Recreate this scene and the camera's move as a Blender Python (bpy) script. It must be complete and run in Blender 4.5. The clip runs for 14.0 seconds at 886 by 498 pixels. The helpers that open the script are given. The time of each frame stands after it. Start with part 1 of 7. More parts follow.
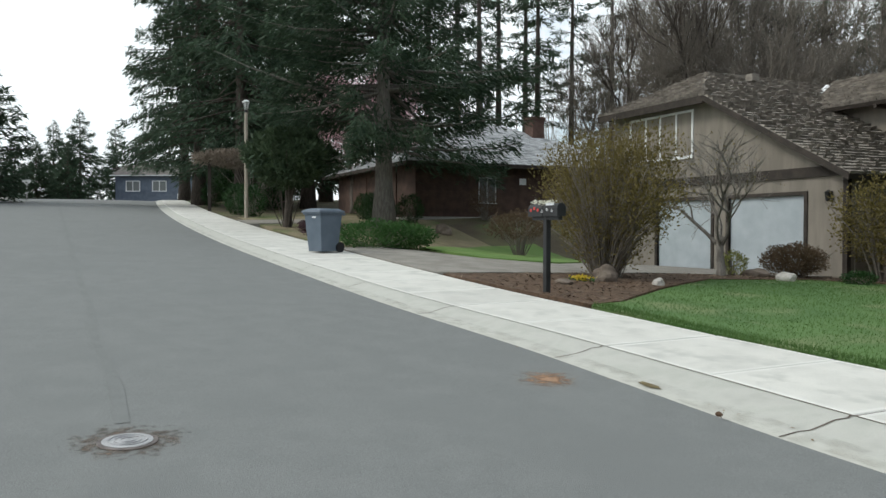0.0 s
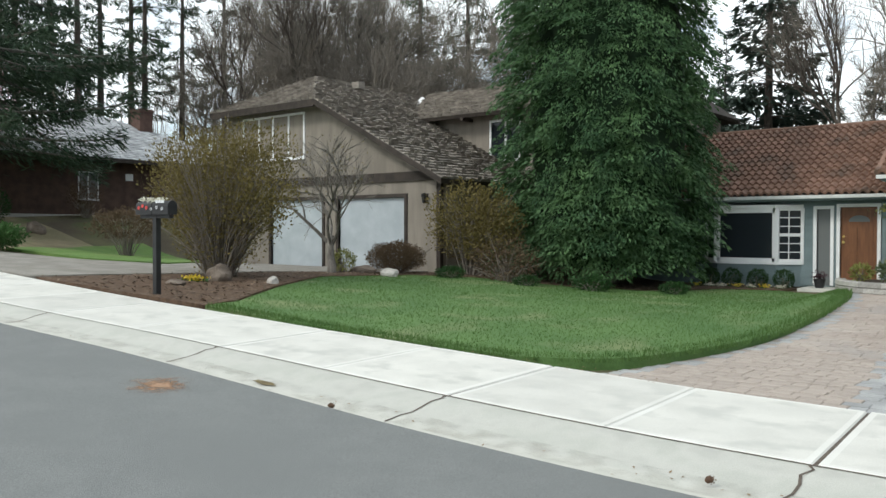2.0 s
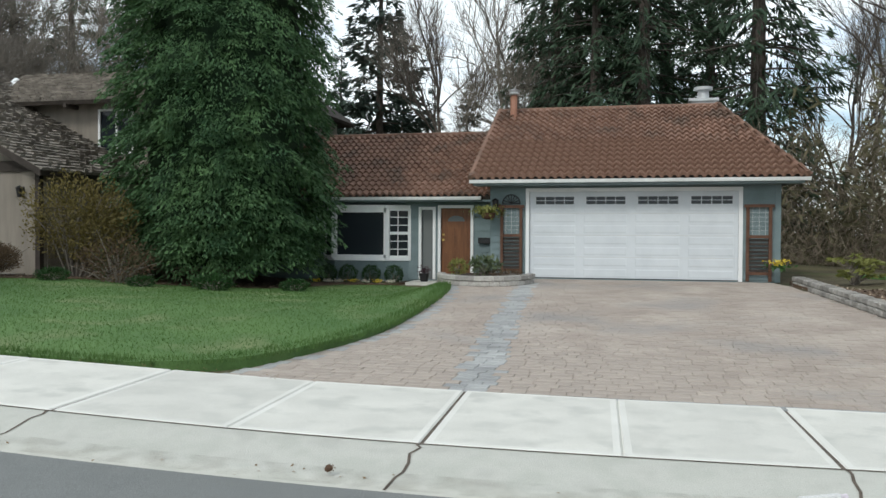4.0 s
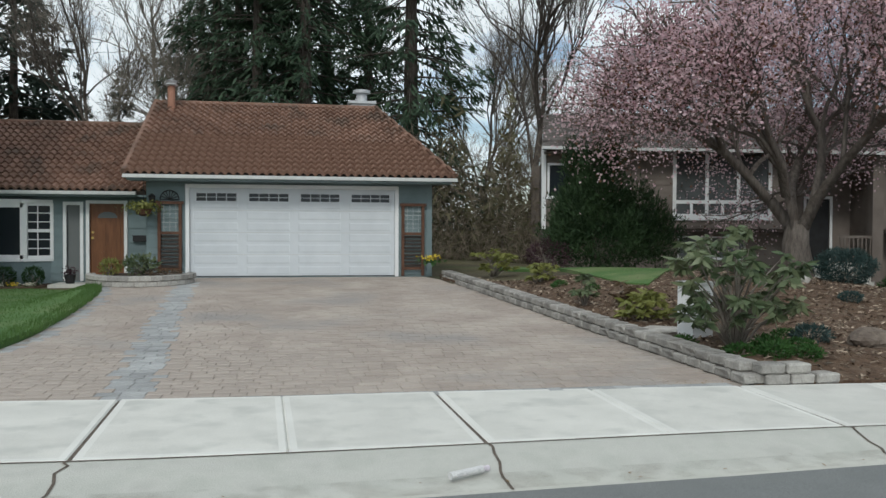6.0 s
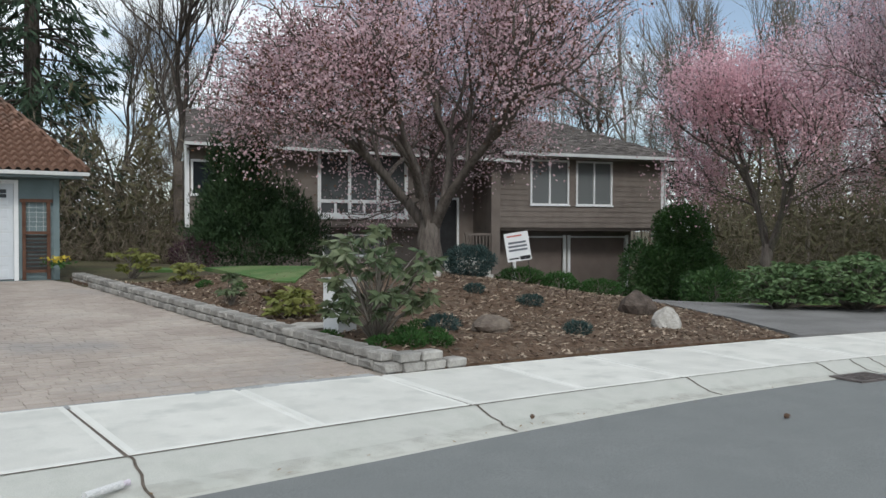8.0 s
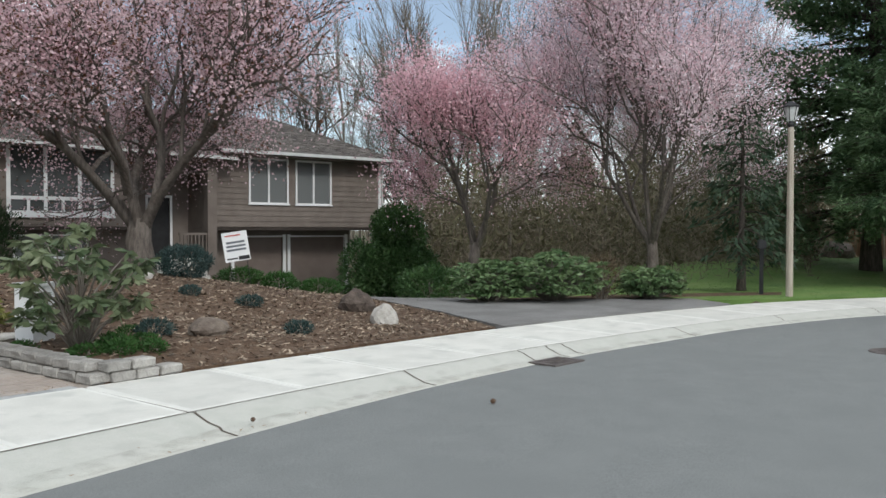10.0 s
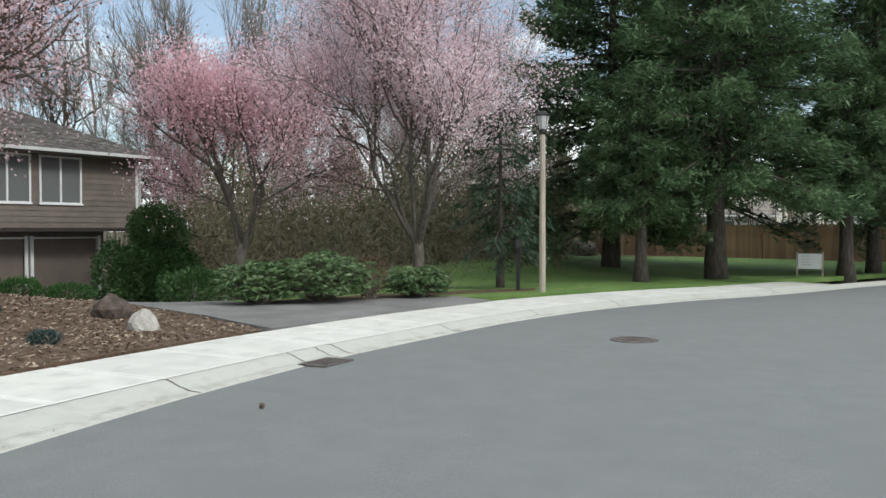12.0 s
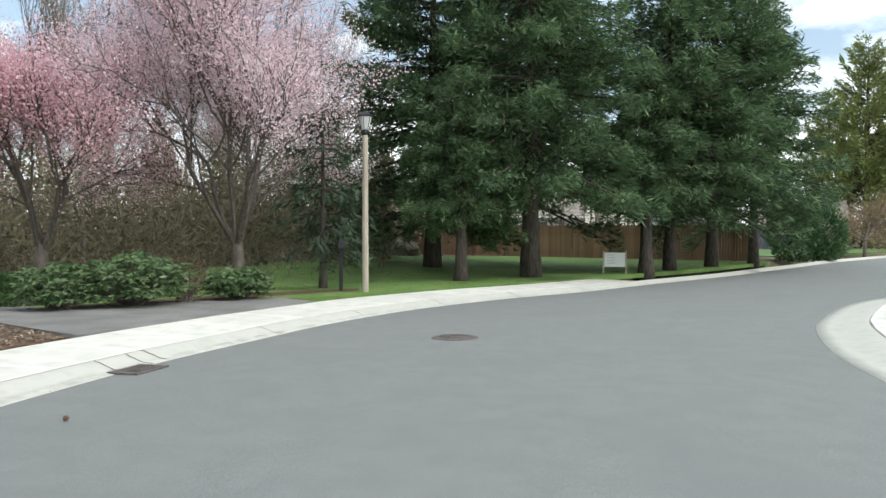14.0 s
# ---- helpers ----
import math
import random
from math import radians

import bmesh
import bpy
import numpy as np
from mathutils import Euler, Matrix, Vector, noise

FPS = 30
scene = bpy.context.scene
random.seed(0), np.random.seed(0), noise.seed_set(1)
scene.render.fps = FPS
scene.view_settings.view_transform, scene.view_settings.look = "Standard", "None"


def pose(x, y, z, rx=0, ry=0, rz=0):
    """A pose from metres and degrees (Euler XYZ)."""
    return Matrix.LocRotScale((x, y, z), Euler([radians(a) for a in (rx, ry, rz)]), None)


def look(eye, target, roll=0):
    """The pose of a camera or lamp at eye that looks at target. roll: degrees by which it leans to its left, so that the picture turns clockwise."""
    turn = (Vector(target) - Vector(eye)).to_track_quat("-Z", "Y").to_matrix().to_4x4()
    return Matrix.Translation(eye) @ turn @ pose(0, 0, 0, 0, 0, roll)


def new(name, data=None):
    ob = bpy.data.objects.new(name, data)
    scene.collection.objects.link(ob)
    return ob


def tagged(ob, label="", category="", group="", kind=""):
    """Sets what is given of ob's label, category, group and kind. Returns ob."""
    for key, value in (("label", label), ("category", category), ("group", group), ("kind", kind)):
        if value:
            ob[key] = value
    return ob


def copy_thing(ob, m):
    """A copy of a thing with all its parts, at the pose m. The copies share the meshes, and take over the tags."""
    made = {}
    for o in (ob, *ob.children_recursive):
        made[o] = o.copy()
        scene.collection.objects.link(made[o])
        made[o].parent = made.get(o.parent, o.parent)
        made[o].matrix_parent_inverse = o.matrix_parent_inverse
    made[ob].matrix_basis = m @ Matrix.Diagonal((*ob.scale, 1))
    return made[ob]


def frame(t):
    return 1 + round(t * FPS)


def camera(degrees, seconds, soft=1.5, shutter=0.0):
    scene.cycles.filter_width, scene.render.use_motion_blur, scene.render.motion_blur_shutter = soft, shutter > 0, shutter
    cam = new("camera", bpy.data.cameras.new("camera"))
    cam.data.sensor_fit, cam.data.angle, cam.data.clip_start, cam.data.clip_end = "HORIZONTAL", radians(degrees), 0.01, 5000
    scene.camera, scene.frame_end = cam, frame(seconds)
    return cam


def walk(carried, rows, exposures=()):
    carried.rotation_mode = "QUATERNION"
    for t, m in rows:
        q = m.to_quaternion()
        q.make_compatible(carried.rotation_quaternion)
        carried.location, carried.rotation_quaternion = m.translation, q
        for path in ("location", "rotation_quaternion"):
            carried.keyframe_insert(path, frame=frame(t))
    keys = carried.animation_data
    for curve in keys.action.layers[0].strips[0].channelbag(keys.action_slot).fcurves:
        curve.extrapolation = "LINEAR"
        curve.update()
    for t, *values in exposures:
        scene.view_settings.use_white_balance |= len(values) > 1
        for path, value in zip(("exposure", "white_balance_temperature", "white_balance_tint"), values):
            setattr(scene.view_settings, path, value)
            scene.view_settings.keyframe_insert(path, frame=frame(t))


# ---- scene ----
cam = camera(56.0, 14.0)
EYE = 1.6
ROWS = [
    (0.0, 65.0, -1.12, -.12), (0.5, 59.81, -1.13, -.15), (1.0, 53.97, -1.13, -.15), (1.5, 46.85, -1.14, -.13), (2.0, 38.93, -1.14, -.12),
    (2.5, 31.34, -1.13, -.13), (3.0, 24.79, -1.14, -.16), (3.2, 22.24, -1.14, -.18), (5.3, -0.64, -1.26, -.3), (5.5, -3.16, -1.27, -.29),
    (6.0, -9.54, -1.27, -.24), (6.5, -15.55, -1.27, -.19), (7.0, -21.51, -1.28, -.17), (7.5, -27.63, -1.29, -.16), (8.0, -33.48, -1.3, -.15),
    (8.5, -38.63, -1.3, -.17), (9.0, -43.39, -1.31, -.15), (9.2, -45.25, -1.31, -.12), (11.3, -63.35, -1.28, 0), (11.5, -64.82, -1.27, .03),
    (12.0, -68.35, -1.27, .05), (12.5, -71.76, -1.27, .06), (13.0, -74.99, -1.26, .03), (13.5, -77.88, -1.26, .02), (14.0, -80.48, -1.26, 0)]
walk(cam, [(t, pose(0, 0, EYE, 90 + p, r, w)) for t, w, p, r in ROWS],
     [(0, -0.10, 6400, 5), (1.5, 0.12, 6400, 5), (2.5, 0.18, 6350, 5), (3.2, 0.10, 6300, 5), (5.3, -0.30, 6250, 5), (6.5, -0.35, 6200, 4.5), (7.5, -0.27, 6150, 6), (9.0, -0.03, 6250, 8), (11.5, 0.07, 6300, 6), (14.0, 0.46, 6400, 5)])

# ---- sky and sun: bright, broken cloud ----
SUN_AZ, SUN_EL = radians(200), radians(42)      # the sun stands behind the camera, veiled
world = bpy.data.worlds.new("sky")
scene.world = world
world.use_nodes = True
wn = world.node_tree.nodes
wl = world.node_tree.links
wn.clear()
w_out = wn.new("ShaderNodeOutputWorld")
w_sky = wn.new("ShaderNodeTexSky")
w_sky.sky_type = 'NISHITA'
w_sky.sun_disc = False
w_sky.sun_elevation, w_sky.sun_rotation = SUN_EL, SUN_AZ
w_bg = wn.new("ShaderNodeBackground")
w_bg.inputs["Strength"].default_value = 0.12
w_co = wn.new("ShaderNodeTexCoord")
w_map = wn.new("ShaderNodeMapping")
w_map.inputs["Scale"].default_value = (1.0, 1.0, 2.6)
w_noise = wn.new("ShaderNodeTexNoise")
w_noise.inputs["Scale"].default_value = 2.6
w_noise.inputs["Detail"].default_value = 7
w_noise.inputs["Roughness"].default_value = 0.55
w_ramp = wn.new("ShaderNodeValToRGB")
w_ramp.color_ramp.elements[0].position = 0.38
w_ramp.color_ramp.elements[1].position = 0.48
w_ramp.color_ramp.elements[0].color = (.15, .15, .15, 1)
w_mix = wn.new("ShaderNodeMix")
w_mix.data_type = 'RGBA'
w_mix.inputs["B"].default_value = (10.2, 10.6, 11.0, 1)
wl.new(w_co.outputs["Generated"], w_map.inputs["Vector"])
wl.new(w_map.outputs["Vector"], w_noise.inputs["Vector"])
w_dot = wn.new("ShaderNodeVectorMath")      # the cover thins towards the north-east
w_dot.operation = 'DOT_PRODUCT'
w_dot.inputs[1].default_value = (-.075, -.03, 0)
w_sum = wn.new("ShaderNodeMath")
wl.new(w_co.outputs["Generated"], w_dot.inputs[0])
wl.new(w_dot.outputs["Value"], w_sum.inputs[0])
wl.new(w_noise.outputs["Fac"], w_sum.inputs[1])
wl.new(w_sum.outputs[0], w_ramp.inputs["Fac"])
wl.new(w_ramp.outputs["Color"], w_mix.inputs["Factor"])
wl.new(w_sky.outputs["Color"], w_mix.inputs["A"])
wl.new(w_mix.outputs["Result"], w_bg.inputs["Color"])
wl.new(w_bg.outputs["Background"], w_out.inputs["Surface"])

sun_data = bpy.data.lights.new("sun", 'SUN')
sun_data.energy, sun_data.angle, sun_data.color = 1.5, radians(14), (1.0, .95, .88)
sun = new("sun", sun_data)
sun_dir = Vector((math.sin(SUN_AZ) * math.cos(SUN_EL), math.cos(SUN_AZ) * math.cos(SUN_EL), math.sin(SUN_EL)))
sun.matrix_basis = look(sun_dir * 50, (0, 0, 0))


# ---- materials ----
def mat(name, c1, c2, scale=4.0, rough=.8, bump=.0, bump_scale=60.0, fine=.35, metal=0.0, vary=0.0, spec=.4, stain=None, stain_scale=.6, streak=None, island=False):
    """Two colours mixed by coarse noise, fine grain over it, optional stains, piece-by-piece variation and relief."""
    m = bpy.data.materials.new(name)
    m.use_nodes = True
    n, l = m.node_tree.nodes, m.node_tree.links
    b = n["Principled BSDF"]
    b.inputs["Roughness"].default_value, b.inputs["Metallic"].default_value = rough, metal
    b.inputs["Specular IOR Level"].default_value = spec
    co = n.new("ShaderNodeTexCoord")
    vec = co.outputs["Object"]
    if streak:
        mp = n.new("ShaderNodeMapping")
        mp.inputs["Scale"].default_value = streak
        l.new(vec, mp.inputs["Vector"])
        vec = mp.outputs["Vector"]
    t1 = n.new("ShaderNodeTexNoise")
    t1.inputs["Scale"].default_value, t1.inputs["Detail"].default_value = scale, 5
    l.new(vec, t1.inputs["Vector"])
    r1 = n.new("ShaderNodeValToRGB")
    r1.color_ramp.elements[0].position, r1.color_ramp.elements[1].position = .35, .65
    r1.color_ramp.elements[0].color, r1.color_ramp.elements[1].color = (*c1, 1), (*c2, 1)
    l.new(t1.outputs["Fac"], r1.inputs["Fac"])
    out = r1.outputs["Color"]
    t2 = n.new("ShaderNodeTexNoise")
    t2.inputs["Scale"].default_value, t2.inputs["Detail"].default_value = bump_scale, 3
    l.new(vec, t2.inputs["Vector"])

    def times(a, fac, low, high):
        r = n.new("ShaderNodeMapRange")
        r.inputs["To Min"].default_value, r.inputs["To Max"].default_value = low, high
        l.new(fac, r.inputs["Value"])
        x = n.new("ShaderNodeMix")
        x.data_type, x.blend_type = 'RGBA', 'MULTIPLY'
        x.inputs["Factor"].default_value = 1
        l.new(a, x.inputs["A"])
        l.new(r.outputs["Result"], x.inputs["B"])
        return x.outputs["Result"]

    if fine:
        out = times(out, t2.outputs["Fac"], 1 - fine, 1 + fine)
    if vary:
        if island:
            g = n.new("ShaderNodeNewGeometry")
            out = times(out, g.outputs["Random Per Island"], 1 - vary, 1 + vary)
        else:
            g = n.new("ShaderNodeObjectInfo")
            out = times(out, g.outputs["Random"], 1 - vary, 1 + vary)
    if stain:
        t3 = n.new("ShaderNodeTexNoise")
        t3.inputs["Scale"].default_value, t3.inputs["Detail"].default_value = stain_scale, 6
        l.new(vec, t3.inputs["Vector"])
        r3 = n.new("ShaderNodeValToRGB")
        r3.color_ramp.elements[0].position, r3.color_ramp.elements[1].position = .52, .68
        l.new(t3.outputs["Fac"], r3.inputs["Fac"])
        x = n.new("ShaderNodeMix")
        x.data_type = 'RGBA'
        l.new(r3.outputs["Color"], x.inputs["Factor"])
        l.new(out, x.inputs["A"])
        x.inputs["B"].default_value = (*stain, 1)
        out = x.outputs["Result"]
    l.new(out, b.inputs["Base Color"])
    if bump:
        bp = n.new("ShaderNodeBump")
        bp.inputs["Strength"].default_value, bp.inputs["Distance"].default_value = bump, .02
        l.new(t2.outputs["Fac"], bp.inputs["Height"])
        l.new(bp.outputs["Normal"], b.inputs["Normal"])
    return m


def leafy(name, c1, c2, rough=.6, through_light=.25):
    """Foliage: colour by leaf, some light passing through."""
    m = bpy.data.materials.new(name)
    m.use_nodes = True
    n, l = m.node_tree.nodes, m.node_tree.links
    b = n["Principled BSDF"]
    b.inputs["Roughness"].default_value = rough
    b.inputs["Specular IOR Level"].default_value = .25
    g = n.new("ShaderNodeNewGeometry")
    r = n.new("ShaderNodeValToRGB")
    r.color_ramp.elements[0].color, r.color_ramp.elements[1].color = (*c1, 1), (*c2, 1)
    co = n.new("ShaderNodeTexCoord")
    t = n.new("ShaderNodeTexNoise")
    t.inputs["Scale"].default_value = 1.3
    l.new(co.outputs["Object"], t.inputs["Vector"])
    a = n.new("ShaderNodeMath")
    a.operation = 'MULTIPLY_ADD'
    a.inputs[1].default_value = .5
    s = n.new("ShaderNodeMath")
    s.operation = 'MULTIPLY_ADD'
    s.inputs[1].default_value, s.inputs[2].default_value = 1.6, -.55
    l.new(t.outputs["Fac"], s.inputs[0])
    l.new(g.outputs["Random Per Island"], a.inputs[0])
    l.new(s.outputs[0], a.inputs[2])
    l.new(a.outputs[0], r.inputs["Fac"])
    l.new(r.outputs["Color"], b.inputs["Base Color"])
    if through_light:
        tr = n.new("ShaderNodeBsdfTranslucent")
        l.new(r.outputs["Color"], tr.inputs["Color"])
        mx = n.new("ShaderNodeMixShader")
        mx.inputs["Fac"].default_value = through_light
        l.new(b.outputs["BSDF"], mx.inputs[1])
        l.new(tr.outputs["BSDF"], mx.inputs[2])
        l.new(mx.outputs["Shader"], n["Material Output"].inputs["Surface"])
    return m


ASPHALT = mat("asphalt", (.172, .179, .176), (.188, .195, .191), 2.6, .85, .4, 110, .6, stain=(.170, .177, .174), stain_scale=.5)
CONCRETE = mat("concrete", (.555, .545, .505), (.625, .612, .568), 2.2, .9, .25, 90, .14, vary=.05, stain=(.50, .495, .46), stain_scale=2.5)
KERB = mat("kerb concrete", (.43, .43, .39), (.50, .495, .455), 3.0, .9, .3, 90, .15, stain=(.425, .42, .385), stain_scale=3.0)
TOOLED = mat("smooth tooled concrete edge", (.62, .61, .57), (.68, .67, .63), 2.2, .8, .08, 90, .06, vary=.04)
SEAM = mat("joint filler", (.075, .060, .048), (.13, .105, .085), 9, .95)
FOREST = mat("forest floor", (.07, .055, .035), (.11, .10, .05), .5, .95, .6, 25, .5, stain=(.07, .10, .03), stain_scale=.35)
LAWN = mat("lawn turf", (.066, .136, .037), (.095, .174, .050), .8, .9, .5, 30, .25, stain=(.15, .195, .08), stain_scale=.9)
MULCH = mat("bark mulch", (.068, .040, .024), (.125, .078, .048), 9, .95, 1.0, 38, .6, stain=(.14, .10, .07), stain_scale=7)
DRYGRASS = mat("thin dry grass", (.16, .14, .08), (.25, .21, .13), .9, .95, .8, 30, .4, stain=(.08, .13, .03), stain_scale=.5)
GRAVEL = mat("aggregate concrete", (.22, .205, .18), (.30, .28, .25), 2, .92, .6, 120, .35)
OLDDRIVE = mat("old grey drive", (.16, .155, .15), (.22, .215, .21), 1, .92, .5, 110, .3)
# white doors toned down bluish: their shade is put into the paint colour
SHADEDWHITE = mat("white door paint with shade mixed in", (.36, .40, .43), (.43, .47, .50), 2, .6, .1, 40, .10)
DOORWHITE = mat("white enamelled door", (.57, .60, .63), (.62, .65, .68), 2, .5, .05, 40, .04)
WHITE = mat("white paint", (.74, .75, .76), (.80, .80, .80), 3, .5, .05, 60, .04)
BLUEGREY = mat("blue grey siding", (.155, .205, .215), (.19, .245, .255), 2, .75, .2, 40, .12, vary=.06)
TILE = mat("terracotta roof tile", (.165, .092, .064), (.235, .138, .100), 2.0, .85, .3, 60, .3, vary=.15, island=True, stain=(.12, .080, .060), stain_scale=1.2)
SHAKE = mat("weathered cedar shake", (.17, .15, .130), (.29, .26, .225), 2.5, .9, .5, 30, .35, vary=.25, island=True)
GREYSHAKE = mat("silver cedar shake", (.34, .35, .36), (.48, .49, .50), 2.5, .8, .4, 30, .25, vary=.25, island=True)
DARKSHAKE = mat("dark composite shingle", (.105, .093, .086), (.17, .152, .14), 3, .9, .4, 40, .3, vary=.3, island=True)
TANWALL = mat("tan stucco boards", (.205, .180, .152), (.265, .235, .20), 1.5, .9, .3, 50, .15, streak=(3, 3, .5))
BROWNTRIM = mat("dark brown trim", (.030, .024, .020), (.054, .042, .035), 5, .8, .2, 40, .2)
BROWNWALL = mat("red brown siding", (.062, .038, .029), (.098, .060, .045), 3, .85, .3, 40, .25, vary=.12)
TAUPE = mat("taupe siding", (.150, .125, .108), (.19, .16, .14), 2, .8, .2, 40, .12, vary=.06)
BARK = mat("bark", (.055, .045, .038), (.12, .10, .085), 6, .95, 1.0, 25, .5, streak=(3, 3, .6))
GREYBARK = mat("grey bark", (.15, .135, .12), (.25, .23, .205), 6, .95, .8, 25, .4, streak=(3, 3, .6))
TWIG = mat("twig", (.15, .13, .11), (.24, .212, .182), 4, .95, 0, 30, .2)


def glass(name, tint=(.02, .025, .03)):
    m = bpy.data.materials.new(name)
    m.use_nodes = True
    b = m.node_tree.nodes["Principled BSDF"]
    b.inputs["Base Color"].default_value = (*tint, 1)
    b.inputs["Roughness"].default_value = .04
    b.inputs["Specular IOR Level"].default_value = .28
    return m


PANE = glass("window glass over a dark room")
PANEMID = glass("window glass over pale curtains", (.07, .075, .075))
PANEGREY = glass("window glass over a drawn blind", (.16, .17, .17))


# ---- mesh helpers ----
class Build:
    """Gathers faces for one mesh."""

    def __init__(self):
        self.v, self.f = [], []

    def add(self, verts, faces):
        k = len(self.v)
        self.v.extend(verts)
        self.f.extend([tuple(i + k for i in f) for f in faces])
        return self

    def box(self, a, b, turn=0.0, at=(0, 0, 0)):
        (x0, y0, z0), (x1, y1, z1) = a, b
        c, s = math.cos(turn), math.sin(turn)
        vs = [(x, y, z) for z in (z0, z1) for y in (y0, y1) for x in (x0, x1)]
        vs = [(at[0] + c * x - s * y, at[1] + s * x + c * y, at[2] + z) for x, y, z in vs]
        return self.add(vs, [(0, 2, 3, 1), (4, 5, 7, 6), (0, 1, 5, 4), (1, 3, 7, 5), (3, 2, 6, 7), (2, 0, 4, 6)])

    def tube(self, pts, radii, sides=6, cap=True):
        pts = [Vector(p) for p in pts]
        ring = []
        for i, p in enumerate(pts):
            d = (pts[min(i + 1, len(pts) - 1)] - pts[max(i - 1, 0)]).normalized()
            u = d.orthogonal().normalized() if i == 0 else (u - d * u.dot(d)).normalized()
            w = d.cross(u)
            ring.append([p + (u * math.cos(6.28319 * k / sides) + w * math.sin(6.28319 * k / sides)) * radii[i] for k in range(sides)])
        vs = [tuple(q) for r in ring for q in r]
        fs = [(i * sides + k, i * sides + (k + 1) % sides, (i + 1) * sides + (k + 1) % sides, (i + 1) * sides + k) for i in range(len(pts) - 1) for k in range(sides)]
        if cap:
            fs.append(tuple(range(sides))[::-1])
            fs.append(tuple((len(pts) - 1) * sides + k for k in range(sides)))
        return self.add(vs, fs)

    def prism(self, poly, z0, z1):
        n = len(poly)
        vs = [(x, y, z0) for x, y in poly] + [(x, y, z1) for x, y in poly]
        return self.add(vs, [tuple(range(n))[::-1], tuple(range(n, 2 * n))] + [(i, (i + 1) % n, n + (i + 1) % n, n + i) for i in range(n)])

    def slab(self, quad, t):
        """A sheet of thickness t under a planar polygon, counter-clockwise from above."""
        q = [Vector(p) for p in quad]
        nn = (q[1] - q[0]).cross(q[2] - q[0]).normalized()
        if nn.z < 0:
            q, nn = q[::-1], -nn
        n = len(q)
        vs = [tuple(p) for p in q] + [tuple(p - nn * t) for p in q]
        return self.add(vs, [tuple(range(n)), tuple(range(n, 2 * n))[::-1]] + [(i, i + n, (i + 1) % n + n, (i + 1) % n) for i in range(n)])

    def ring(self, x0, x1, z0, z1, w, y0, y1):
        """A rectangular frame round an opening that faces y."""
        o = [(x0 - w, z0 - w), (x1 + w, z0 - w), (x1 + w, z1 + w), (x0 - w, z1 + w)]
        i = [(x0, z0), (x1, z0), (x1, z1), (x0, z1)]
        vs = [(x, y, z) for y in (y0, y1) for x, z in o + i]
        fs = []
        for k in range(4):
            n = (k + 1) % 4
            fs += [(k, n, 4 + n, 4 + k), (8 + n, 8 + k, 12 + k, 12 + n), (n, k, 8 + k, 8 + n), (4 + k, 4 + n, 12 + n, 12 + k)]
        return self.add(vs, fs)

    def weld(self):
        """Join the corners that boxes share."""
        seen, idx = {}, []
        for v in self.v:
            idx.append(seen.setdefault(tuple(round(c, 4) for c in v), len(seen)))
        self.v = list(seen)
        fs = [tuple(idx[i] for i in f) for f in self.f]
        count = {}
        for f in fs:
            count[frozenset(f)] = count.get(frozenset(f), 0) + 1
        self.f = [f for f in fs if count[frozenset(f)] == 1]
        return self

    def mesh(self, name, material, smooth=False):
        me = bpy.data.meshes.new(name)
        me.from_pydata(self.v, [], self.f)
        me.materials.append(material)
        if smooth:
            me.polygons.foreach_set("use_smooth", [True] * len(me.polygons))
        me.update()
        return me


APART = {"side_wall", "door_casing", "gutter", "wall", "corner_board", "soffit", "bay_frame", "overhang_floor", "foundation"}


def part(name, build, material, parent=None, label="", smooth=False):
    if name in APART and isinstance(build, Build) and len(build.v) > 8 and len(build.v) % 8 == 0 and len(build.f) * 8 == len(build.v) * 6:
        for k in range(len(build.v) // 8):      # one object for each length of board or wall
            one = Build()
            one.v = build.v[8 * k:8 * k + 8]
            one.f = [tuple(i - 8 * k for i in f) for f in build.f[6 * k:6 * k + 6]]
            ob = part(name, one, material, parent, label)
        return ob
    ob = new(name, build.mesh(name, material, smooth) if isinstance(build, Build) else build)
    if parent is not None:
        ob.parent = parent
    return tagged(ob, label)


def thing(name, label, category, at=(0, 0, 0), turn=0.0, group="", kind=""):
    ob = new(name)
    ob.empty_display_size = .2
    ob.matrix_basis = pose(*at, 0, 0, turn)
    return tagged(ob, label, category, group, kind)


# ---- lie of the land ----
def rise(x):
    """Height of the street along its length: it climbs to the west and levels at a crest."""
    w = 1.5
    up = .062 * w * math.log1p(math.exp(min(40, (-3.0 - x) / w))) if x > -60 else .062 * (-3 - x)
    top, k = 4.75, .35
    return -k * math.log(math.exp(-up / k) + math.exp(-top / k))


def smooth(a, b, x):
    t = min(1, max(0, (x - a) / (b - a)))
    return t * t * (3 - 2 * t)


def catmull(pts, n=12):
    P = [Vector(p) for p in pts]
    P = [P[0] * 2 - P[1]] + P + [P[-1] * 2 - P[-2]]
    out = []
    for i in range(1, len(P) - 2):
        for k in range(n):
            t = k / n
            out.append(.5 * (2 * P[i] + (P[i + 1] - P[i - 1]) * t + (2 * P[i - 1] - 5 * P[i] + 4 * P[i + 1] - P[i + 2]) * t * t + (3 * P[i] - P[i - 1] - 3 * P[i + 1] + P[i + 2]) * t ** 3))
    out.append(P[-2])
    return out


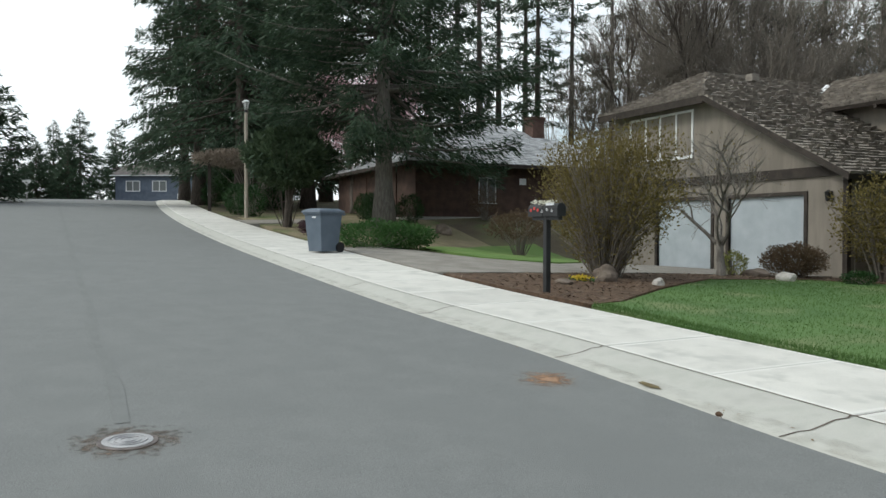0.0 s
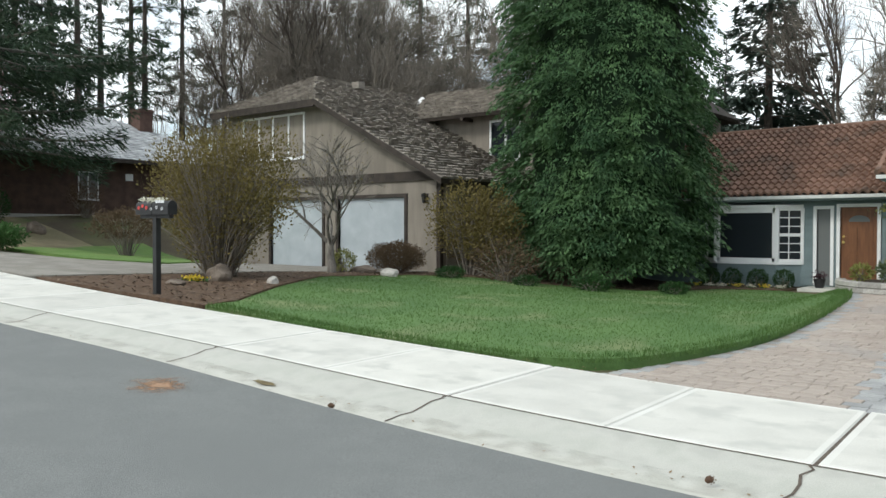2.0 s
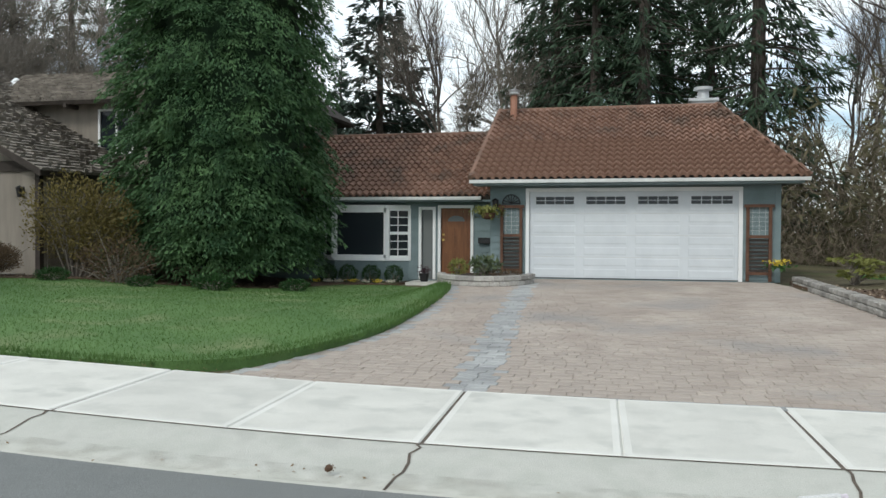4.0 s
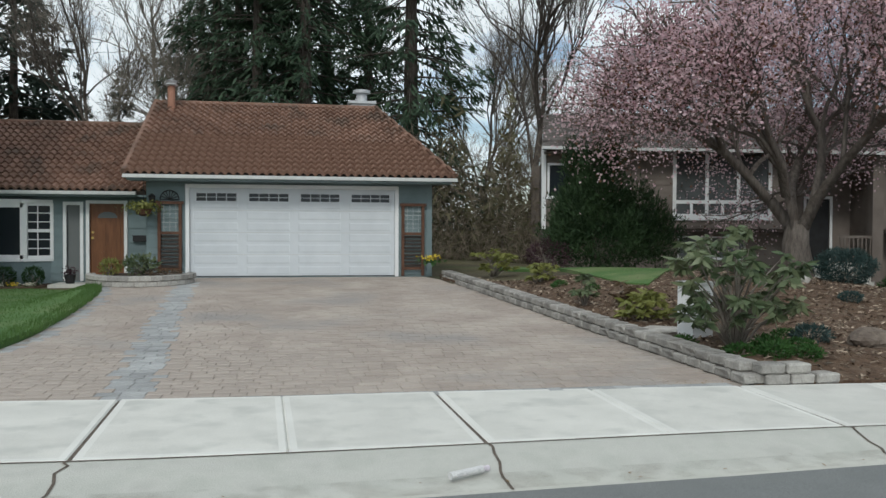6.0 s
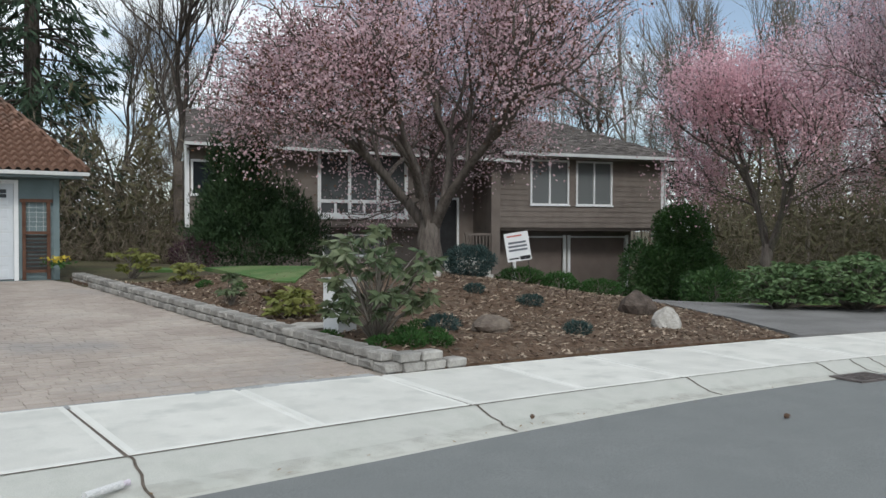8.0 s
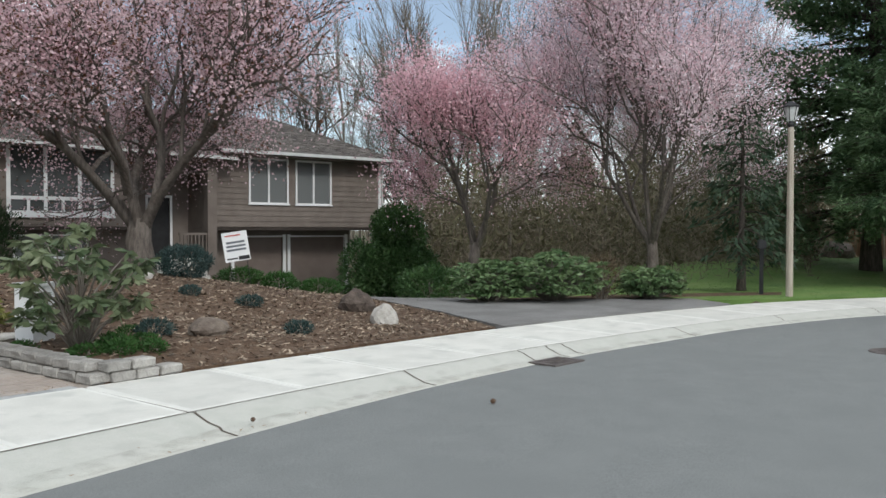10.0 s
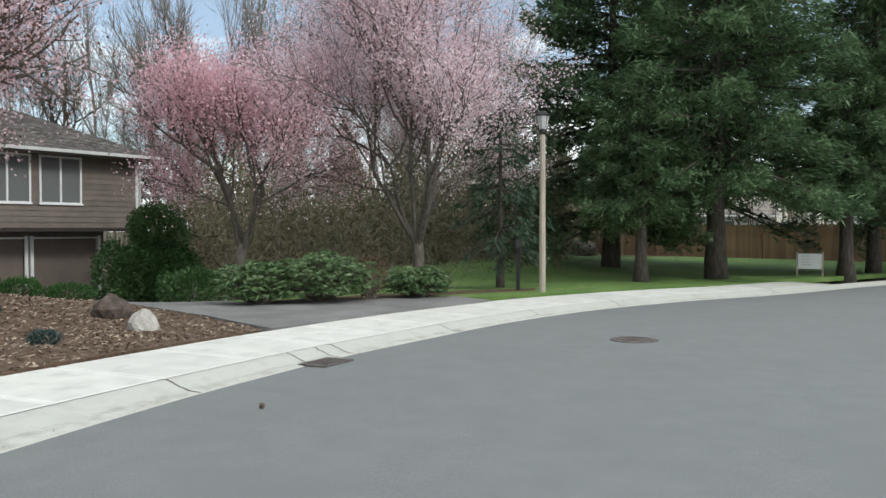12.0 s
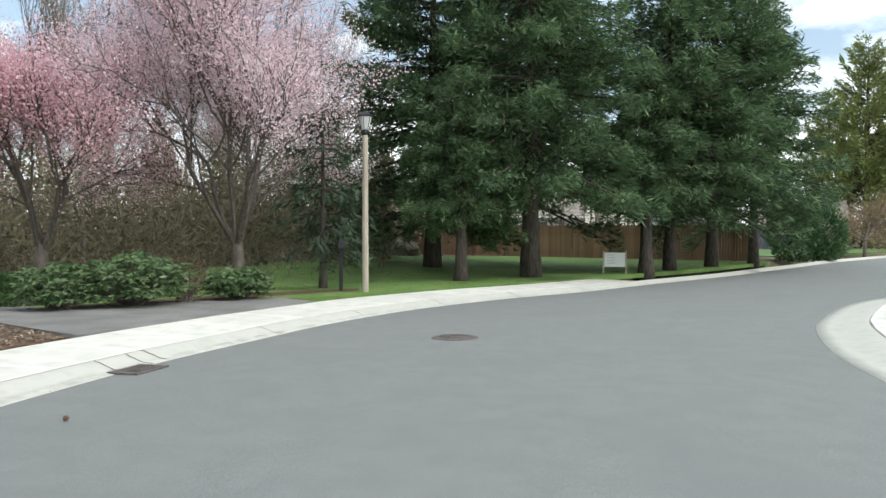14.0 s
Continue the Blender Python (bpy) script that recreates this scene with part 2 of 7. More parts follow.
NORTH = catmull([(-160, 22), (-110, 12), (-75, 8.3), (-50, 6.05), (-30, 5.05), (-15, 5.16), (-8, 5.72), (-1.6, 5.95), (4.45, 6.19), (9.2, 5.97), (12.3, 5.5), (15, 4.95), (18, 3.95),
                 (21, 2.35), (23.5, .55), (25.7, -.8), (28.1, -2.2), (33, -5.2), (40, -8.9), (55, -17.5), (90, -42)])
SOUTH = catmull([(-160, 11), (-110, 1), (-75, -3.2), (-50, -3.5), (-30, -3.5), (-15, -3.4), (-8, -3.35), (-1.6, -3.3), (4.45, -3.3), (8, -3.3), (10, -3.35), (11.6, -3.4), (13.2, -3.58),
                 (15.5, -4.05), (17.5, -4.75), (20.3, -6.0), (22.7, -7.6), (27, -11), (33, -15.5), (45, -25), (78, -50)])


def widths(x):
    """How wide the north gutter and pavement are along the street, over their usual widths."""
    gut = np.interp(x, (-30, -14, -8, -4.6, 0, 3, 5, 7, 10, 15, 20, 28), (.45, .52, .68, .82, .87, .80, .68, .56, .50, .46, .50, .40))
    pav = np.interp(x, (-30, -12, -8, -5, -1.6, 1.5, 4.4, 8, 12, 16, 21, 26), (1.9, 1.8, 1.76, 1.93, 2.0, 1.93, 1.72, 1.62, 1.68, 1.7, 1.6, 1.5))
    return float(gut) / .85, float(pav) / 2.0


def shifted(line, off):
    """The line moved off to its left (outwards for the north side)."""
    out = []
    for i, p in enumerate(line):
        d = off * (1 if line is SOUTH else widths(p.x)[0 if off < 0 else 1])
        t = (line[min(i + 1, len(line) - 1)] - line[max(i - 1, 0)]).normalized()
        out.append(p + Vector((-t.y, t.x)) * d)
    return out


N_NP = np.array([tuple(p) for p in NORTH])
S_NP = np.array([tuple(p) for p in SOUTH])


def side(P, x, y):
    """Signed distance from a line, + to its left."""
    a, b = P[:-1], P[1:]
    d = b - a
    q = np.array((x, y)) - a
    t = np.clip((q * d).sum(1) / (d * d).sum(1), 0, 1)
    off = q - d * t[:, None]
    i = int(np.argmin((off * off).sum(1)))
    s = d[i, 0] * q[i, 1] - d[i, 1] * q[i, 0]
    return math.copysign(math.hypot(*off[i]), s)


def lot(x, y):
    """Natural ground beyond the pavements, without cutting for the street."""
    dn = side(N_NP, x, y)
    z = rise(x)
    if dn > 0:
        s = dn - 2.0
        home = .47 if x > -25 else .47 + 1.85 * smooth(-25, -33, x) if x > -33 else max(2.3, z + .3)
        home = home if x < 3 else .47 + (-1.25) * smooth(6, 21, x)
        z = (home - (home - z) * (1 - min(1, max(0, s) / 13.2)) if -9 < x < 5 else z + (home - z) * smooth(0, 12.5, s)) if x < 12 else z + (home - z) * smooth(1, 14, s) * (1 - smooth(24, 30, x))
        # planted mound beside the paved drive
        z += .50 * math.exp(-((x - 9.3) / 3.9) ** 2 - ((y - 15.0) / 4.2) ** 2) * smooth(0, 5, s) * smooth(3.6, 7, x + .11 * (y - 8))
        z += .13 * smooth(.0, .6, s) * smooth(4.75, 5.3, x + .142 * (y - 8)) * (1 - smooth(6, 9, x)) * (1 - smooth(18, 22, y))
        # the front lawn falls towards the entrance
        z -= .28 * smooth(-4.3, -5.4, x) * (1 - smooth(-9.5, -12.5, x)) * smooth(12, 20, y)
        # lawn rise and the wooded dip behind the houses
        z += .5 * math.exp(-((x - 36) / 8) ** 2 - ((y - 9) / 5) ** 2)
        z -= 2.0 * smooth(28, 50, y) * smooth(3, 14, x)
        z += 1.2 * smooth(40, 90, y) * (1 - smooth(-15, 5, x))
    else:
        z += .02 * max(0, -dn - 12)
    return z


def ground_z(x, y):
    dn, ds = side(N_NP, x, y), side(S_NP, x, y)
    if dn < 1.95 and ds > -2.6:
        return rise(x) - .32
    cut = .10 if -5.6 < x < 5.1 - .142 * (y - 8) and 7.5 < y < 20.6 else 0
    return lot(x, y) - cut


def axis(lo, hi, step, far):
    a = list(np.arange(lo, hi + 1e-6, step))
    d = step
    while a[-1] < far:
        d *= 1.22
        a.append(a[-1] + d)
    d = step
    while a[0] > -far:
        d *= 1.22
        a.insert(0, a[0] - d)
    return a


gx, gy = axis(-42, 60, .6, 2200), axis(-14, 44, .6, 2200)
b = Build()
b.v = [(x, y, ground_z(x, y)) for y in gy for x in gx]
nx = len(gx)
b.f = [(j * nx + i, j * nx + i + 1, (j + 1) * nx + i + 1, (j + 1) * nx + i) for j in range(len(gy) - 1) for i in range(nx - 1)]
tagged(part("ground", b, FOREST, smooth=True), "brown wooded ground with moss and litter", "ground", kind="structure")


def strip(line, offs, heights):
    """A band along a line: cross-section points at the offsets (to the left) and heights over the street's level."""
    b = Build()
    rows = [shifted(line, o) for o in offs]
    m = len(offs)
    for i in range(len(line)):
        for k in range(m):
            p = rows[k][i]
            b.v.append((p.x, p.y, rise(line[i].x) + heights[k]))
    b.f = [(i * m + k, (i + 1) * m + k, (i + 1) * m + k + 1, i * m + k + 1) for i in range(len(line) - 1) for k in range(m - 1)]
    return b


LIP = .85
inner = shifted(NORTH, -LIP)
b = Build()
M = 10
for p, q in zip(SOUTH, inner):
    for k in range(M + 1):
        t = k / M
        r = q.lerp(p, t)
        b.v.append((r.x, r.y, (rise(q.x) * (1 - t) + rise(p.x) * t) - .105 + .05 * (1 - (2 * t - 1) ** 2)))
b.f = [(i * (M + 1) + k, i * (M + 1) + k + 1, (i + 1) * (M + 1) + k + 1, (i + 1) * (M + 1) + k) for i in range(len(SOUTH) - 1) for k in range(M)]
tagged(part("road", b, ASPHALT, smooth=True), "grey worn asphalt residential street", "road", kind="structure")
KERB_PROFILE = ([-LIP - .03, -LIP, -.60, -.50, -.36, -.22, -.10, -.02, 0, 0], [-.30, -.098, -.088, -.078, -.052, -.026, -.010, -.004, -.004, -.3])
tagged(part("kerb_north", strip(NORTH, *KERB_PROFILE), KERB, smooth=True), "pale rolled concrete kerb and gutter", "kerb", kind="structure")
tagged(part("kerb_south", strip(SOUTH, [.03, 0, -.25, -.35, -.49, -.63, -.75, -.83, -.85, -.85], KERB_PROFILE[1]), KERB, smooth=True), "pale rolled concrete kerb and gutter", "kerb", kind="structure")
# ---- pavements, drives and lawns ----
from mathutils.geometry import delaunay_2d_cdt

WALK_N = 2.0
rng = np.random.default_rng(7)


def along(line):
    out = [0.0]
    for p, q in zip(line, line[1:]):
        out.append(out[-1] + (q - p).length)
    return out


def at_length(line, lens, s):
    i = min(max(0, int(np.searchsorted(lens, s)) - 1), len(line) - 2)
    t = (s - lens[i]) / (lens[i + 1] - lens[i])
    d = (line[i + 1] - line[i]).normalized()
    return line[i].lerp(line[i + 1], t), Vector((-d.y, d.x))


def inside(poly, x, y):
    hit = False
    for (ax, ay), (bx, by) in zip(poly, poly[1:] + poly[:1]):
        if (ay > y) != (by > y) and x < (bx - ax) * (y - ay) / (by - ay) + ax:
            hit = not hit
    return hit


def drape(poly, step, zf, skirt=.15):
    """A sheet over the ground inside a polygon, with its rim turned down."""
    rim = []
    for (ax, ay), (bx, by) in zip(poly, poly[1:] + poly[:1]):
        n = max(1, int(math.hypot(bx - ax, by - ay) / step))
        rim += [(ax + (bx - ax) * k / n, ay + (by - ay) * k / n) for k in range(n)]
    xs, ys = [p[0] for p in poly], [p[1] for p in poly]
    pts = list(rim)
    y = min(ys) + step / 2
    while y < max(ys):
        x = min(xs) + step / 2
        while x < max(xs):
            if inside(poly, x, y) and min(abs(x - a) + abs(y - c) for a, c in rim) > step * .6:
                pts.append((x, y))
            x += step
        y += step
    n = len(rim)
    v, _, f, *_ = delaunay_2d_cdt([Vector(p) for p in pts], [(i, (i + 1) % n) for i in range(n)], [tuple(range(n))], 1, 1e-4)
    b = Build()
    b.v = [(p.x, p.y, zf(p.x, p.y)) for p in v]
    b.f = [tuple(t) for t in f]
    k = len(b.v)
    b.v += [(x, y, zf(x, y) - skirt) for x, y in rim] + [(x, y, zf(x, y)) for x, y in rim]
    b.f += [(k + i, k + (i + 1) % n, k + n + (i + 1) % n, k + n + i) for i in range(n)]
    return b


# concrete slabs, about five feet long, with a dark expansion joint at every second one
pavement = thing("pavement_north", "pale broom-finished concrete pavement slabs", "pavement", kind="structure")
N_LEN = along(NORTH)
seam = thing("pavement_joint", "dark expansion joints across pavement and kerb", "joint", kind="structure")


def slab_piece(line, lens, s0, s1, w0, w1, g0, g1, north=True):
    """One slab: broomed middle, smooth tooled band round it, rounded arrises."""
    e, band = .012, .065
    n = max(1, int((s1 - s0) / 1.2))
    L0, L1 = s0 + g0 / 2, s1 - g1 / 2
    stations = [L0, L0 + e, L0 + band] + [L0 + band + (L1 - L0 - 2 * band) * k / n for k in range(1, n)] + [L1 - band, L1 - e, L1]
    last = len(stations) - 1
    b = Build()
    for k, st in enumerate(stations):
        p, d = at_length(line, lens, st)
        wk = widths(p.x)[1] if north else 1
        drop = e if k in (0, last) else 0
        for o, h in ((w0, -.2), (w0, -e), (w0 + e, 0), (w0 + band, .001), (w1 - band, .019), (w1 - e, .02), (w1, .02 - e), (w1, -.2)):
            q = p + d * o * wk
            b.v.append((q.x, q.y, rise(p.x) + h - (drop if h > -.1 else 0)))
    b.f = [(i * 8 + k, (i + 1) * 8 + k, (i + 1) * 8 + k + 1, i * 8 + k + 1) for i in range(last) for k in range(7)]
    rim = [0 if 2 <= i < last - 2 and k == 3 else 1 for i in range(last) for k in range(7)]
    b.f += [tuple(range(8)), tuple(last * 8 + k for k in range(8))[::-1]]
    me = b.mesh("slab", CONCRETE)
    me.materials.append(TOOLED)
    me.polygons.foreach_set("material_index", rim + [1, 1])
    return me


part("slab_bed", strip([p for p in NORTH if p.x < 27.5], [.02, WALK_N - .01], [-.014, .004]), KERB, pavement)
JOINT_X = [-14.35, -11.2, -7.87, -4.68, -1.57, 1.37, 4.43, 7.2, 10.3, 13.2, 16.2]
n_x = np.array([p.x for p in NORTH])
stops = [float(np.interp(x, n_x, N_LEN)) for x in JOINT_X]
stops = [stops[0] - 3.05 * k for k in range(28, 0, -1)] + stops + [stops[-1] + 3.05 * k for k in range(1, 5)]


def joint_line(s, walk=True):
    """A dark joint across pavement and kerb, wandering a little down the kerb's roll."""
    p, d = at_length(NORTH, N_LEN, s)
    gut, pav = widths(p.x)
    t = Vector((d.y, -d.x))
    b = Build()
    wob = [rng.uniform(-.025, .025) for _ in range(9)]
    prof = ([(WALK_N, .005), (1.3, .0), (.7, -.004), (.02, -.009)] if walk else []) + [(-.05, .0035), (-.10, -.006), (-.22, -.021), (-.36, -.047), (-.50, -.074), (-.60, -.083), (-LIP, -.093)]
    for m_, (o, h) in enumerate(prof):
        side_w = .020 if o > 0 else .011
        bend = 0 if o > 0 else wob[m_ % 9] + .07 * min(0, o + .1)
        o *= pav if o > 0 else gut
        for sg in (-1, 1):
            q = p + d * o + t * (bend + sg * side_w)
            b.v.append((q.x, q.y, rise(p.x) + h))
    b.f = [(2 * i, 2 * i + 1, 2 * i + 3, 2 * i + 2) for i in range(len(prof) - 1)]
    part("joint_strip", b, SEAM, seam)


for s, s_next in zip(stops, stops[1:]):
    mid_s = (s + s_next) / 2
    part("slab", slab_piece(NORTH, N_LEN, s, mid_s, .012, WALK_N, .026, .006), None, pavement)
    part("slab", slab_piece(NORTH, N_LEN, mid_s, s_next, .012, WALK_N, .006, .026), None, pavement)
    if abs(at_length(NORTH, N_LEN, s)[0].x) < 40:
        joint_line(s)
for x in (9.35, 9.95):      # kerb joints either side of the drain's apron
    joint_line(float(np.interp(x, n_x, N_LEN)), False)
pav_s = thing("pavement_south", "pale concrete pavement behind the inner kerb", "pavement", kind="structure")
S_LEN = along(SOUTH)
s = 120.0
while s < S_LEN[-1] - 60:
    p, d = at_length(SOUTH, S_LEN, s)
    part("slab", slab_piece(SOUTH, S_LEN, s, s + 1.55, -2.5, -.86, .02, .02, False), None, pav_s)
    s += 1.55


def drive_z(x, y):
    return .02 + .034 * max(0, y - 7.98)


# lawn of the red-roofed house, with its curved edge
LAWN_EDGE = [tuple(p) for p in catmull([(-5.3, 7.86), (-4.4, 8.6), (-3.9, 10.0), (-3.65, 11.3), (-3.62, 12.8), (-3.75, 15.0), (-4.0, 17.2), (-4.3, 18.6)], 5)]
LAWN_POLY = LAWN_EDGE + [(-4.75, 19.6), (-6.2, 20.6), (-7.6, 20.3), (-8.6, 18.2), (-10.6, 16.9), (-13.4, 15.3), (-13.6, 12.6), (-12.0, 10.0), (-10.75, 8.2), (-10.55, 7.42), (-8.0, 7.52)]


def lawn_z(x, y):
    return max(lot(x, y), .0) + .035


tagged(part("lawn", drape(LAWN_POLY, .5, lawn_z), LAWN, smooth=True), "mown green front lawn with a curved edge", "lawn", kind="structure")


def blades(name, poly, zf, count, tall, m, label, seed):
    """Grass as many separate blades."""
    r = np.random.default_rng(seed)
    P = np.array(poly)
    lo, hi = P.min(0), P.max(0)
    out = []
    while len(out) < count:
        q = r.uniform(lo, hi)
        if inside(poly, q[0], q[1]):
            out.append(q)
    b = Build()
    for x, y in out:
        a, h = r.uniform(0, 6.283), tall * r.uniform(.5, 1.3)
        z = zf(x, y) - .01
        dx, dy = math.cos(a) * .007, math.sin(a) * .007
        lx, ly = r.normal(0, .35 * h, 2)
        b.add([(x - dx, y - dy, z), (x + dx, y + dy, z), (x + lx, y + ly, z + h)], [(0, 1, 2)])
    return tagged(part(name, b, m), label, "grass", kind="stuff")


GRASS = leafy("grass blade", (.072, .142, .038), (.112, .192, .056), .7, .4)
blades("grass", LAWN_POLY, lawn_z, 60000, .034, GRASS, "short mown green grass blades", 3)
rim_poly = [(x + .10, y - .04) for x, y in LAWN_EDGE] + [(x - .25, y + .1) for x, y in LAWN_EDGE[::-1]]
blades("grass", rim_poly, lambda x, y: lawn_z(x, y) - .02, 3500, .09, GRASS, "longer grass at the lawn's edge", 4)
rim_poly = [(-10.5, 7.38), (-8, 7.48), (-5.3, 7.8), (-5.3, 8.05), (-8, 7.75), (-10.5, 7.68)]
blades("grass", rim_poly, lambda x, y: lawn_z(x, y) - .01, 2500, .08, GRASS, "longer grass at the pavement's edge", 5)

# far lawns
# turf colour raised over LAWN to make up for light lost under trees
BRIGHTLAWN = mat("lawn brightened against tree shade", (.098, .180, .040), (.135, .225, .056), .8, .9, .9, 45, .35, stain=(.16, .22, .07), stain_scale=.9)
FAR_LAWN = [(13.2, 11.8), (17.6, 8.4), (18.6, 6.3), (20.2, 5.0), (22.0, 3.75), (24.4, 1.95), (26.5, .65), (28.9, -.75), (31, -2.1), (35, -4.6), (43.5, -9.2), (46, -4), (51, 4.5), (46, 12), (30, 15), (20, 16)]
far_z = lambda x, y: lot(x, y) + .04
tagged(part("lawn", drape(FAR_LAWN, .9, far_z), BRIGHTLAWN, smooth=True), "green lawn running up to the wooden fence", "lawn", kind="structure")
blades("grass", FAR_LAWN, far_z, 14000, .05, GRASS, "green lawn grass blades", 6)
C_LAWN = [(6.0, 21.5), (5.8, 18.2), (5.7, 16.2), (5.8, 14.6), (6.1, 14.1), (6.6, 14.8), (7.4, 16.0), (8.2, 17.4), (8.8, 20), (8.6, 23), (5, 23.5)]
tagged(part("lawn", drape(C_LAWN, .4, lambda x, y: lot(x, y) + .075), LAWN, smooth=True), "small green lawn before the taupe house", "lawn", kind="structure")
A_LAWN = [(-27, 14.2), (-25.3, 12.2), (-22.2, 9.6), (-18.9, 10.0), (-17.7, 11.4), (-19.3, 14.0), (-21.8, 16.8), (-24, 17.2), (-28, 17)]
tagged(part("lawn", drape(A_LAWN, .6, lambda x, y: lot(x, y) + .07), BRIGHTLAWN, smooth=True), "patch of green lawn by the neighbouring drive", "lawn", kind="structure")
A_DRY = [(-40, 7.9), (-26, 7.05), (-22.0, 7.1), (-22.3, 9.5), (-25.4, 12.1), (-27, 14.8), (-33.5, 14.3), (-40, 13.5)]
tagged(part("verge", drape(A_DRY, .7, lambda x, y: lot(x, y) + .03), DRYGRASS, smooth=True), "thin mossy dry grass bank", "verge", kind="structure")

# mulch beds
BED_B = [(-15.0, 7.0), (-10.55, 7.40), (-10.8, 8.2), (-12.1, 10.0), (-13.7, 12.6), (-13.5, 15.4), (-10.65, 17.0), (-8.65, 18.3), (-7.65, 20.4), (-6.2, 20.75), (-6.0, 22.3), (-9.2, 22.3), (-13.6, 22), (-14, 17.0), (-14.7, 16.4), (-15.1, 13.0), (-14.8, 10)]
BED_C = [(4.6, 7.95), (8.2, 7.76), (11.1, 7.44), (12.3, 9.5), (13.2, 12.5), (14.2, 16.5), (13.2, 20.5), (9.4, 22.5), (8.6, 18.2), (6.2, 16.4), (4.0, 17.4), (3.35, 20.4), (3.3, 19.6), (4.3, 12.5)]
BED_D = [(15.2, 10.4), (17.2, 8.6), (19.3, 7.0), (20.8, 5.7), (21.6, 5.9), (20.4, 7.4), (18.6, 9.6), (16, 11.4)]


def bed_z(x, y):
    return lot(x, y) + .045


bed = tagged(part("mulch_bed", drape(BED_B, .45, bed_z), MULCH, smooth=True), "bark mulch bed with stones and shrubs", "mulch bed", kind="structure")
tagged(part("mulch_bed", drape(BED_C, .4, bed_z), MULCH, smooth=True), "mounded bark mulch bed beside the drive", "mulch bed", kind="structure")
tagged(part("mulch_bed", drape(BED_D, .5, bed_z), MULCH, smooth=True), "dark mulch strip under shrubs", "mulch bed", kind="structure")


def chips(poly, count, m, label, seed):
    r = np.random.default_rng(seed)
    P = np.array(poly)
    b = Build()
    n = 0
    while n < count:
        x, y = r.uniform(P.min(0), P.max(0))
        if not inside(poly, x, y):
            continue
        n += 1
        L, W, a = r.uniform(.012, .04), r.uniform(.006, .015), r.uniform(0, 6.283)
        c, s_ = math.cos(a), math.sin(a)
        z, tl = bed_z(x, y), r.uniform(-.015, .02)
        b.add([(x - c * L + s_ * W, y - s_ * L - c * W, z + .004), (x + c * L + s_ * W, y + s_ * L - c * W, z + .012 + tl), (x + c * L - s_ * W, y + s_ * L + c * W, z + .02 + tl), (x - c * L - s_ * W, y - s_ * L + c * W, z + .012)], [(0, 1, 2, 3)])
    tagged(part("bark_chips", b, m), label, "mulch", kind="stuff")


CHIP = mat("bark chip", (.10, .070, .048), (.36, .29, .22), 3, .95, 0, 40, .2, vary=.6, island=True)
DARKCHIP = mat("dark bark chip", (.07, .048, .033), (.20, .15, .11), 3, .95, 0, 40, .2, vary=.6, island=True)
chips(BED_C, 14000, CHIP, "scattered brown bark chips and dry leaves", 11)
chips(BED_B, 3000, DARKCHIP, "scattered brown bark chips", 12)

# drives of the neighbours
DRIVE_B = [(-21.6, 6.9), (-15.2, 6.98), (-14.9, 10), (-15.2, 13.0), (-14.8, 16.4), (-14.6, 17.38), (-21.6, 17.38), (-19.2, 13.8), (-17.5, 11.3), (-18.7, 9.8), (-21.9, 8.4)]
tagged(part("drive", drape(DRIVE_B, .7, lambda x, y: lot(x, y) + .05), GRAVEL, smooth=True), "beige exposed aggregate drive", "drive", kind="structure")
DRIVE_C = [(11.3, 7.42), (14.5, 6.75), (17.6, 5.85), (18.4, 7.0), (16.9, 9.0), (15.5, 11.0), (18, 13.5), (22.3, 20.6), (16.9, 22.6), (14.4, 17), (13.3, 12.5), (12.4, 9.5)]
tagged(part("drive", drape(DRIVE_C, .6, lambda x, y: lot(x, y) + .05), OLDDRIVE, smooth=True), "old grey drive down to the double garage", "drive", kind="structure")
DRIVE_A = [(-36.5, 7.2), (-33.5, 7.1), (-34, 10.5), (-37, 10.5)]
tagged(part("drive", drape(DRIVE_A, .7, lambda x, y: lot(x, y) + .06), GRAVEL, smooth=True), "short pale drive by the lamp", "drive", kind="structure")

# paved drive of the red-roofed house
PAVER = mat("tumbled paver", (.315, .266, .230), (.41, .356, .312), 1.0, .9, .4, 55, .14, vary=.07, stain=(.27, .25, .235), stain_scale=.5)
PAVER_J = mat("tumbled paver field", (.315, .266, .230), (.41, .356, .312), 1.0, .9, .4, 55, .14, vary=.07, island=True, stain=(.27, .25, .235), stain_scale=.5)
PAVER_G = mat("blue grey paver", (.275, .278, .278), (.365, .368, .366), 1.0, .9, .4, 55, .2, vary=.14, island=True)
SAND = mat("joint sand", (.27, .235, .205), (.33, .29, .255), 8, .95)
DRIVE_R = LAWN_EDGE[::-1] + [(4.52, 7.92), (4.19, 11.3), (3.76, 15.7), (3.36, 19.6), (3.0, 20.68), (-3.0, 20.68), (-3.1, 18.6)]
DRIVE_R = [(x, max(7.90, y)) for x, y in DRIVE_R]
drive = tagged(part("paved_drive", drape(DRIVE_R, .8, lambda x, y: drive_z(x, y) - .009), SAND, smooth=True), "tan and grey concrete paver drive with grey borders", "drive", kind="structure")


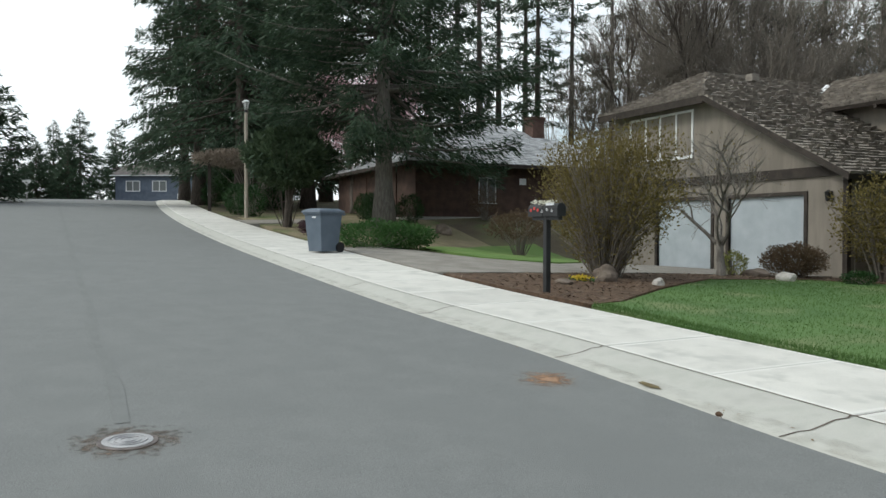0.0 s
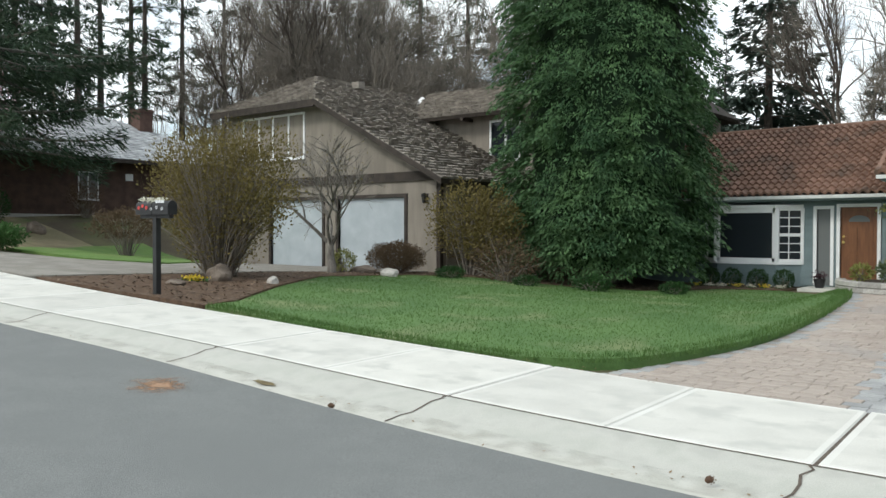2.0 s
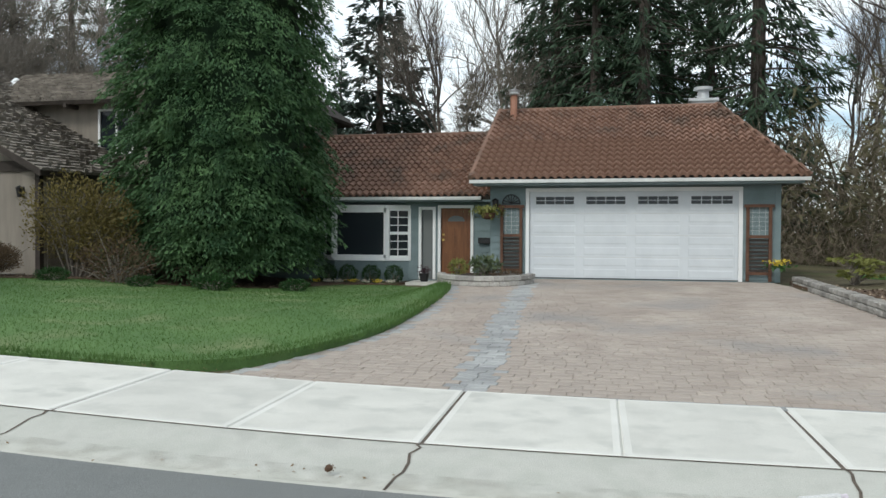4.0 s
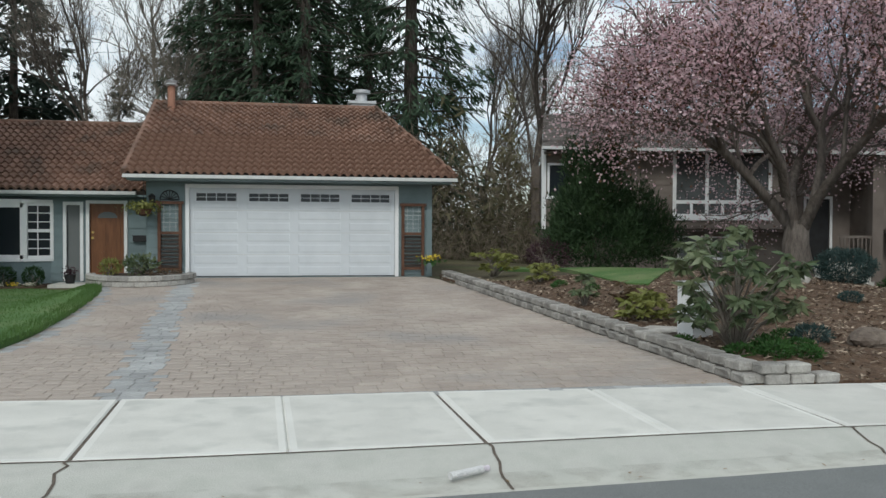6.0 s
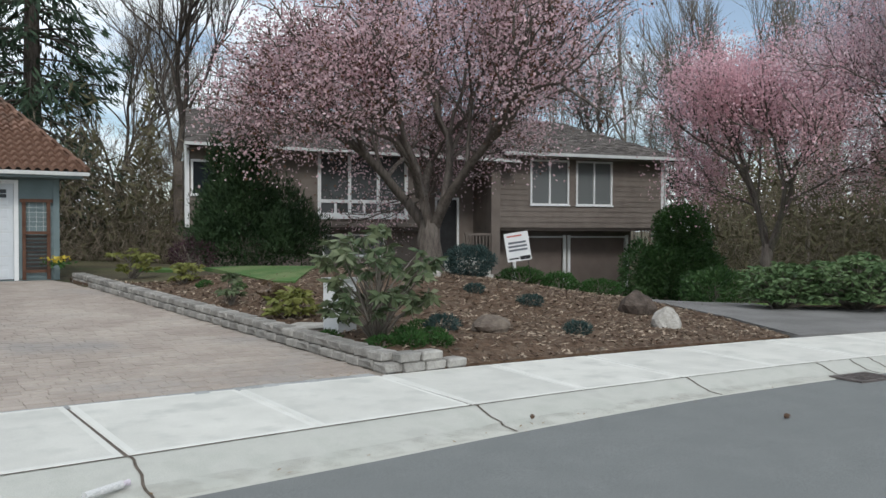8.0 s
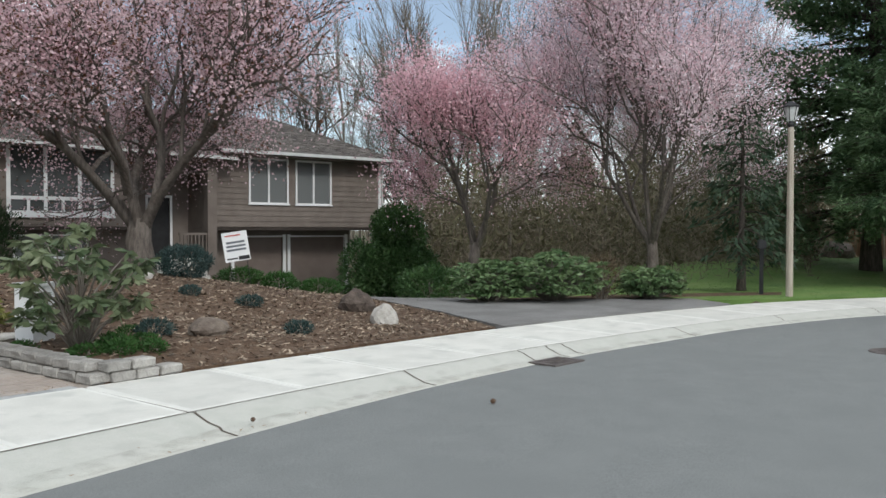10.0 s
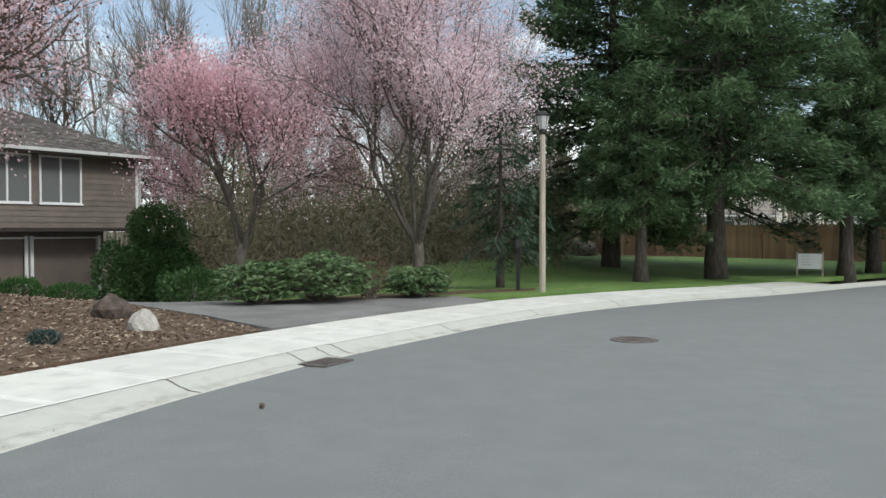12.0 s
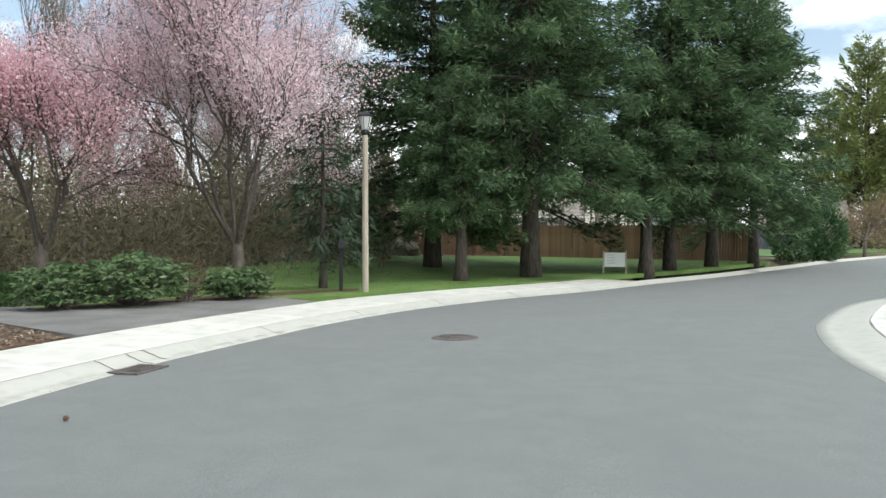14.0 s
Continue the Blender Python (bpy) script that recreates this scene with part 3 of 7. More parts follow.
def paver_mesh(w, d, m):
    b = Build()
    e = .005
    b.v = [(-w / 2, -d / 2, -.03), (w / 2, -d / 2, -.03), (w / 2, d / 2, -.03), (-w / 2, d / 2, -.03),
           (-w / 2, -d / 2, -e), (w / 2, -d / 2, -e), (w / 2, d / 2, -e), (-w / 2, d / 2, -e),
           (-w / 2 + e, -d / 2 + e, 0), (w / 2 - e, -d / 2 + e, 0), (w / 2 - e, d / 2 - e, 0), (-w / 2 + e, d / 2 - e, 0)]
    b.f = [(8, 9, 10, 11)] + [(i, (i + 1) % 4, 4 + (i + 1) % 4, 4 + i) for i in range(4)] + [(4 + i, 4 + (i + 1) % 4, 8 + (i + 1) % 4, 8 + i) for i in range(4)]
    return b


big, small = paver_mesh(.232, .152, PAVER), paver_mesh(.152, .152, PAVER)
big_me, small_me = big.mesh("paver", PAVER), small.mesh("paver", PAVER)
band = lambda y: -1.64 - .085 * (y - 8.2)      # grey band across the field
field, grey = Build(), Build()
singles = 0
y = 7.99
while y < 20.6:
    x = -5.4 + rng.uniform(0, .2)
    while x < 4.6:
        wide = rng.random() < .62
        w = .232 if wide else .152
        cx = x + w / 2
        x += w + .0045
        if not inside(DRIVE_R, cx, y) or not inside(DRIVE_R, cx - w / 2 + .03, y) or not inside(DRIVE_R, cx + w / 2 - .03, y):
            continue
        off = cx - band(y)
        edge = min(math.hypot(cx - a, y - c) for a, c in LAWN_EDGE)
        z = drive_z(cx, y) + rng.uniform(-.002, .003)
        if abs(off) < .21 or edge < .26 or y < 8.1:
            grey.add([(vx + cx, vy + y, vz + z) for vx, vy, vz in (big if wide else small).v], (big if wide else small).f)
        elif singles < 300 and -3.9 < cx < 0.6:
            ob = part("paver", big_me if wide else small_me, None, drive)
            ob.matrix_basis = pose(cx, y, z, rng.uniform(-.5, .5), rng.uniform(-.5, .5), rng.uniform(-1, 1))
            singles += 1
        else:
            field.add([(vx + cx, vy + y, vz + z) for vx, vy, vz in (big if wide else small).v], (big if wide else small).f)
    y += .1565
tagged(part("paver_field", field, PAVER_J, drive), kind="stuff")
tagged(part("paver_border", grey, PAVER_G, drive, "blue grey border pavers"), kind="stuff")

# low wall of split concrete blocks along the drive
STONE = mat("split block", (.225, .212, .195), (.36, .345, .32), 3.5, .95, .7, 35, .35, vary=.24)


def block_mesh(w, d, h, seed):
    r = random.Random(seed)
    bm = bmesh.new()
    bmesh.ops.create_cube(bm, size=1)
    bmesh.ops.scale(bm, vec=(w, d, h), verts=bm.verts)
    bmesh.ops.bevel(bm, geom=bm.edges[:], offset=.018, segments=1, affect='EDGES')
    for v in bm.verts:
        v.co += Vector((r.uniform(-1, 1), r.uniform(-1, 1), r.uniform(-.6, .6))) * .009
    me = bpy.data.meshes.new("block")
    bm.to_mesh(me)
    bm.free()
    me.materials.append(STONE)
    return me


block_mes = [block_mesh(.275, .24, .108, k) for k in range(5)]
wall = thing("retaining_wall", "low grey split-block wall with a cap course along the drive", "garden wall")
A0, A1 = Vector((4.60, 8.06)), Vector((3.42, 19.9))
d = (A1 - A0).normalized()
ang = math.degrees(math.atan2(d.y, d.x))
n = int((A1 - A0).length / .285)
for course in range(2):
    for k in range(n + 1):
        p = A0 + d * (k * .285 + (.14 if course else 0))
        ob = part("block", block_mes[(k * 3 + course) % 5], None, wall)
        ob.matrix_basis = pose(p.x + .02 * course, p.y, drive_z(p.x, p.y) + .05 + .112 * course, 0, rng.uniform(-1.5, 1.5), ang + rng.uniform(-2, 2))
for course, cnt in ((0, 3), (1, 2)):
    for k in range(cnt):
        ob = part("block", block_mes[(k + course) % 5], None, wall)
        ob.matrix_basis = pose(4.84 + .285 * k - .05 * course, 7.99, .07 + .112 * course, 0, 0, rng.uniform(-3, 3) + 2)
# ---- houses ----
DARK = mat("dark interior", (.010, .010, .011), (.016, .016, .017), 2, .9)
GUTTER = mat("painted gutter", (.52, .53, .52), (.60, .61, .60), 3, .6, .1, 30, .1)
WOODDOOR = mat("varnished wood door", (.13, .052, .021), (.19, .078, .031), 5, .5, .1, 30, .2, streak=(4, 4, .5))
RUSTWOOD = mat("brown trellis wood", (.085, .04, .025), (.13, .065, .04), 5, .8, .2, 40, .2)
BRASS = mat("brass", (.5, .36, .12), (.6, .44, .16), 5, .35, metal=1.0)
BLACK = mat("black metal", (.012, .012, .013), (.022, .022, .024), 5, .5)
TERRA = mat("terracotta pipe", (.30, .15, .10), (.38, .20, .14), 3, .8)
METALVENT = mat("galvanised vent", (.45, .46, .47), (.56, .57, .58), 3, .5, .1, 30, .15, metal=.3)
BRICKRED = mat("red brick", (.085, .050, .040), (.125, .075, .060), 4, .9, .4, 30, .3)
TAUPEDOOR = mat("taupe garage door", (.150, .120, .105), (.175, .142, .125), 2, .7, .1, 30, .06)


def holed(parent, x0, x1, z0, z1, y, thick, holes, m, name="wall"):
    """A wall facing -y with openings right through it."""
    xs = sorted({x0, x1, *[h[0] for h in holes], *[h[1] for h in holes]})
    zs = sorted({z0, z1, *[h[2] for h in holes], *[h[3] for h in holes]})
    b = Build()
    for a, c in zip(xs, xs[1:]):
        for lo, hi in zip(zs, zs[1:]):
            open_ = any(h[0] <= (a + c) / 2 <= h[1] and h[2] <= (lo + hi) / 2 <= h[3] for h in holes)
            if not open_ and a >= x0 and c <= x1:
                b.box((a, y, lo), (c, y + thick, hi))
    return part(name, b.weld(), m, parent)


def siding(parent, x0, x1, z0, z1, y, holes, h, m):
    """Lapped boards in front of a wall, each its own piece."""
    k = 0
    z = z0
    while z < z1 - .02:
        top = min(z + h, z1)
        spans = [(x0, x1)]
        for a, c, lo, hi in holes:
            if lo < (z + top) / 2 < hi:
                spans = [q for s0, s1 in spans for q in ((s0, min(s1, a)), (max(s0, c), s1)) if q[1] - q[0] > .03]
        for s0, s1 in spans:
            b = Build()
            b.add([(s0, y - .026, z), (s1, y - .026, z), (s1, y - .008, top), (s0, y - .008, top), (s0, y, z), (s1, y, z), (s1, y, top), (s0, y, top)],
                  [(0, 1, 2, 3), (4, 5, 1, 0), (3, 2, 6, 7), (0, 3, 7, 4), (1, 5, 6, 2)])
            part("siding_board", b, m, parent)
        z = top


def window(parent, x0, x1, z0, z1, y, cols=(), rails=(), frame_m=None, pane_m=None, fw=.06, deep=.10, grid=None, name="window"):
    """A window: frame, mullions and rails in one mesh, each pane below it."""
    f = y - .035
    xs = [x0, *cols, x1]
    w = part(name, Build().ring(x0, x1, z0, z1, fw, f, f + deep), frame_m or WHITE, parent)
    part("sill", Build().box((x0 - fw - .03, f - .03, z0 - fw - .02), (x1 + fw + .03, f - .002, z0 - fw + .03)), frame_m or WHITE, w)
    for c in cols:
        part("mullion", Build().box((c - fw * .45, f + .012, z0), (c + fw * .45, f + deep, z1)), frame_m or WHITE, w)
    for r in rails:
        part("rail", Build().box((x0, f + .016, r - fw * .5), (x1, f + deep, r + fw * .5)), frame_m or WHITE, w)
    zs = [z0, *rails, z1]
    for i in range(len(xs) - 1):
        for j in range(len(zs) - 1):
            part("pane", Build().box((xs[i], f + .06, zs[j]), (xs[i + 1], f + .068, zs[j + 1])), pane_m or PANE, w)
    return w


def cover(parent, A, B_, C, D, row, width, m, thick=.022, tile=False, singles=0, seed=1, name="shingle", lift=.0):
    """Rows of overlapping shakes or curved tiles on a roof plane: eave A to B, ridge C over B, D over A."""
    A, B_, C, D = [Vector(p) for p in (A, B_, C, D)]
    r = random.Random(seed)
    nrm = (B_ - A).cross(D - A)
    if nrm.length < 1e-6:
        nrm = (B_ - A).cross(C - A)
    nrm.normalize()
    if nrm.z < 0:
        nrm = -nrm
    u = (B_ - A).normalized()
    upv = nrm.cross(u)
    if upv.z < 0:
        upv = -upv
    height = (D - A).dot(upv)
    rows = max(1, round(height / row))
    b = Build()
    made = 0
    unit = None
    if tile:
        prof = [(0, .0), (.16, .05), (.36, .068), (.56, .05), (.76, .0), (1, -.006)]
        unit = Build()
        for yy, dz in ((0, .072), (1.12, .004)):
            unit.v += [(px, yy, pz + dz) for px, pz in prof]
        unit.v += [(px, 0, pz + .002) for px, pz in prof]
        n = len(prof)
        unit.f = [(i, i + 1, n + i + 1, n + i) for i in range(n - 1)] + [(2 * n + i, 2 * n + i + 1, i + 1, i) for i in range(n - 1)]
        unit_me = unit.mesh(name, m)
        unit_me.polygons.foreach_set("use_smooth", [True] * (n - 1) + [False] * (n - 1))
    for k in range(rows):
        v0 = k / rows
        L, R = A.lerp(D, v0), B_.lerp(C, v0)
        L2, R2 = A.lerp(D, min(1, (k + 1) / rows)), B_.lerp(C, min(1, (k + 1) / rows))
        length = (R - L).dot(u)
        rh = height / rows
        slopeL, slopeR = (L2 - L).dot(u), (R2 - R).dot(u)
        x = 0.0 if tile else -r.uniform(0, width * .5)
        while x < length - .01:
            w = width if tile else width * r.uniform(.65, 1.35)
            a, c = max(x, 0), min(x + w - (0 if tile else .008), length)
            x += w
            if c - a < .03:
                continue
            if tile:
                o = L + u * a + nrm * lift
                mm = Matrix(((u.x, upv.x, nrm.x, o.x), (u.y, upv.y, nrm.y, o.y), (u.z, upv.z, nrm.z, o.z), (0, 0, 0, 1))) @ Matrix.Diagonal((c - a, rh, 1, 1))
                if made < singles:
                    ob = part(name, unit_me, None, parent)
                    ob.matrix_basis = mm
                    made += 1
                else:
                    b.add([tuple(mm @ Vector(q)) for q in unit.v], unit.f)
                continue
            t = thick * r.uniform(.7, 1.5)
            low = r.uniform(-.02, .02)
            top_l = a + slopeL * (1 if a < slopeL else 0)
            top_r = min(c, length + slopeR) if slopeR < 0 else c
            top_l = min(max(a, slopeL), top_r) if slopeL > 0 else a
            p = [L + u * a + upv * low + nrm * (t + .012), L + u * c + upv * low + nrm * (t + .012), L + u * top_r + upv * rh * 1.1 + nrm * .010, L + u * top_l + upv * rh * 1.1 + nrm * .010]
            q = [L + u * a + upv * low, L + u * c + upv * low]
            faces = [(0, 1, 2, 3), (4, 5, 1, 0), (0, 3, 4), (1, 5, 2)]
            if made < singles:
                part(name, Build().add([tuple(z) for z in p + q], faces), m, parent)
                made += 1
            else:
                b.add([tuple(z) for z in p + q], faces)
    if b.v:
        tagged(part(name + "_field", b, m, parent), kind="stuff")


# red-roofed house: garage wing and entrance wing
house = thing("house", "blue grey single-storey house with terracotta tile roof", "house")
GY = 20.7
DOOR = (-2.68, 2.26, .46, 2.60)
holed(house, -3.67, 3.15, .2, 2.85, GY, .2, [DOOR], BLUEGREY)
siding(house, -3.65, 3.13, .5, 2.80, GY, [(DOOR[0] - .1, DOOR[1] + .1, 0, DOOR[3] + .1)], .17, BLUEGREY)
part("side_wall", Build().box((-3.67, GY + .2, .2), (-3.47, 29, 2.85)).box((2.95, GY + .2, .2), (3.15, 29, 2.85)).box((-3.47, 28.8, .2), (2.95, 29, 2.85)), BLUEGREY, house)
part("corner_board", Build().box((3.06, GY - .04, .45), (3.19, GY + .1, 2.8)), BLUEGREY, house, "pale blue corner board")
b = Build().box((DOOR[0] - .09, GY - .05, .45), (DOOR[0], GY + .1, DOOR[3] + .09)).box((DOOR[1], GY - .05, .45), (DOOR[1] + .09, GY + .1, DOOR[3] + .09)).box((DOOR[0], GY - .05, DOOR[3]), (DOOR[1], GY + .1, DOOR[3] + .09))
part("door_casing", b, WHITE, house)
gd = part("garage_door", Build().box((DOOR[0], GY + .02, DOOR[2] + .02), (DOOR[1], GY + .07, DOOR[3])), DOORWHITE, house, "white sectional garage door with glazed top row")
part("threshold_seal", Build().box((DOOR[0], GY + .01, DOOR[2] - .03), (DOOR[1], GY + .06, DOOR[2] + .022)), BLACK, house)
cw = (DOOR[1] - DOOR[0]) / 4
rh = (DOOR[3] - DOOR[2]) / 8.0
for r_ in range(7):
    for c_ in range(4):
        x0, x1 = DOOR[0] + c_ * cw + .10, DOOR[0] + (c_ + 1) * cw - .10
        z0 = DOOR[2] + .05 + r_ * rh
        bm_ = Build()
        e = .025
        ya, yb = GY + .02, GY + .014
        bm_.add([(x0, ya, z0), (x1, ya, z0), (x1, ya, z0 + rh - .07), (x0, ya, z0 + rh - .07), (x0 + e, yb, z0 + e), (x1 - e, yb, z0 + e), (x1 - e, yb, z0 + rh - .07 - e), (x0 + e, yb, z0 + rh - .07 - e)],
                [(0, 1, 5, 4), (1, 2, 6, 5), (2, 3, 7, 6), (3, 0, 4, 7), (4, 5, 6, 7)])
        part("panel", bm_, DOORWHITE, gd)
for r_ in range(1, 4):
    part("section_joint", Build().box((DOOR[0], GY + .017, DOOR[2] + r_ * (DOOR[3] - DOOR[2]) / 4 - .006), (DOOR[1], GY + .021, DOOR[2] + r_ * (DOOR[3] - DOOR[2]) / 4 + .006)), GUTTER, gd)
for c_ in range(4):
    x0, x1 = DOOR[0] + c_ * cw + .16, DOOR[0] + (c_ + 1) * cw - .14
    z0, z1 = 2.29, 2.475
    f = Build().box((x0 - .04, GY, z0 - .04), (x1 + .04, GY + .02, z0)).box((x0 - .04, GY, z1), (x1 + .04, GY + .02, z1 + .04)).box((x0 - .04, GY, z0), (x0, GY + .02, z1)).box((x1, GY, z0), (x1 + .04, GY + .02, z1))
    for k in (1, 2, 3):
        f.box((x0 + (x1 - x0) * k / 4 - .008, GY + .002, z0), (x0 + (x1 - x0) * k / 4 + .008, GY + .016, z1))
    f.box((x0, GY + .003, (z0 + z1) / 2 - .007), (x1, GY + .015, (z0 + z1) / 2 + .007))
    part("window_frame", f, DOORWHITE, gd)
    part("pane", Build().box((x0, GY + .012, z0), (x1, GY + .019, z1)), PANE, gd)
# garage roof: gable to the west, hip to the east
E1, E2, R1, R2 = (-4.05, 20.1, 2.88), (3.66, 20.1, 2.88), (-4.05, 24.5, 5.14), (2.05, 24.5, 5.14)
K1, K2 = (-4.05, 29.4, 2.88), (3.66, 29.4, 2.88)
b = Build().slab([E1, E2, R2, R1], .12).slab([K2, K1, R1, R2], .12).slab([E2, K2, R2], .12)
part("roof_deck", b, BROWNTRIM, house)
part("gable", Build().add([(-3.66, 20.75, 2.8), (-3.66, 28.9, 2.8), (-3.66, 24.5, 4.98), (-3.5, 20.75, 2.8), (-3.5, 28.9, 2.8), (-3.5, 24.5, 4.98)], [(0, 2, 1), (3, 4, 5), (0, 1, 4, 3), (1, 2, 5, 4), (2, 0, 3, 5)]), BLUEGREY, house)
cover(house, E1, E2, R2, R1, .31, .19, TILE, tile=True, singles=300, seed=2, name="roof_tile")
cover(house, E2, K2, R2, R2, .31, .19, TILE, tile=True, seed=3, name="roof_tile")
part("ridge_cap", Build().tube([(R1[0] - .03, 24.5, 5.16), (R2[0], 24.5, 5.16)], [.085, .085], 10), TILE, house)
part("hip_cap", Build().tube([(3.66, 20.1, 2.93), (2.05, 24.5, 5.19)], [.08, .08], 10), TILE, house)
part("rake_cap", Build().tube([(-4.06, 20.1, 2.93), (-4.06, 24.5, 5.19)], [.075, .075], 10), TILE, house)
part("gutter", Build().box((-4.08, 20.02, 2.79), (3.72, 20.11, 2.87)), GUTTER, house, "white painted eaves gutter")
part("soffit", Build().box((-4.0, 20.11, 2.74), (3.6, 20.72, 2.79)), BLUEGREY, house)
# roof pipe and chimney cap
pipe = part("flue_pipe", Build().tube([(-3.58, 24.0, 4.7), (-3.58, 24.0, 5.55)], [.10, .10], 12), TERRA, house, "terracotta flue pipe with a metal cap")
part("cap", Build().tube([(-3.58, 24.0, 5.55), (-3.58, 24.0, 5.58), (-3.58, 24.0, 5.62), (-3.58, 24, 5.70), (-3.58, 24, 5.73)], [.15, .18, .12, .17, .05], 12), METALVENT, pipe)
ch = part("chimney", Build().box((1.42, 25.3, 4.3), (2.12, 25.9, 5.42)).box((1.36, 25.24, 5.42), (2.18, 25.96, 5.50)), METALVENT, house, "pale metal chimney top")
part("chimney_cap", Build().tube([(1.77, 25.6, 5.5), (1.77, 25.6, 5.75), (1.77, 25.6, 5.77), (1.77, 25.6, 5.86), (1.77, 25.6, 5.88)], [.17, .15, .26, .26, .1], 14), METALVENT, ch)

# entrance wing
WY = 22.1
BAY = (-8.45, -6.30, .86, 2.24)
ENT = (-5.28, -4.45, .27, 2.24)
LITE = (-5.82, -5.50, .30, 2.20)
holed(house, -12.5, -3.67, .1, 2.5, WY, .2, [BAY, ENT, LITE], BLUEGREY)
siding(house, -12.4, -3.7, .3, 2.45, WY, [(BAY[0] - .2, BAY[1] + .12, BAY[2] - .1, 3), (ENT[0] - .1, ENT[1] + .1, 0, 3), (LITE[0] - .08, LITE[1] + .08, 0, 3)], .19, BLUEGREY)
part("side_wall", Build().box((-12.5, WY + .2, .1), (-12.3, 29, 2.5)).box((-12.3, 28.8, .1), (-3.67, 29, 2.5)), BLUEGREY, house)
# bay window standing proud: flat middle light, angled flanks
by = WY - .32
bx = [-8.62, -8.23, -6.74, -6.17]
bay = new("bay_window")
bay.parent = house
tagged(bay, "white framed bay window")
part("bay_frame", Build().box((bx[1] - .09, by - .02, .86), (bx[1] + .07, by + .06, 2.24)).box((bx[2] - .07, by - .02, .86), (bx[2] + .09, by + .06, 2.24))
           .box((bx[1], by - .02, 2.12), (bx[2], by + .06, 2.24)).box((bx[1], by - .02, .86), (bx[2], by + .06, .96))
           .prism([(bx[0] - .06, WY), (bx[1], by - .06), (bx[2], by - .06), (bx[3] + .06, WY)], .80, .865)
           .prism([(bx[0] - .06, WY), (bx[1], by - .06), (bx[2], by - .06), (bx[3] + .06, WY)], 2.235, 2.32)
           .box((bx[0] - .05, WY - .05, .86), (bx[0] + .03, WY + .02, 2.24)).box((bx[3] - .03, WY - .05, .86), (bx[3] + .05, WY + .02, 2.24)), WHITE, bay)
part("pane", Build().box((bx[1] + .05, by + .02, .93), (bx[2] - .05, by + .03, 2.16)), PANE, bay)


def flank(x0, y0, x1, y1, cols, rows_):
    fr, pn = Build(), Build()
    L = math.hypot(x1 - x0, y1 - y0)
    a = math.atan2(y1 - y0, x1 - x0)
    for k in range(cols + 1):
        w = .03 if k in (0, cols) else .011
        fr.box((L * k / cols - w, -.02, .87), (L * k / cols + w, .03, 2.23), a, (x0, y0, 0))
    for k in range(rows_ + 1):
        w = .04 if k in (0, rows_, rows_ // 2) else .011
        zz = .90 + 1.31 * k / rows_
        fr.box((0, -.018, zz - w), (L, .028, zz + w), a, (x0, y0, 0))
    pn.box((0, .004, .88), (L, .012, 2.22), a, (x0, y0, 0))
    part("flank_frame", fr, WHITE, bay)
    part("pane", pn, PANE, bay)


flank(bx[0], WY - .01, bx[1], by + .02, 1, 2)
flank(bx[2], by + .02, bx[3], WY - .01, 2, 6)
part("bay_base", Build().prism([(bx[0], WY), (bx[1], by), (bx[2], by), (bx[3], WY)], .05, .80), BLUEGREY, house)
door = part("front_door", Build().box((ENT[0], WY + .04, ENT[2]), (ENT[1], WY + .09, ENT[3])), WOODDOOR, house, "varnished wooden front door with a fan light")
for k in range(2):
    for z0, z1 in ((.62, 1.02), (1.14, 1.74)):
        x0 = ENT[0] + .10 + k * .35
        part("panel", Build().box((x0, WY + .025, z0), (x0 + .28, WY + .042, z1)), WOODDOOR, door)
b = Build()
fan = [(ENT[0] + .42 + .24 * math.cos(math.pi * k / 10), 1.88 + .16 * math.sin(math.pi * k / 10)) for k in range(11)]
b.add([(x, WY + .03, z) for x, z in fan] + [(x, WY + .042, z) for x, z in fan], [tuple(range(11))] + [(i, i + 1, 12 + i, 11 + i) for i in range(10)])
part("fan_light", b, PANEGREY, door)
part("kick_plate", Build().box((ENT[0] + .04, WY + .032, ENT[2] + .02), (ENT[1] - .04, WY + .042, ENT[2] + .17)), BRASS, door, "brass kick plate")
part("door_knob", Build().tube([(ENT[0] + .07, WY + .04, 1.38), (ENT[0] + .07, WY - .02, 1.38)], [.03, .035], 10), BRASS, door)
part("door_knob", Build().tube([(ENT[0] + .07, WY + .04, 1.52), (ENT[0] + .07, WY + .01, 1.52)], [.03, .03], 10), BRASS, door)
b = Build()
for x0, x1, z0, z1 in ((*ENT[:2], *ENT[2:]), (*LITE[:2], *LITE[2:])):
    b.box((x0 - .08, WY - .05, z0), (x0, WY + .1, z1 + .08)).box((x1, WY - .05, z0), (x1 + .08, WY + .1, z1 + .08)).box((x0, WY - .05, z1), (x1, WY + .1, z1 + .08))
part("door_casing", b, WHITE, house)
part("sidelight_pane", Build().box((LITE[0], WY + .04, LITE[2]), (LITE[1], WY + .05, LITE[3])), PANEGREY, house, "frosted sidelight beside the door")
part("doorstep", Build().box((-6.0, 21.1, .05), (-3.7, WY + .02, .265)), CONCRETE, house)
e1, e2, r1, r2 = (-13.2, 21.6, 2.54), (-3.7, 21.6, 2.54), (-13.2, 25.7, 4.62), (-3.7, 25.7, 4.62)
part("roof_deck", Build().slab([e1, e2, r2, r1], .12).slab([(-3.7, 29.6, 2.6), (-13.2, 29.6, 2.6), r1, r2], .12), BROWNTRIM, house)
cover(house, (-11.2, 21.6, 2.54), e2, r2, (-11.2, 25.7, 4.62), .31, .19, TILE, tile=True, seed=4, name="roof_tile")
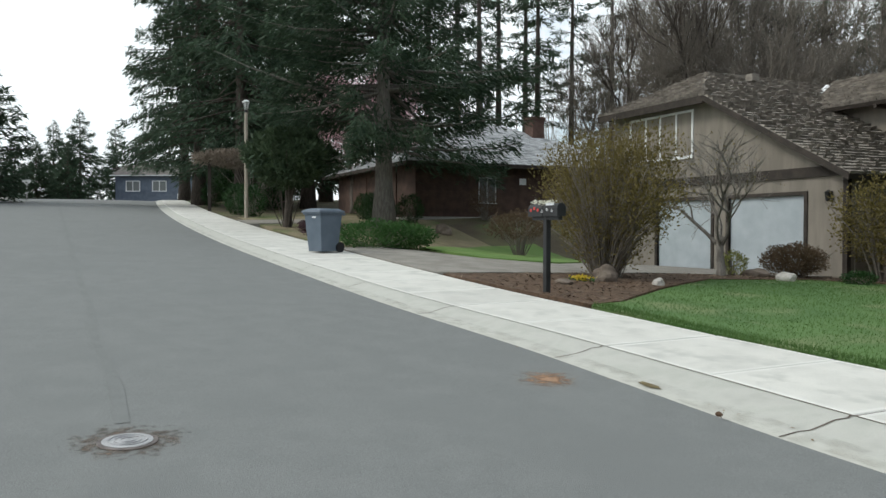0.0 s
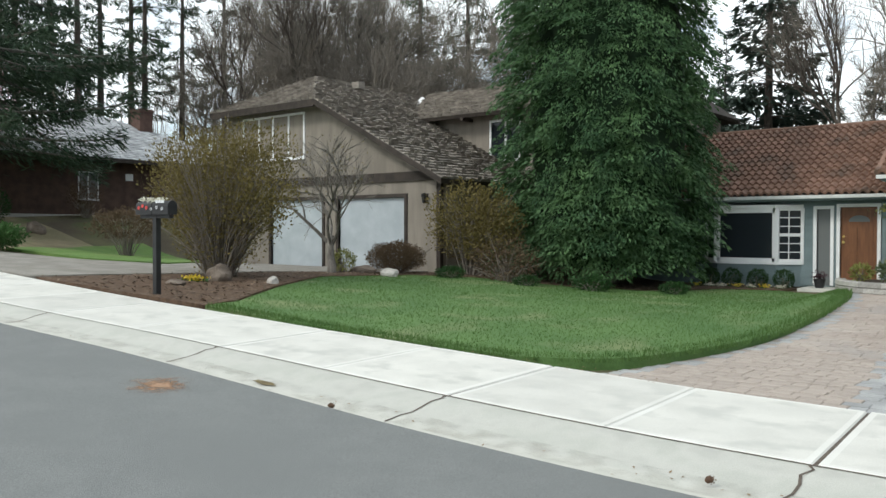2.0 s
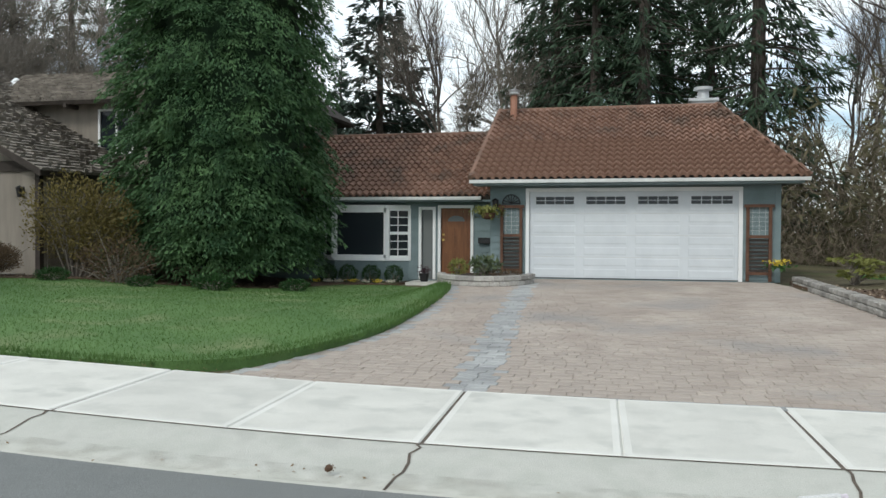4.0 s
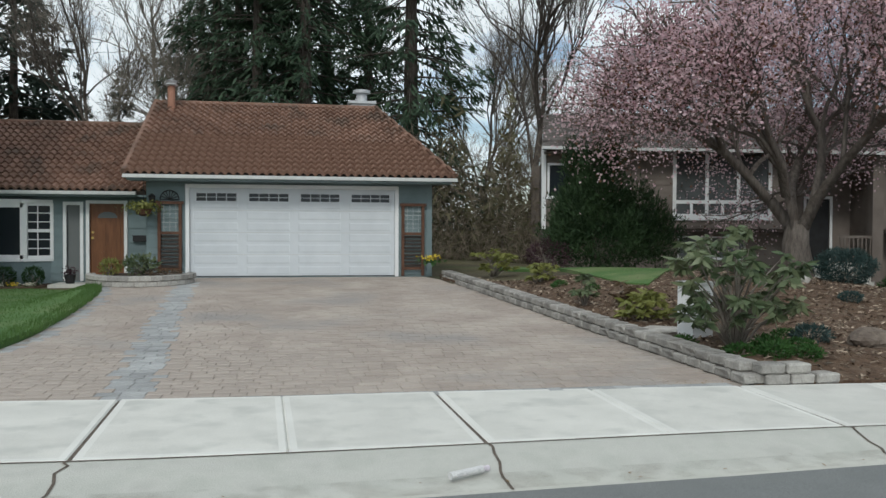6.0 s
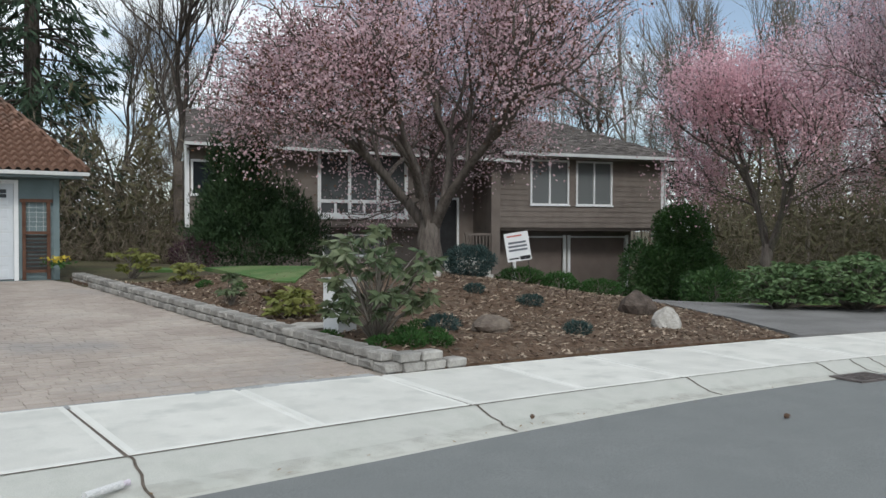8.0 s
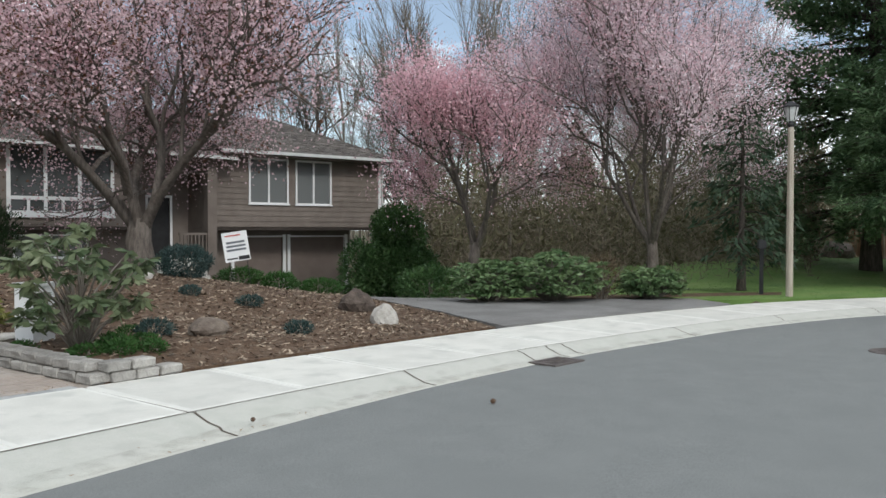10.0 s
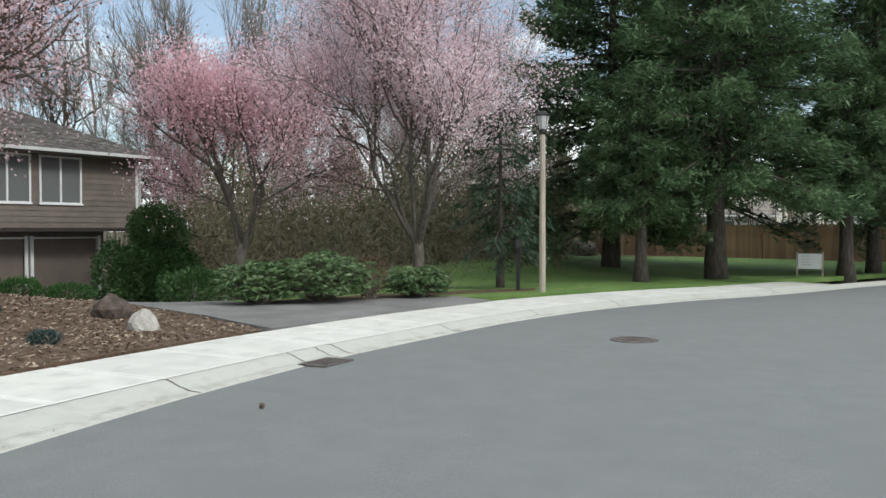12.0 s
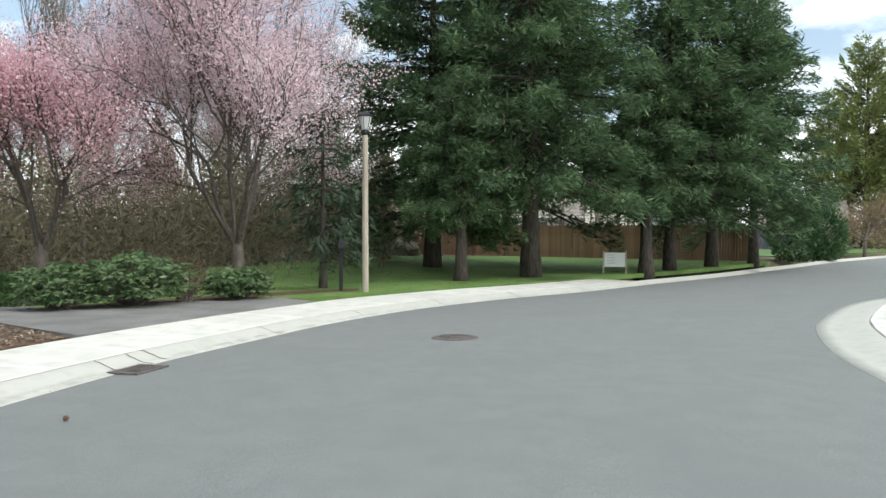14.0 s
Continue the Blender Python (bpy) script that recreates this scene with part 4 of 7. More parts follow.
part("ridge_cap", Build().tube([(-13.2, 25.7, 4.66), (-3.6, 25.7, 4.66)], [.085, .085], 10), TILE, house)
part("gutter", Build().box((-13.2, 21.52, 2.45), (-4.07, 21.61, 2.53)), GUTTER, house, "white painted eaves gutter")
part("soffit", Build().box((-13.1, 21.61, 2.40), (-3.69, 22.1, 2.45)), BLUEGREY, house)
part("vent_slot", Build().box((-3.69, 20.9, 2.3), (-3.672, 21.3, 2.5)), WHITE, house)

# trellises either side of the garage door, wall lamp, mail slot
for x0, x1 in ((2.42, 2.99), (-3.40, -2.85)):
    tr = thing("trellis", "brown wooden trellis with white wire against the wall", "trellis", group="trellises by the garage door")
    yy = GY - .10
    part("post", Build().box((x0, yy, .47), (x0 + .07, yy + .07, 2.24)), RUSTWOOD, tr)
    part("post", Build().box((x1 - .07, yy, .47), (x1, yy + .07, 2.24)), RUSTWOOD, tr)
    for z in (.62, 1.48, 2.20):
        part("crossbar", Build().box((x0 - (.05 if z > 2 else 0), yy - .012, z), (x1 + (.05 if z > 2 else 0), yy, z + .07)), RUSTWOOD, tr)
    for k in range(9):
        part("slat", Build().box((x0 + .07, yy + .045, .70 + k * .088), (x1 - .07, yy + .058, .752 + k * .088)), BROWNTRIM, tr)
    wires = Build()
    for k in range(1, 6):
        wires.box((x0 + .07, yy + .02, 1.55 + k * .105), (x1 - .07, yy + .03, 1.556 + k * .105))
    for k in range(1, 4):
        wires.box((x0 + (x1 - x0) * k / 4, yy + .03, 1.55), (x0 + (x1 - x0) * k / 4 + .006, yy + .038, 2.2))
    part("wire", wires, GUTTER, tr)
fanp = thing("wall_plaque", "fan-shaped wrought plaque above the trellis", "plaque")
b = Build()
for k in range(9):
    a = math.pi * k / 8
    b.tube([(-3.13, GY - .05, 2.31), (-3.13 + .22 * math.cos(a), GY - .05, 2.31 + .22 * math.sin(a))], [.008, .012], 5)
b.tube([(-3.13 + .22 * math.cos(math.pi * k / 12), GY - .05, 2.31 + .22 * math.sin(math.pi * k / 12)) for k in range(13)], [.012] * 13, 5)
part("spokes", b, BLACK, fanp)


def wall_lamp(x, y, z, label):
    w = thing("wall_lamp", label, "wall lamp", (x, y, z))
    part("bracket", Build().box((-.05, -.03, -.10), (.05, 0, .10)).tube([(0, 0, .06), (0, -.10, .12), (0, -.12, .08)], [.012] * 3, 6), BLACK, w)
    part("lantern", Build().tube([(0, -.12, -.16), (0, -.12, -.14), (0, -.12, .04), (0, -.12, .07), (0, -.12, .12)], [.03, .05, .075, .09, .015], 8), BLACK, w)
    return w


wall_lamp(-3.52, GY - .028, 2.32, "small black lantern on the garage wall")
ms = thing("wall_letterbox", "dark letterbox fixed beside the front door", "letterbox", (-4.05, WY - .03, 1.35))
part("body", Build().box((-.18, -.09, -.06), (.16, 0, .08)), BLACK, ms)
part("lid", Build().box((-.19, -.10, .08), (.17, 0, .095)), BLACK, ms)

# tan house with shake roof
hb = thing("house", "tan two-storey house with weathered shake roof", "house")
BY = 17.4
D1, D2 = (-21.15, -18.75, .47, 2.58), (-18.05, -15.42, .47, 2.58)
UW = (-22.5, -19.6, 3.95, 5.25)
holed(hb, -23.4, -14.15, .2, 3.15, BY, .2, [D1, D2], TANWALL)
b = Build()
b.add([(-23.4, BY, 3.15), (-14.15, BY, 3.15), (-14.15, BY, 3.1), (-18.6, BY, 5.45), (-23.4, BY, 5.45)], [(0, 1, 3, 4)])
b.add([(-23.4, BY + .2, 3.15), (-14.15, BY + .2, 3.15), (-18.6, BY + .2, 5.45), (-23.4, BY + .2, 5.45)], [(3, 2, 1, 0)])
part("gable_wall", b, TANWALL, hb)
part("side_wall", Build().box((-14.35, BY + .2, .2), (-14.15, 28, 3.0)).box((-23.4, BY + .2, .2), (-23.2, 28, 5.4)).box((-23.4, 27.8, .2), (-14.2, 28, 5.3)), TANWALL, hb)
k = .62
while k < 2.9:
    part("siding_board", Build().box((-14.15, BY + .25, k), (-14.125, 27.9, k + .17)), TANWALL, hb)
    k += .19
part("belt_board", Build().box((-23.5, BY - .06, 3.02), (-14.2, BY, 3.28)), BROWNTRIM, hb, "dark brown board across the front")
part("corner_board", Build().box((-14.25, BY - .04, .45), (-14.12, BY + .1, 3.05)), BROWNTRIM, hb)
for D_ in (D1, D2):
    b = Build().box((D_[0] - .10, BY - .04, .45), (D_[0], BY + .1, D_[3] + .1)).box((D_[1], BY - .04, .45), (D_[1] + .10, BY + .1, D_[3] + .1)).box((D_[0], BY - .04, D_[3]), (D_[1], BY + .1, D_[3] + .1))
    part("door_casing", b, BROWNTRIM, hb)
    g = part("garage_door", Build().box((D_[0], BY + .06, D_[2]), (D_[1], BY + .11, D_[3])), SHADEDWHITE, hb, "white ribbed garage door in a shaded tone")
    hh = (D_[3] - D_[2]) / 8
    for r_ in range(8):
        part("panel", Build().box((D_[0] + .03, BY + .055, D_[2] + r_ * hh + .010), (D_[1] - .03, BY + .062, D_[2] + (r_ + 1) * hh - .012)), SHADEDWHITE, g)
window(hb, UW[0], UW[1], UW[2], UW[3], BY, cols=(-21.75, -21.05, -20.3), pane_m=PANE, fw=.07)
HL, HR, AP = (-23.75, 16.95, 5.56), (-18.65, 16.95, 5.56), (-21.2, 19.4, 6.88)
RB = (-21.2, 28.3, 6.88)
EV0, EV1 = (-13.75, 16.95, 3.02), (-13.75, 28.3, 3.02)
LB = (-23.75, 28.3, 5.56)
b = Build().slab([HL, HR, AP], .14).slab([EV0, EV1, RB, AP, HR], .14).slab([LB, HL, AP, RB], .14)
part("roof_deck", b, BROWNTRIM, hb)
cover(hb, HL, HR, AP, AP, .21, .17, SHAKE, .055, seed=5)
# the long east slope in two planes of courses: clipped corner first, then up to the ridge
tq = (5.56 - 3.02) / (6.88 - 3.02)
M0 = HR
M1 = tuple(Vector(EV1).lerp(Vector(RB), tq))
cover(hb, EV0, EV1, M1, M0, .21, .17, SHAKE, .055, singles=280, seed=6)
cover(hb, M0, M1, RB, AP, .21, .17, SHAKE, .055, seed=7)
cover(hb, LB, HL, AP, RB, .26, .19, SHAKE, .055, seed=8)
rk = Build()
a_, c_ = Vector(HR), Vector(EV0)
rk.add([tuple(a_ + Vector((0, -.03, .02))), tuple(c_ + Vector((0, -.03, .02))), tuple(c_ + Vector((0, -.03, -.15))), tuple(a_ + Vector((0, -.03, -.15))),
        tuple(a_ + Vector((0, .02, .02))), tuple(c_ + Vector((0, .02, .02))), tuple(c_ + Vector((0, .02, -.15))), tuple(a_ + Vector((0, .02, -.15)))],
       [(3, 2, 1, 0), (4, 5, 6, 7), (0, 1, 5, 4), (2, 3, 7, 6), (1, 2, 6, 5), (3, 0, 4, 7)])
part("rake_board", rk, BROWNTRIM, hb)
part("fascia", Build().box((-23.75, 16.92, 5.36), (-18.65, 16.97, 5.57)), BROWNTRIM, hb)
# upper wing behind
UY = 22.0
UWN = (-15.75, -14.7, 3.95, 5.15)
holed(hb, -19.5, -10.5, 2.6, 5.4, UY, .2, [UWN], TANWALL)
part("side_wall", Build().box((-10.7, UY + .2, .3), (-10.5, 28, 5.4)), TANWALL, hb)
window(hb, UWN[0], UWN[1], UWN[2], UWN[3], UY, cols=(-15.2,), pane_m=PANE, fw=.07)
b = Build().slab([(-20.2, 21.4, 5.42), (-10.0, 21.4, 5.42), (-11.5, 25, 6.95), (-20.9, 25, 6.95)], .12).slab([(-10, 21.4, 5.42), (-10, 28.5, 5.42), (-11.5, 25, 6.95)], .12).slab([(-10, 28.5, 5.42), (-20.2, 28.5, 5.42), (-20.9, 25, 6.95), (-11.5, 25, 6.95)], .12)
part("roof_deck", b, BROWNTRIM, hb)
cover(hb, (-19.6, 21.4, 5.42), (-10, 21.4, 5.42), (-11.5, 25, 6.95), (-20.9, 25, 6.95), .21, .17, SHAKE, .055, seed=9)
part("valley_flashing", Build().slab([(-19.15, 21.35, 5.50), (-18.95, 21.35, 5.46), (-20.5, 24.3, 6.72), (-20.7, 24.3, 6.76)], .03), WHITE, hb, "bright metal valley flashing")
for k in range(5):
    part("rafter_tail", Build().box((-18.2 + k * 1.6, 21.42, 5.22), (-18.1 + k * 1.6, 22.0, 5.34)), BROWNTRIM, hb)
part("roof_vent", Build().box((-20.6, 20.5, 6.55), (-20.3, 20.8, 6.78)), SHAKE, hb)
wall_lamp(-14.62, BY - .002, 2.55, "black lantern beside the white garage door")

# brown house up the street
ha = thing("house", "dark red-brown house with silver shake hip roof", "house")
AX, AY, AZ = -34.0, 14.5, 1.6
part("wall", Build().box((-45, AY, AZ), (AX, AY + .2, 4.8)).box((-45, 26.8, AZ), (AX, 27, 4.8)).box((-45, AY + .2, AZ), (-44.8, 26.8, 4.8)), BROWNWALL, ha)
side_a = new("east_face")
side_a.parent = ha
side_a.matrix_basis = pose(AX, AY, 0, 0, 0, 90)
holed(side_a, 0.2, 12.3, AZ, 4.8, 0, .2, [(3.2, 4.0, 3.0, 4.1)], BROWNWALL)
siding(side_a, 0, 12.4, 2.3, 4.75, 0, [(3.1, 4.1, 2.9, 4.2)], .2, BROWNWALL)
window(side_a, 3.2, 4.0, 3.0, 4.1, 0, cols=(3.6,), pane_m=PANEGREY, fw=.05)
part("vent_box", Build().box((5.3, -.05, 3.85), (5.65, 0, 4.15)), WHITE, side_a)
part("foundation", Build().box((-45.05, AY - .03, 1.5), (AX + .04, AY + .3, 2.32)).box((AX - .3, AY + .3, 1.5), (AX + .04, 27, 2.32)), KERB, ha)
for x0 in (-43.5, -39.4):
    part("garage_panel", Build().box((x0, AY - .05, 2.35), (x0 + 3.2, AY, 4.4)), BROWNWALL, ha, "brown wooden garage door")
o = .7
q1, q2, q3, q4 = (-45 - o, AY - o, 4.72), (AX + o, AY - o, 4.72), (AX + o, 27 + o, 4.72), (-45 - o, 27 + o, 4.72)
p1, p2 = (-39.5, 20.0, 7.35), (-39.5, 21.8, 7.35)
part("roof_deck", Build().slab([q1, q2, p1], .2).slab([q2, q3, p2, p1], .2).slab([q3, q4, p2], .2).slab([q4, q1, p1, p2], .2), BROWNTRIM, ha)
cover(ha, q1, q2, p1, p1, .26, .22, GREYSHAKE, seed=12)
cover(ha, q2, q3, p2, p1, .26, .22, GREYSHAKE, seed=13)
part("gutter", Build().box((q1[0], q1[1] - .08, 4.56), (q2[0], q1[1], 4.72)).box((q2[0], q2[1] - .08, 4.56), (q2[0] + .08, q3[1], 4.72)), BROWNTRIM, ha)
part("chimney", Build().box((-38.4, 22.7, 5.5), (-37.6, 23.4, 7.7)).box((-38.46, 22.64, 7.56), (-37.54, 23.46, 7.66)), BRICKRED, ha, "red brick chimney")

# taupe split-level house
hc = thing("house", "taupe split-level house with dark shingle roof", "house", (7.45, 25.3, 0), -12.9)
LEN = 17.0
SPLIT = 10.0
BW = (4.1, 6.9, 2.08, 4.02)
CW1, CW2 = (11.6, 13.0, 2.55, 4.02), (13.42, 14.78, 2.55, 4.02)
FD = (8.6, 9.35, .64, 2.68)
LW = (4.3, 6.3, .78, 1.40)
GD1, GD2 = (11.4, 13.32, -.78, 1.33), (13.62, 16.0, -.78, 1.33)
SW_ = (.18, .95, 2.70, 3.66)
holed(hc, 0, 7.6, 1.68, 4.25, 0, .2, [BW, SW_], TAUPE)
siding(hc, 0.02, 7.6, 1.70, 4.2, 0, [(BW[0] - .1, BW[1] + .1, BW[2] - .1, 5), (SW_[0] - .08, SW_[1] + .08, SW_[2] - .08, SW_[3] + .08)], .19, TAUPE)
holed(hc, .3, 7.6, -1.2, 1.68, .45, .2, [LW], TAUPE)
part("overhang_floor", Build().box((0, 0, 1.58), (7.6, .7, 1.68)).box((SPLIT, 0, 1.58), (LEN, 1.2, 1.68)), BROWNTRIM, hc)
holed(hc, 7.6, SPLIT, -.5, 4.25, 1.5, .2, [FD], TAUPE)
part("porch_return", Build().box((7.6, .2, -.5), (7.8, 1.5, 4.25)), TAUPE, hc)
part("porch_floor", Build().box((7.6, -.3, -.6), (SPLIT, 1.5, .62)), CONCRETE, hc)
holed(hc, SPLIT, LEN, 1.68, 4.25, 0, .2, [CW1, CW2], TAUPE)
siding(hc, SPLIT, LEN - .05, 1.70, 4.2, 0, [(CW1[0] - .08, CW1[1] + .08, CW1[2] - .08, CW1[3] + .08), (CW2[0] - .08, CW2[1] + .08, CW2[2] - .08, CW2[3] + .08)], .19, TAUPE)
holed(hc, SPLIT, LEN - .75, -1.3, 1.6, .9, .2, [GD1, GD2], TAUPE)
part("side_wall", Build().box((-.0, .2, 1.6), (.2, .9, 4.25)).box((.3, .9, 1.6), (.5, 8, 4.25)).box((.3, .65, -1.5), (.5, 8, 1.6)).box((LEN - .2, .2, 1.6), (LEN, 8, 4.25)).box((LEN - .95, 1.1, -1.5), (LEN - .75, 8, 1.6)).box((0, 7.8, -1.5), (LEN, 8, 4.25)).box((SPLIT, .2, -.6), (SPLIT + .2, 1.5, 4.25)), TAUPE, hc)
for x in (0, LEN):
    part("corner_board", Build().box((x - .05, -.05, 1.66), (x + .07, .06, 4.2)), WHITE, hc, "white corner board")
part("corner_board", Build().box((-.06, -.04, 1.66), (-.02, .3, 4.2)), WHITE, hc)
window(hc, *BW[:2], *BW[2:], 0, cols=(5.04, 6.0), rails=(2.52,), pane_m=PANEMID, fw=.11)
for a_, c_ in ((BW[0], 5.04), (5.04, 6.0), (6.0, BW[1])):
    part("sash_frame", Build().box(((a_ + c_) / 2 - .04, -.03, BW[2]), ((a_ + c_) / 2 + .04, .02, 2.47)).box((a_ + .04, -.028, BW[2]), (c_ - .04, .018, BW[2] + .07)), WHITE, hc)
window(hc, *SW_[:2], *SW_[2:], 0, pane_m=PANE, fw=.07)
for w_ in (CW1, CW2):
    window(hc, *w_[:2], *w_[2:], 0, cols=((w_[0] + w_[1]) / 2,), pane_m=PANEGREY, fw=.07)
window(hc, *LW[:2], *LW[2:], .45, cols=(5.3,), pane_m=PANEGREY, fw=.05)
part("front_door", Build().box((FD[0], 1.56, FD[2]), (FD[1], 1.6, FD[3])), BLACK, hc, "black front door")
part("door_casing", Build().box((FD[0] - .08, 1.46, FD[2]), (FD[0], 1.6, FD[3] + .08)).box((FD[1], 1.46, FD[2]), (FD[1] + .08, 1.6, FD[3] + .08)).box((FD[0], 1.46, FD[3]), (FD[1], 1.6, FD[3] + .08)), WHITE, hc)
part("transom_pane", Build().box((FD[0], 1.47, 2.85), (FD[1], 1.5, 3.1)), PANEGREY, hc)
part("porch_post", Build().box((9.9, -.35, .1), (10.22, -.03, 3.95)), TAUPE, hc)
rail = part("porch_rail", Build().box((8.95, -.3, 1.42), (9.9, -.24, 1.5)), TAUPE, hc)
part("bottom_rail", Build().box((8.95, -.3, .70), (9.9, -.24, .76)), TAUPE, rail)
for k in range(8):
    part("baluster", Build().box((8.98 + k * .125, -.29, .76), (9.02 + k * .125, -.25, 1.42)), TAUPE, rail)
for g_ in (GD1, GD2):
    d_ = part("garage_door", Build().box((g_[0], .98, g_[2]), (g_[1], 1.03, g_[3])), TAUPEDOOR, hc, "plain taupe garage door")
    for r_ in range(4):
        hh = (g_[3] - g_[2]) / 4
        part("panel", Build().box((g_[0] + .04, .968, g_[2] + r_ * hh + .01), (g_[1] - .04, .982, g_[2] + (r_ + 1) * hh - .01)), TAUPEDOOR, d_)
    part("door_casing", Build().box((g_[0] - .11, .84, g_[2]), (g_[0], 1.0, g_[3] + .1)).box((g_[1], .84, g_[2]), (g_[1] + .11, 1.0, g_[3] + .1)).box((g_[0], .84, g_[3]), (g_[1], 1.0, g_[3] + .06)), WHITE, hc)
eL0, eL1, rL0, rL1 = (-.08, -.65, 4.20), (10.75, -.65, 4.00), (.22, 4.0, 5.80), (9.9, 4.0, 5.95)
eR0, eR1, rR0, rR1 = (10.3, -.55, 4.30), (17.65, -.55, 4.26), (9.9, 4.0, 6.02), (14.6, 4.0, 6.02)
b = Build().slab([eL0, eL1, rL1, rL0], .12).slab([eR0, eR1, rR1, rR0], .12).slab([eR1, (17.65, 8.6, 4.26), rR1], .12).slab([(17.65, 8.6, 4.26), (.5, 8.6, 4.2), rL0, rR1], .12)
part("roof_deck", b, BROWNTRIM, hc)
cover(hc, eL0, eL1, rL1, rL0, .17, .22, DARKSHAKE, seed=21)
cover(hc, eR0, eR1, rR1, rR0, .17, .22, DARKSHAKE, seed=22)
cover(hc, eR1, (17.65, 8.6, 4.26), rR1, rR1, .17, .22, DARKSHAKE, seed=23)
part("gable", Build().add([(.12, .1, 4.2), (.5, 7.9, 4.2), (.34, 4, 5.65)], [(0, 2, 1), (0, 1, 2)]), TAUPE, hc)
part("gutter", Build().add([(-.1, -.76, 4.10), (10.8, -.76, 3.90), (10.8, -.66, 3.90), (-.1, -.66, 4.10), (-.1, -.76, 4.19), (10.8, -.76, 3.99), (10.8, -.66, 3.99), (-.1, -.66, 4.19)], [(0, 1, 5, 4), (1, 2, 6, 5), (2, 3, 7, 6), (3, 0, 4, 7), (0, 3, 2, 1), (4, 5, 6, 7)]), GUTTER, hc, "pale eaves gutter")
part("gutter", Build().box((10.3, -.66, 4.17), (17.7, -.56, 4.28)), GUTTER, hc, "pale eaves gutter")
part("soffit", Build().box((0, -.55, 4.0), (10.2, 0, 4.04)).box((10.3, -.55, 4.12), (17.4, 0, 4.16)), TAUPE, hc)
part("roof_vent", Build().box((1.55, 1.2, 4.85), (1.85, 1.5, 5.02)), BLACK, hc)
part("downpipe", Build().tube([(17.15, -.5, 4.15), (17.08, -.1, 3.95), (17.08, -.08, 1.7)], [.04] * 3, 8), GUTTER, hc)
# ---- plants ----
NEEDLE = leafy("dark fir needles", (.030, .056, .036), (.085, .130, .076), .6, .25)
SPRUCE = leafy("blue green spruce needles", (.040, .086, .041), (.19, .28, .14), .6, .35)
CEDAR = leafy("cypress scale leaf", (.032, .080, .038), (.115, .205, .082), .6, .25)
FARGREEN = leafy("hazy far needles", (.035, .055, .045), (.065, .090, .070), .7, .12)
PINK = leafy("pink plum blossom", (.55, .34, .38), (.83, .66, .69), .7, .4)
ROSE = leafy("deep pink blossom", (.60, .35, .39), (.84, .60, .65), .7, .4)
PALEPINK = leafy("pale pink blossom", (.68, .51, .56), (.88, .76, .80), .7, .4)
TANTWIG = leafy("tan twig tips", (.20, .14, .085), (.34, .25, .16), .8, .2)
BUDLEAF = leafy("bronze new leaf", (.10, .045, .03), (.20, .10, .06), .6, .25)
OLIVE = leafy("olive budding leaf", (.095, .078, .028), (.225, .180, .062), .6, .3)
DEEPLEAF = leafy("deep green leathery leaf", (.032, .078, .026), (.090, .165, .055), .42, .2)
YEW = leafy("dark yew needles", (.016, .036, .016), (.052, .088, .036), .6, .12)
BRIGHTRHODO = leafy("glossy rhododendron leaf", (.060, .120, .045), (.20, .27, .13), .38, .2)
RHODO = leafy("rhododendron leaf", (.050, .086, .040), (.190, .215, .12), .42, .2)
LIME = leafy("lime green leaf", (.15, .17, .045), (.28, .28, .09), .5, .3)
HEATH = leafy("low green tuft", (.030, .085, .022), (.07, .15, .04), .6, .25)
BLUEJUN = leafy("blue juniper tuft", (.030, .060, .055), (.065, .10, .095), .6, .15)
RUSSET = leafy("russet twiggy shrub", (.072, .048, .030), (.15, .105, .062), .8, .15)
BOXLEAF = leafy("box leaf", (.012, .040, .010), (.035, .085, .022), .5, .15)
MAROON = leafy("maroon heather", (.045, .025, .032), (.10, .055, .065), .7, .15)
BRUSH = leafy("bare brush twigs", (.125, .10, .073), (.28, .235, .185), .9, .15)


def shoots(name, base, tip, width, m, parent, label="", flat=.0, seed=0):
    """Many small pointed leaves or sprays at once: from base points to tip points."""
    r = np.random.default_rng(seed)
    base, tip = np.asarray(base, float), np.asarray(tip, float)
    d = tip - base
    L = np.linalg.norm(d, axis=1, keepdims=True) + 1e-9
    s = np.cross(d / L, r.normal(size=d.shape) * (1 - flat) + np.array((0, 0, flat * 2.0)))
    s /= np.linalg.norm(s, axis=1, keepdims=True) + 1e-9
    w = np.broadcast_to(np.asarray(width, float).reshape(-1, 1) if np.ndim(width) else width, L.shape)
    mid = base + d * .45
    V = np.stack([base, mid + s * w / 2, tip, mid - s * w / 2], 1).reshape(-1, 3)
    n = len(base)
    me = bpy.data.meshes.new(name)
    me.vertices.add(4 * n)
    me.vertices.foreach_set("co", V.astype(np.float32).ravel())
    me.loops.add(4 * n)
    me.loops.foreach_set("vertex_index", np.arange(4 * n, dtype=np.int32))
    me.polygons.add(n)
    me.polygons.foreach_set("loop_start", np.arange(0, 4 * n, 4, dtype=np.int32))
    me.update(calc_edges=True)
    me.materials.append(m)
    return tagged(part(name, me, None, parent, label), kind="stuff")


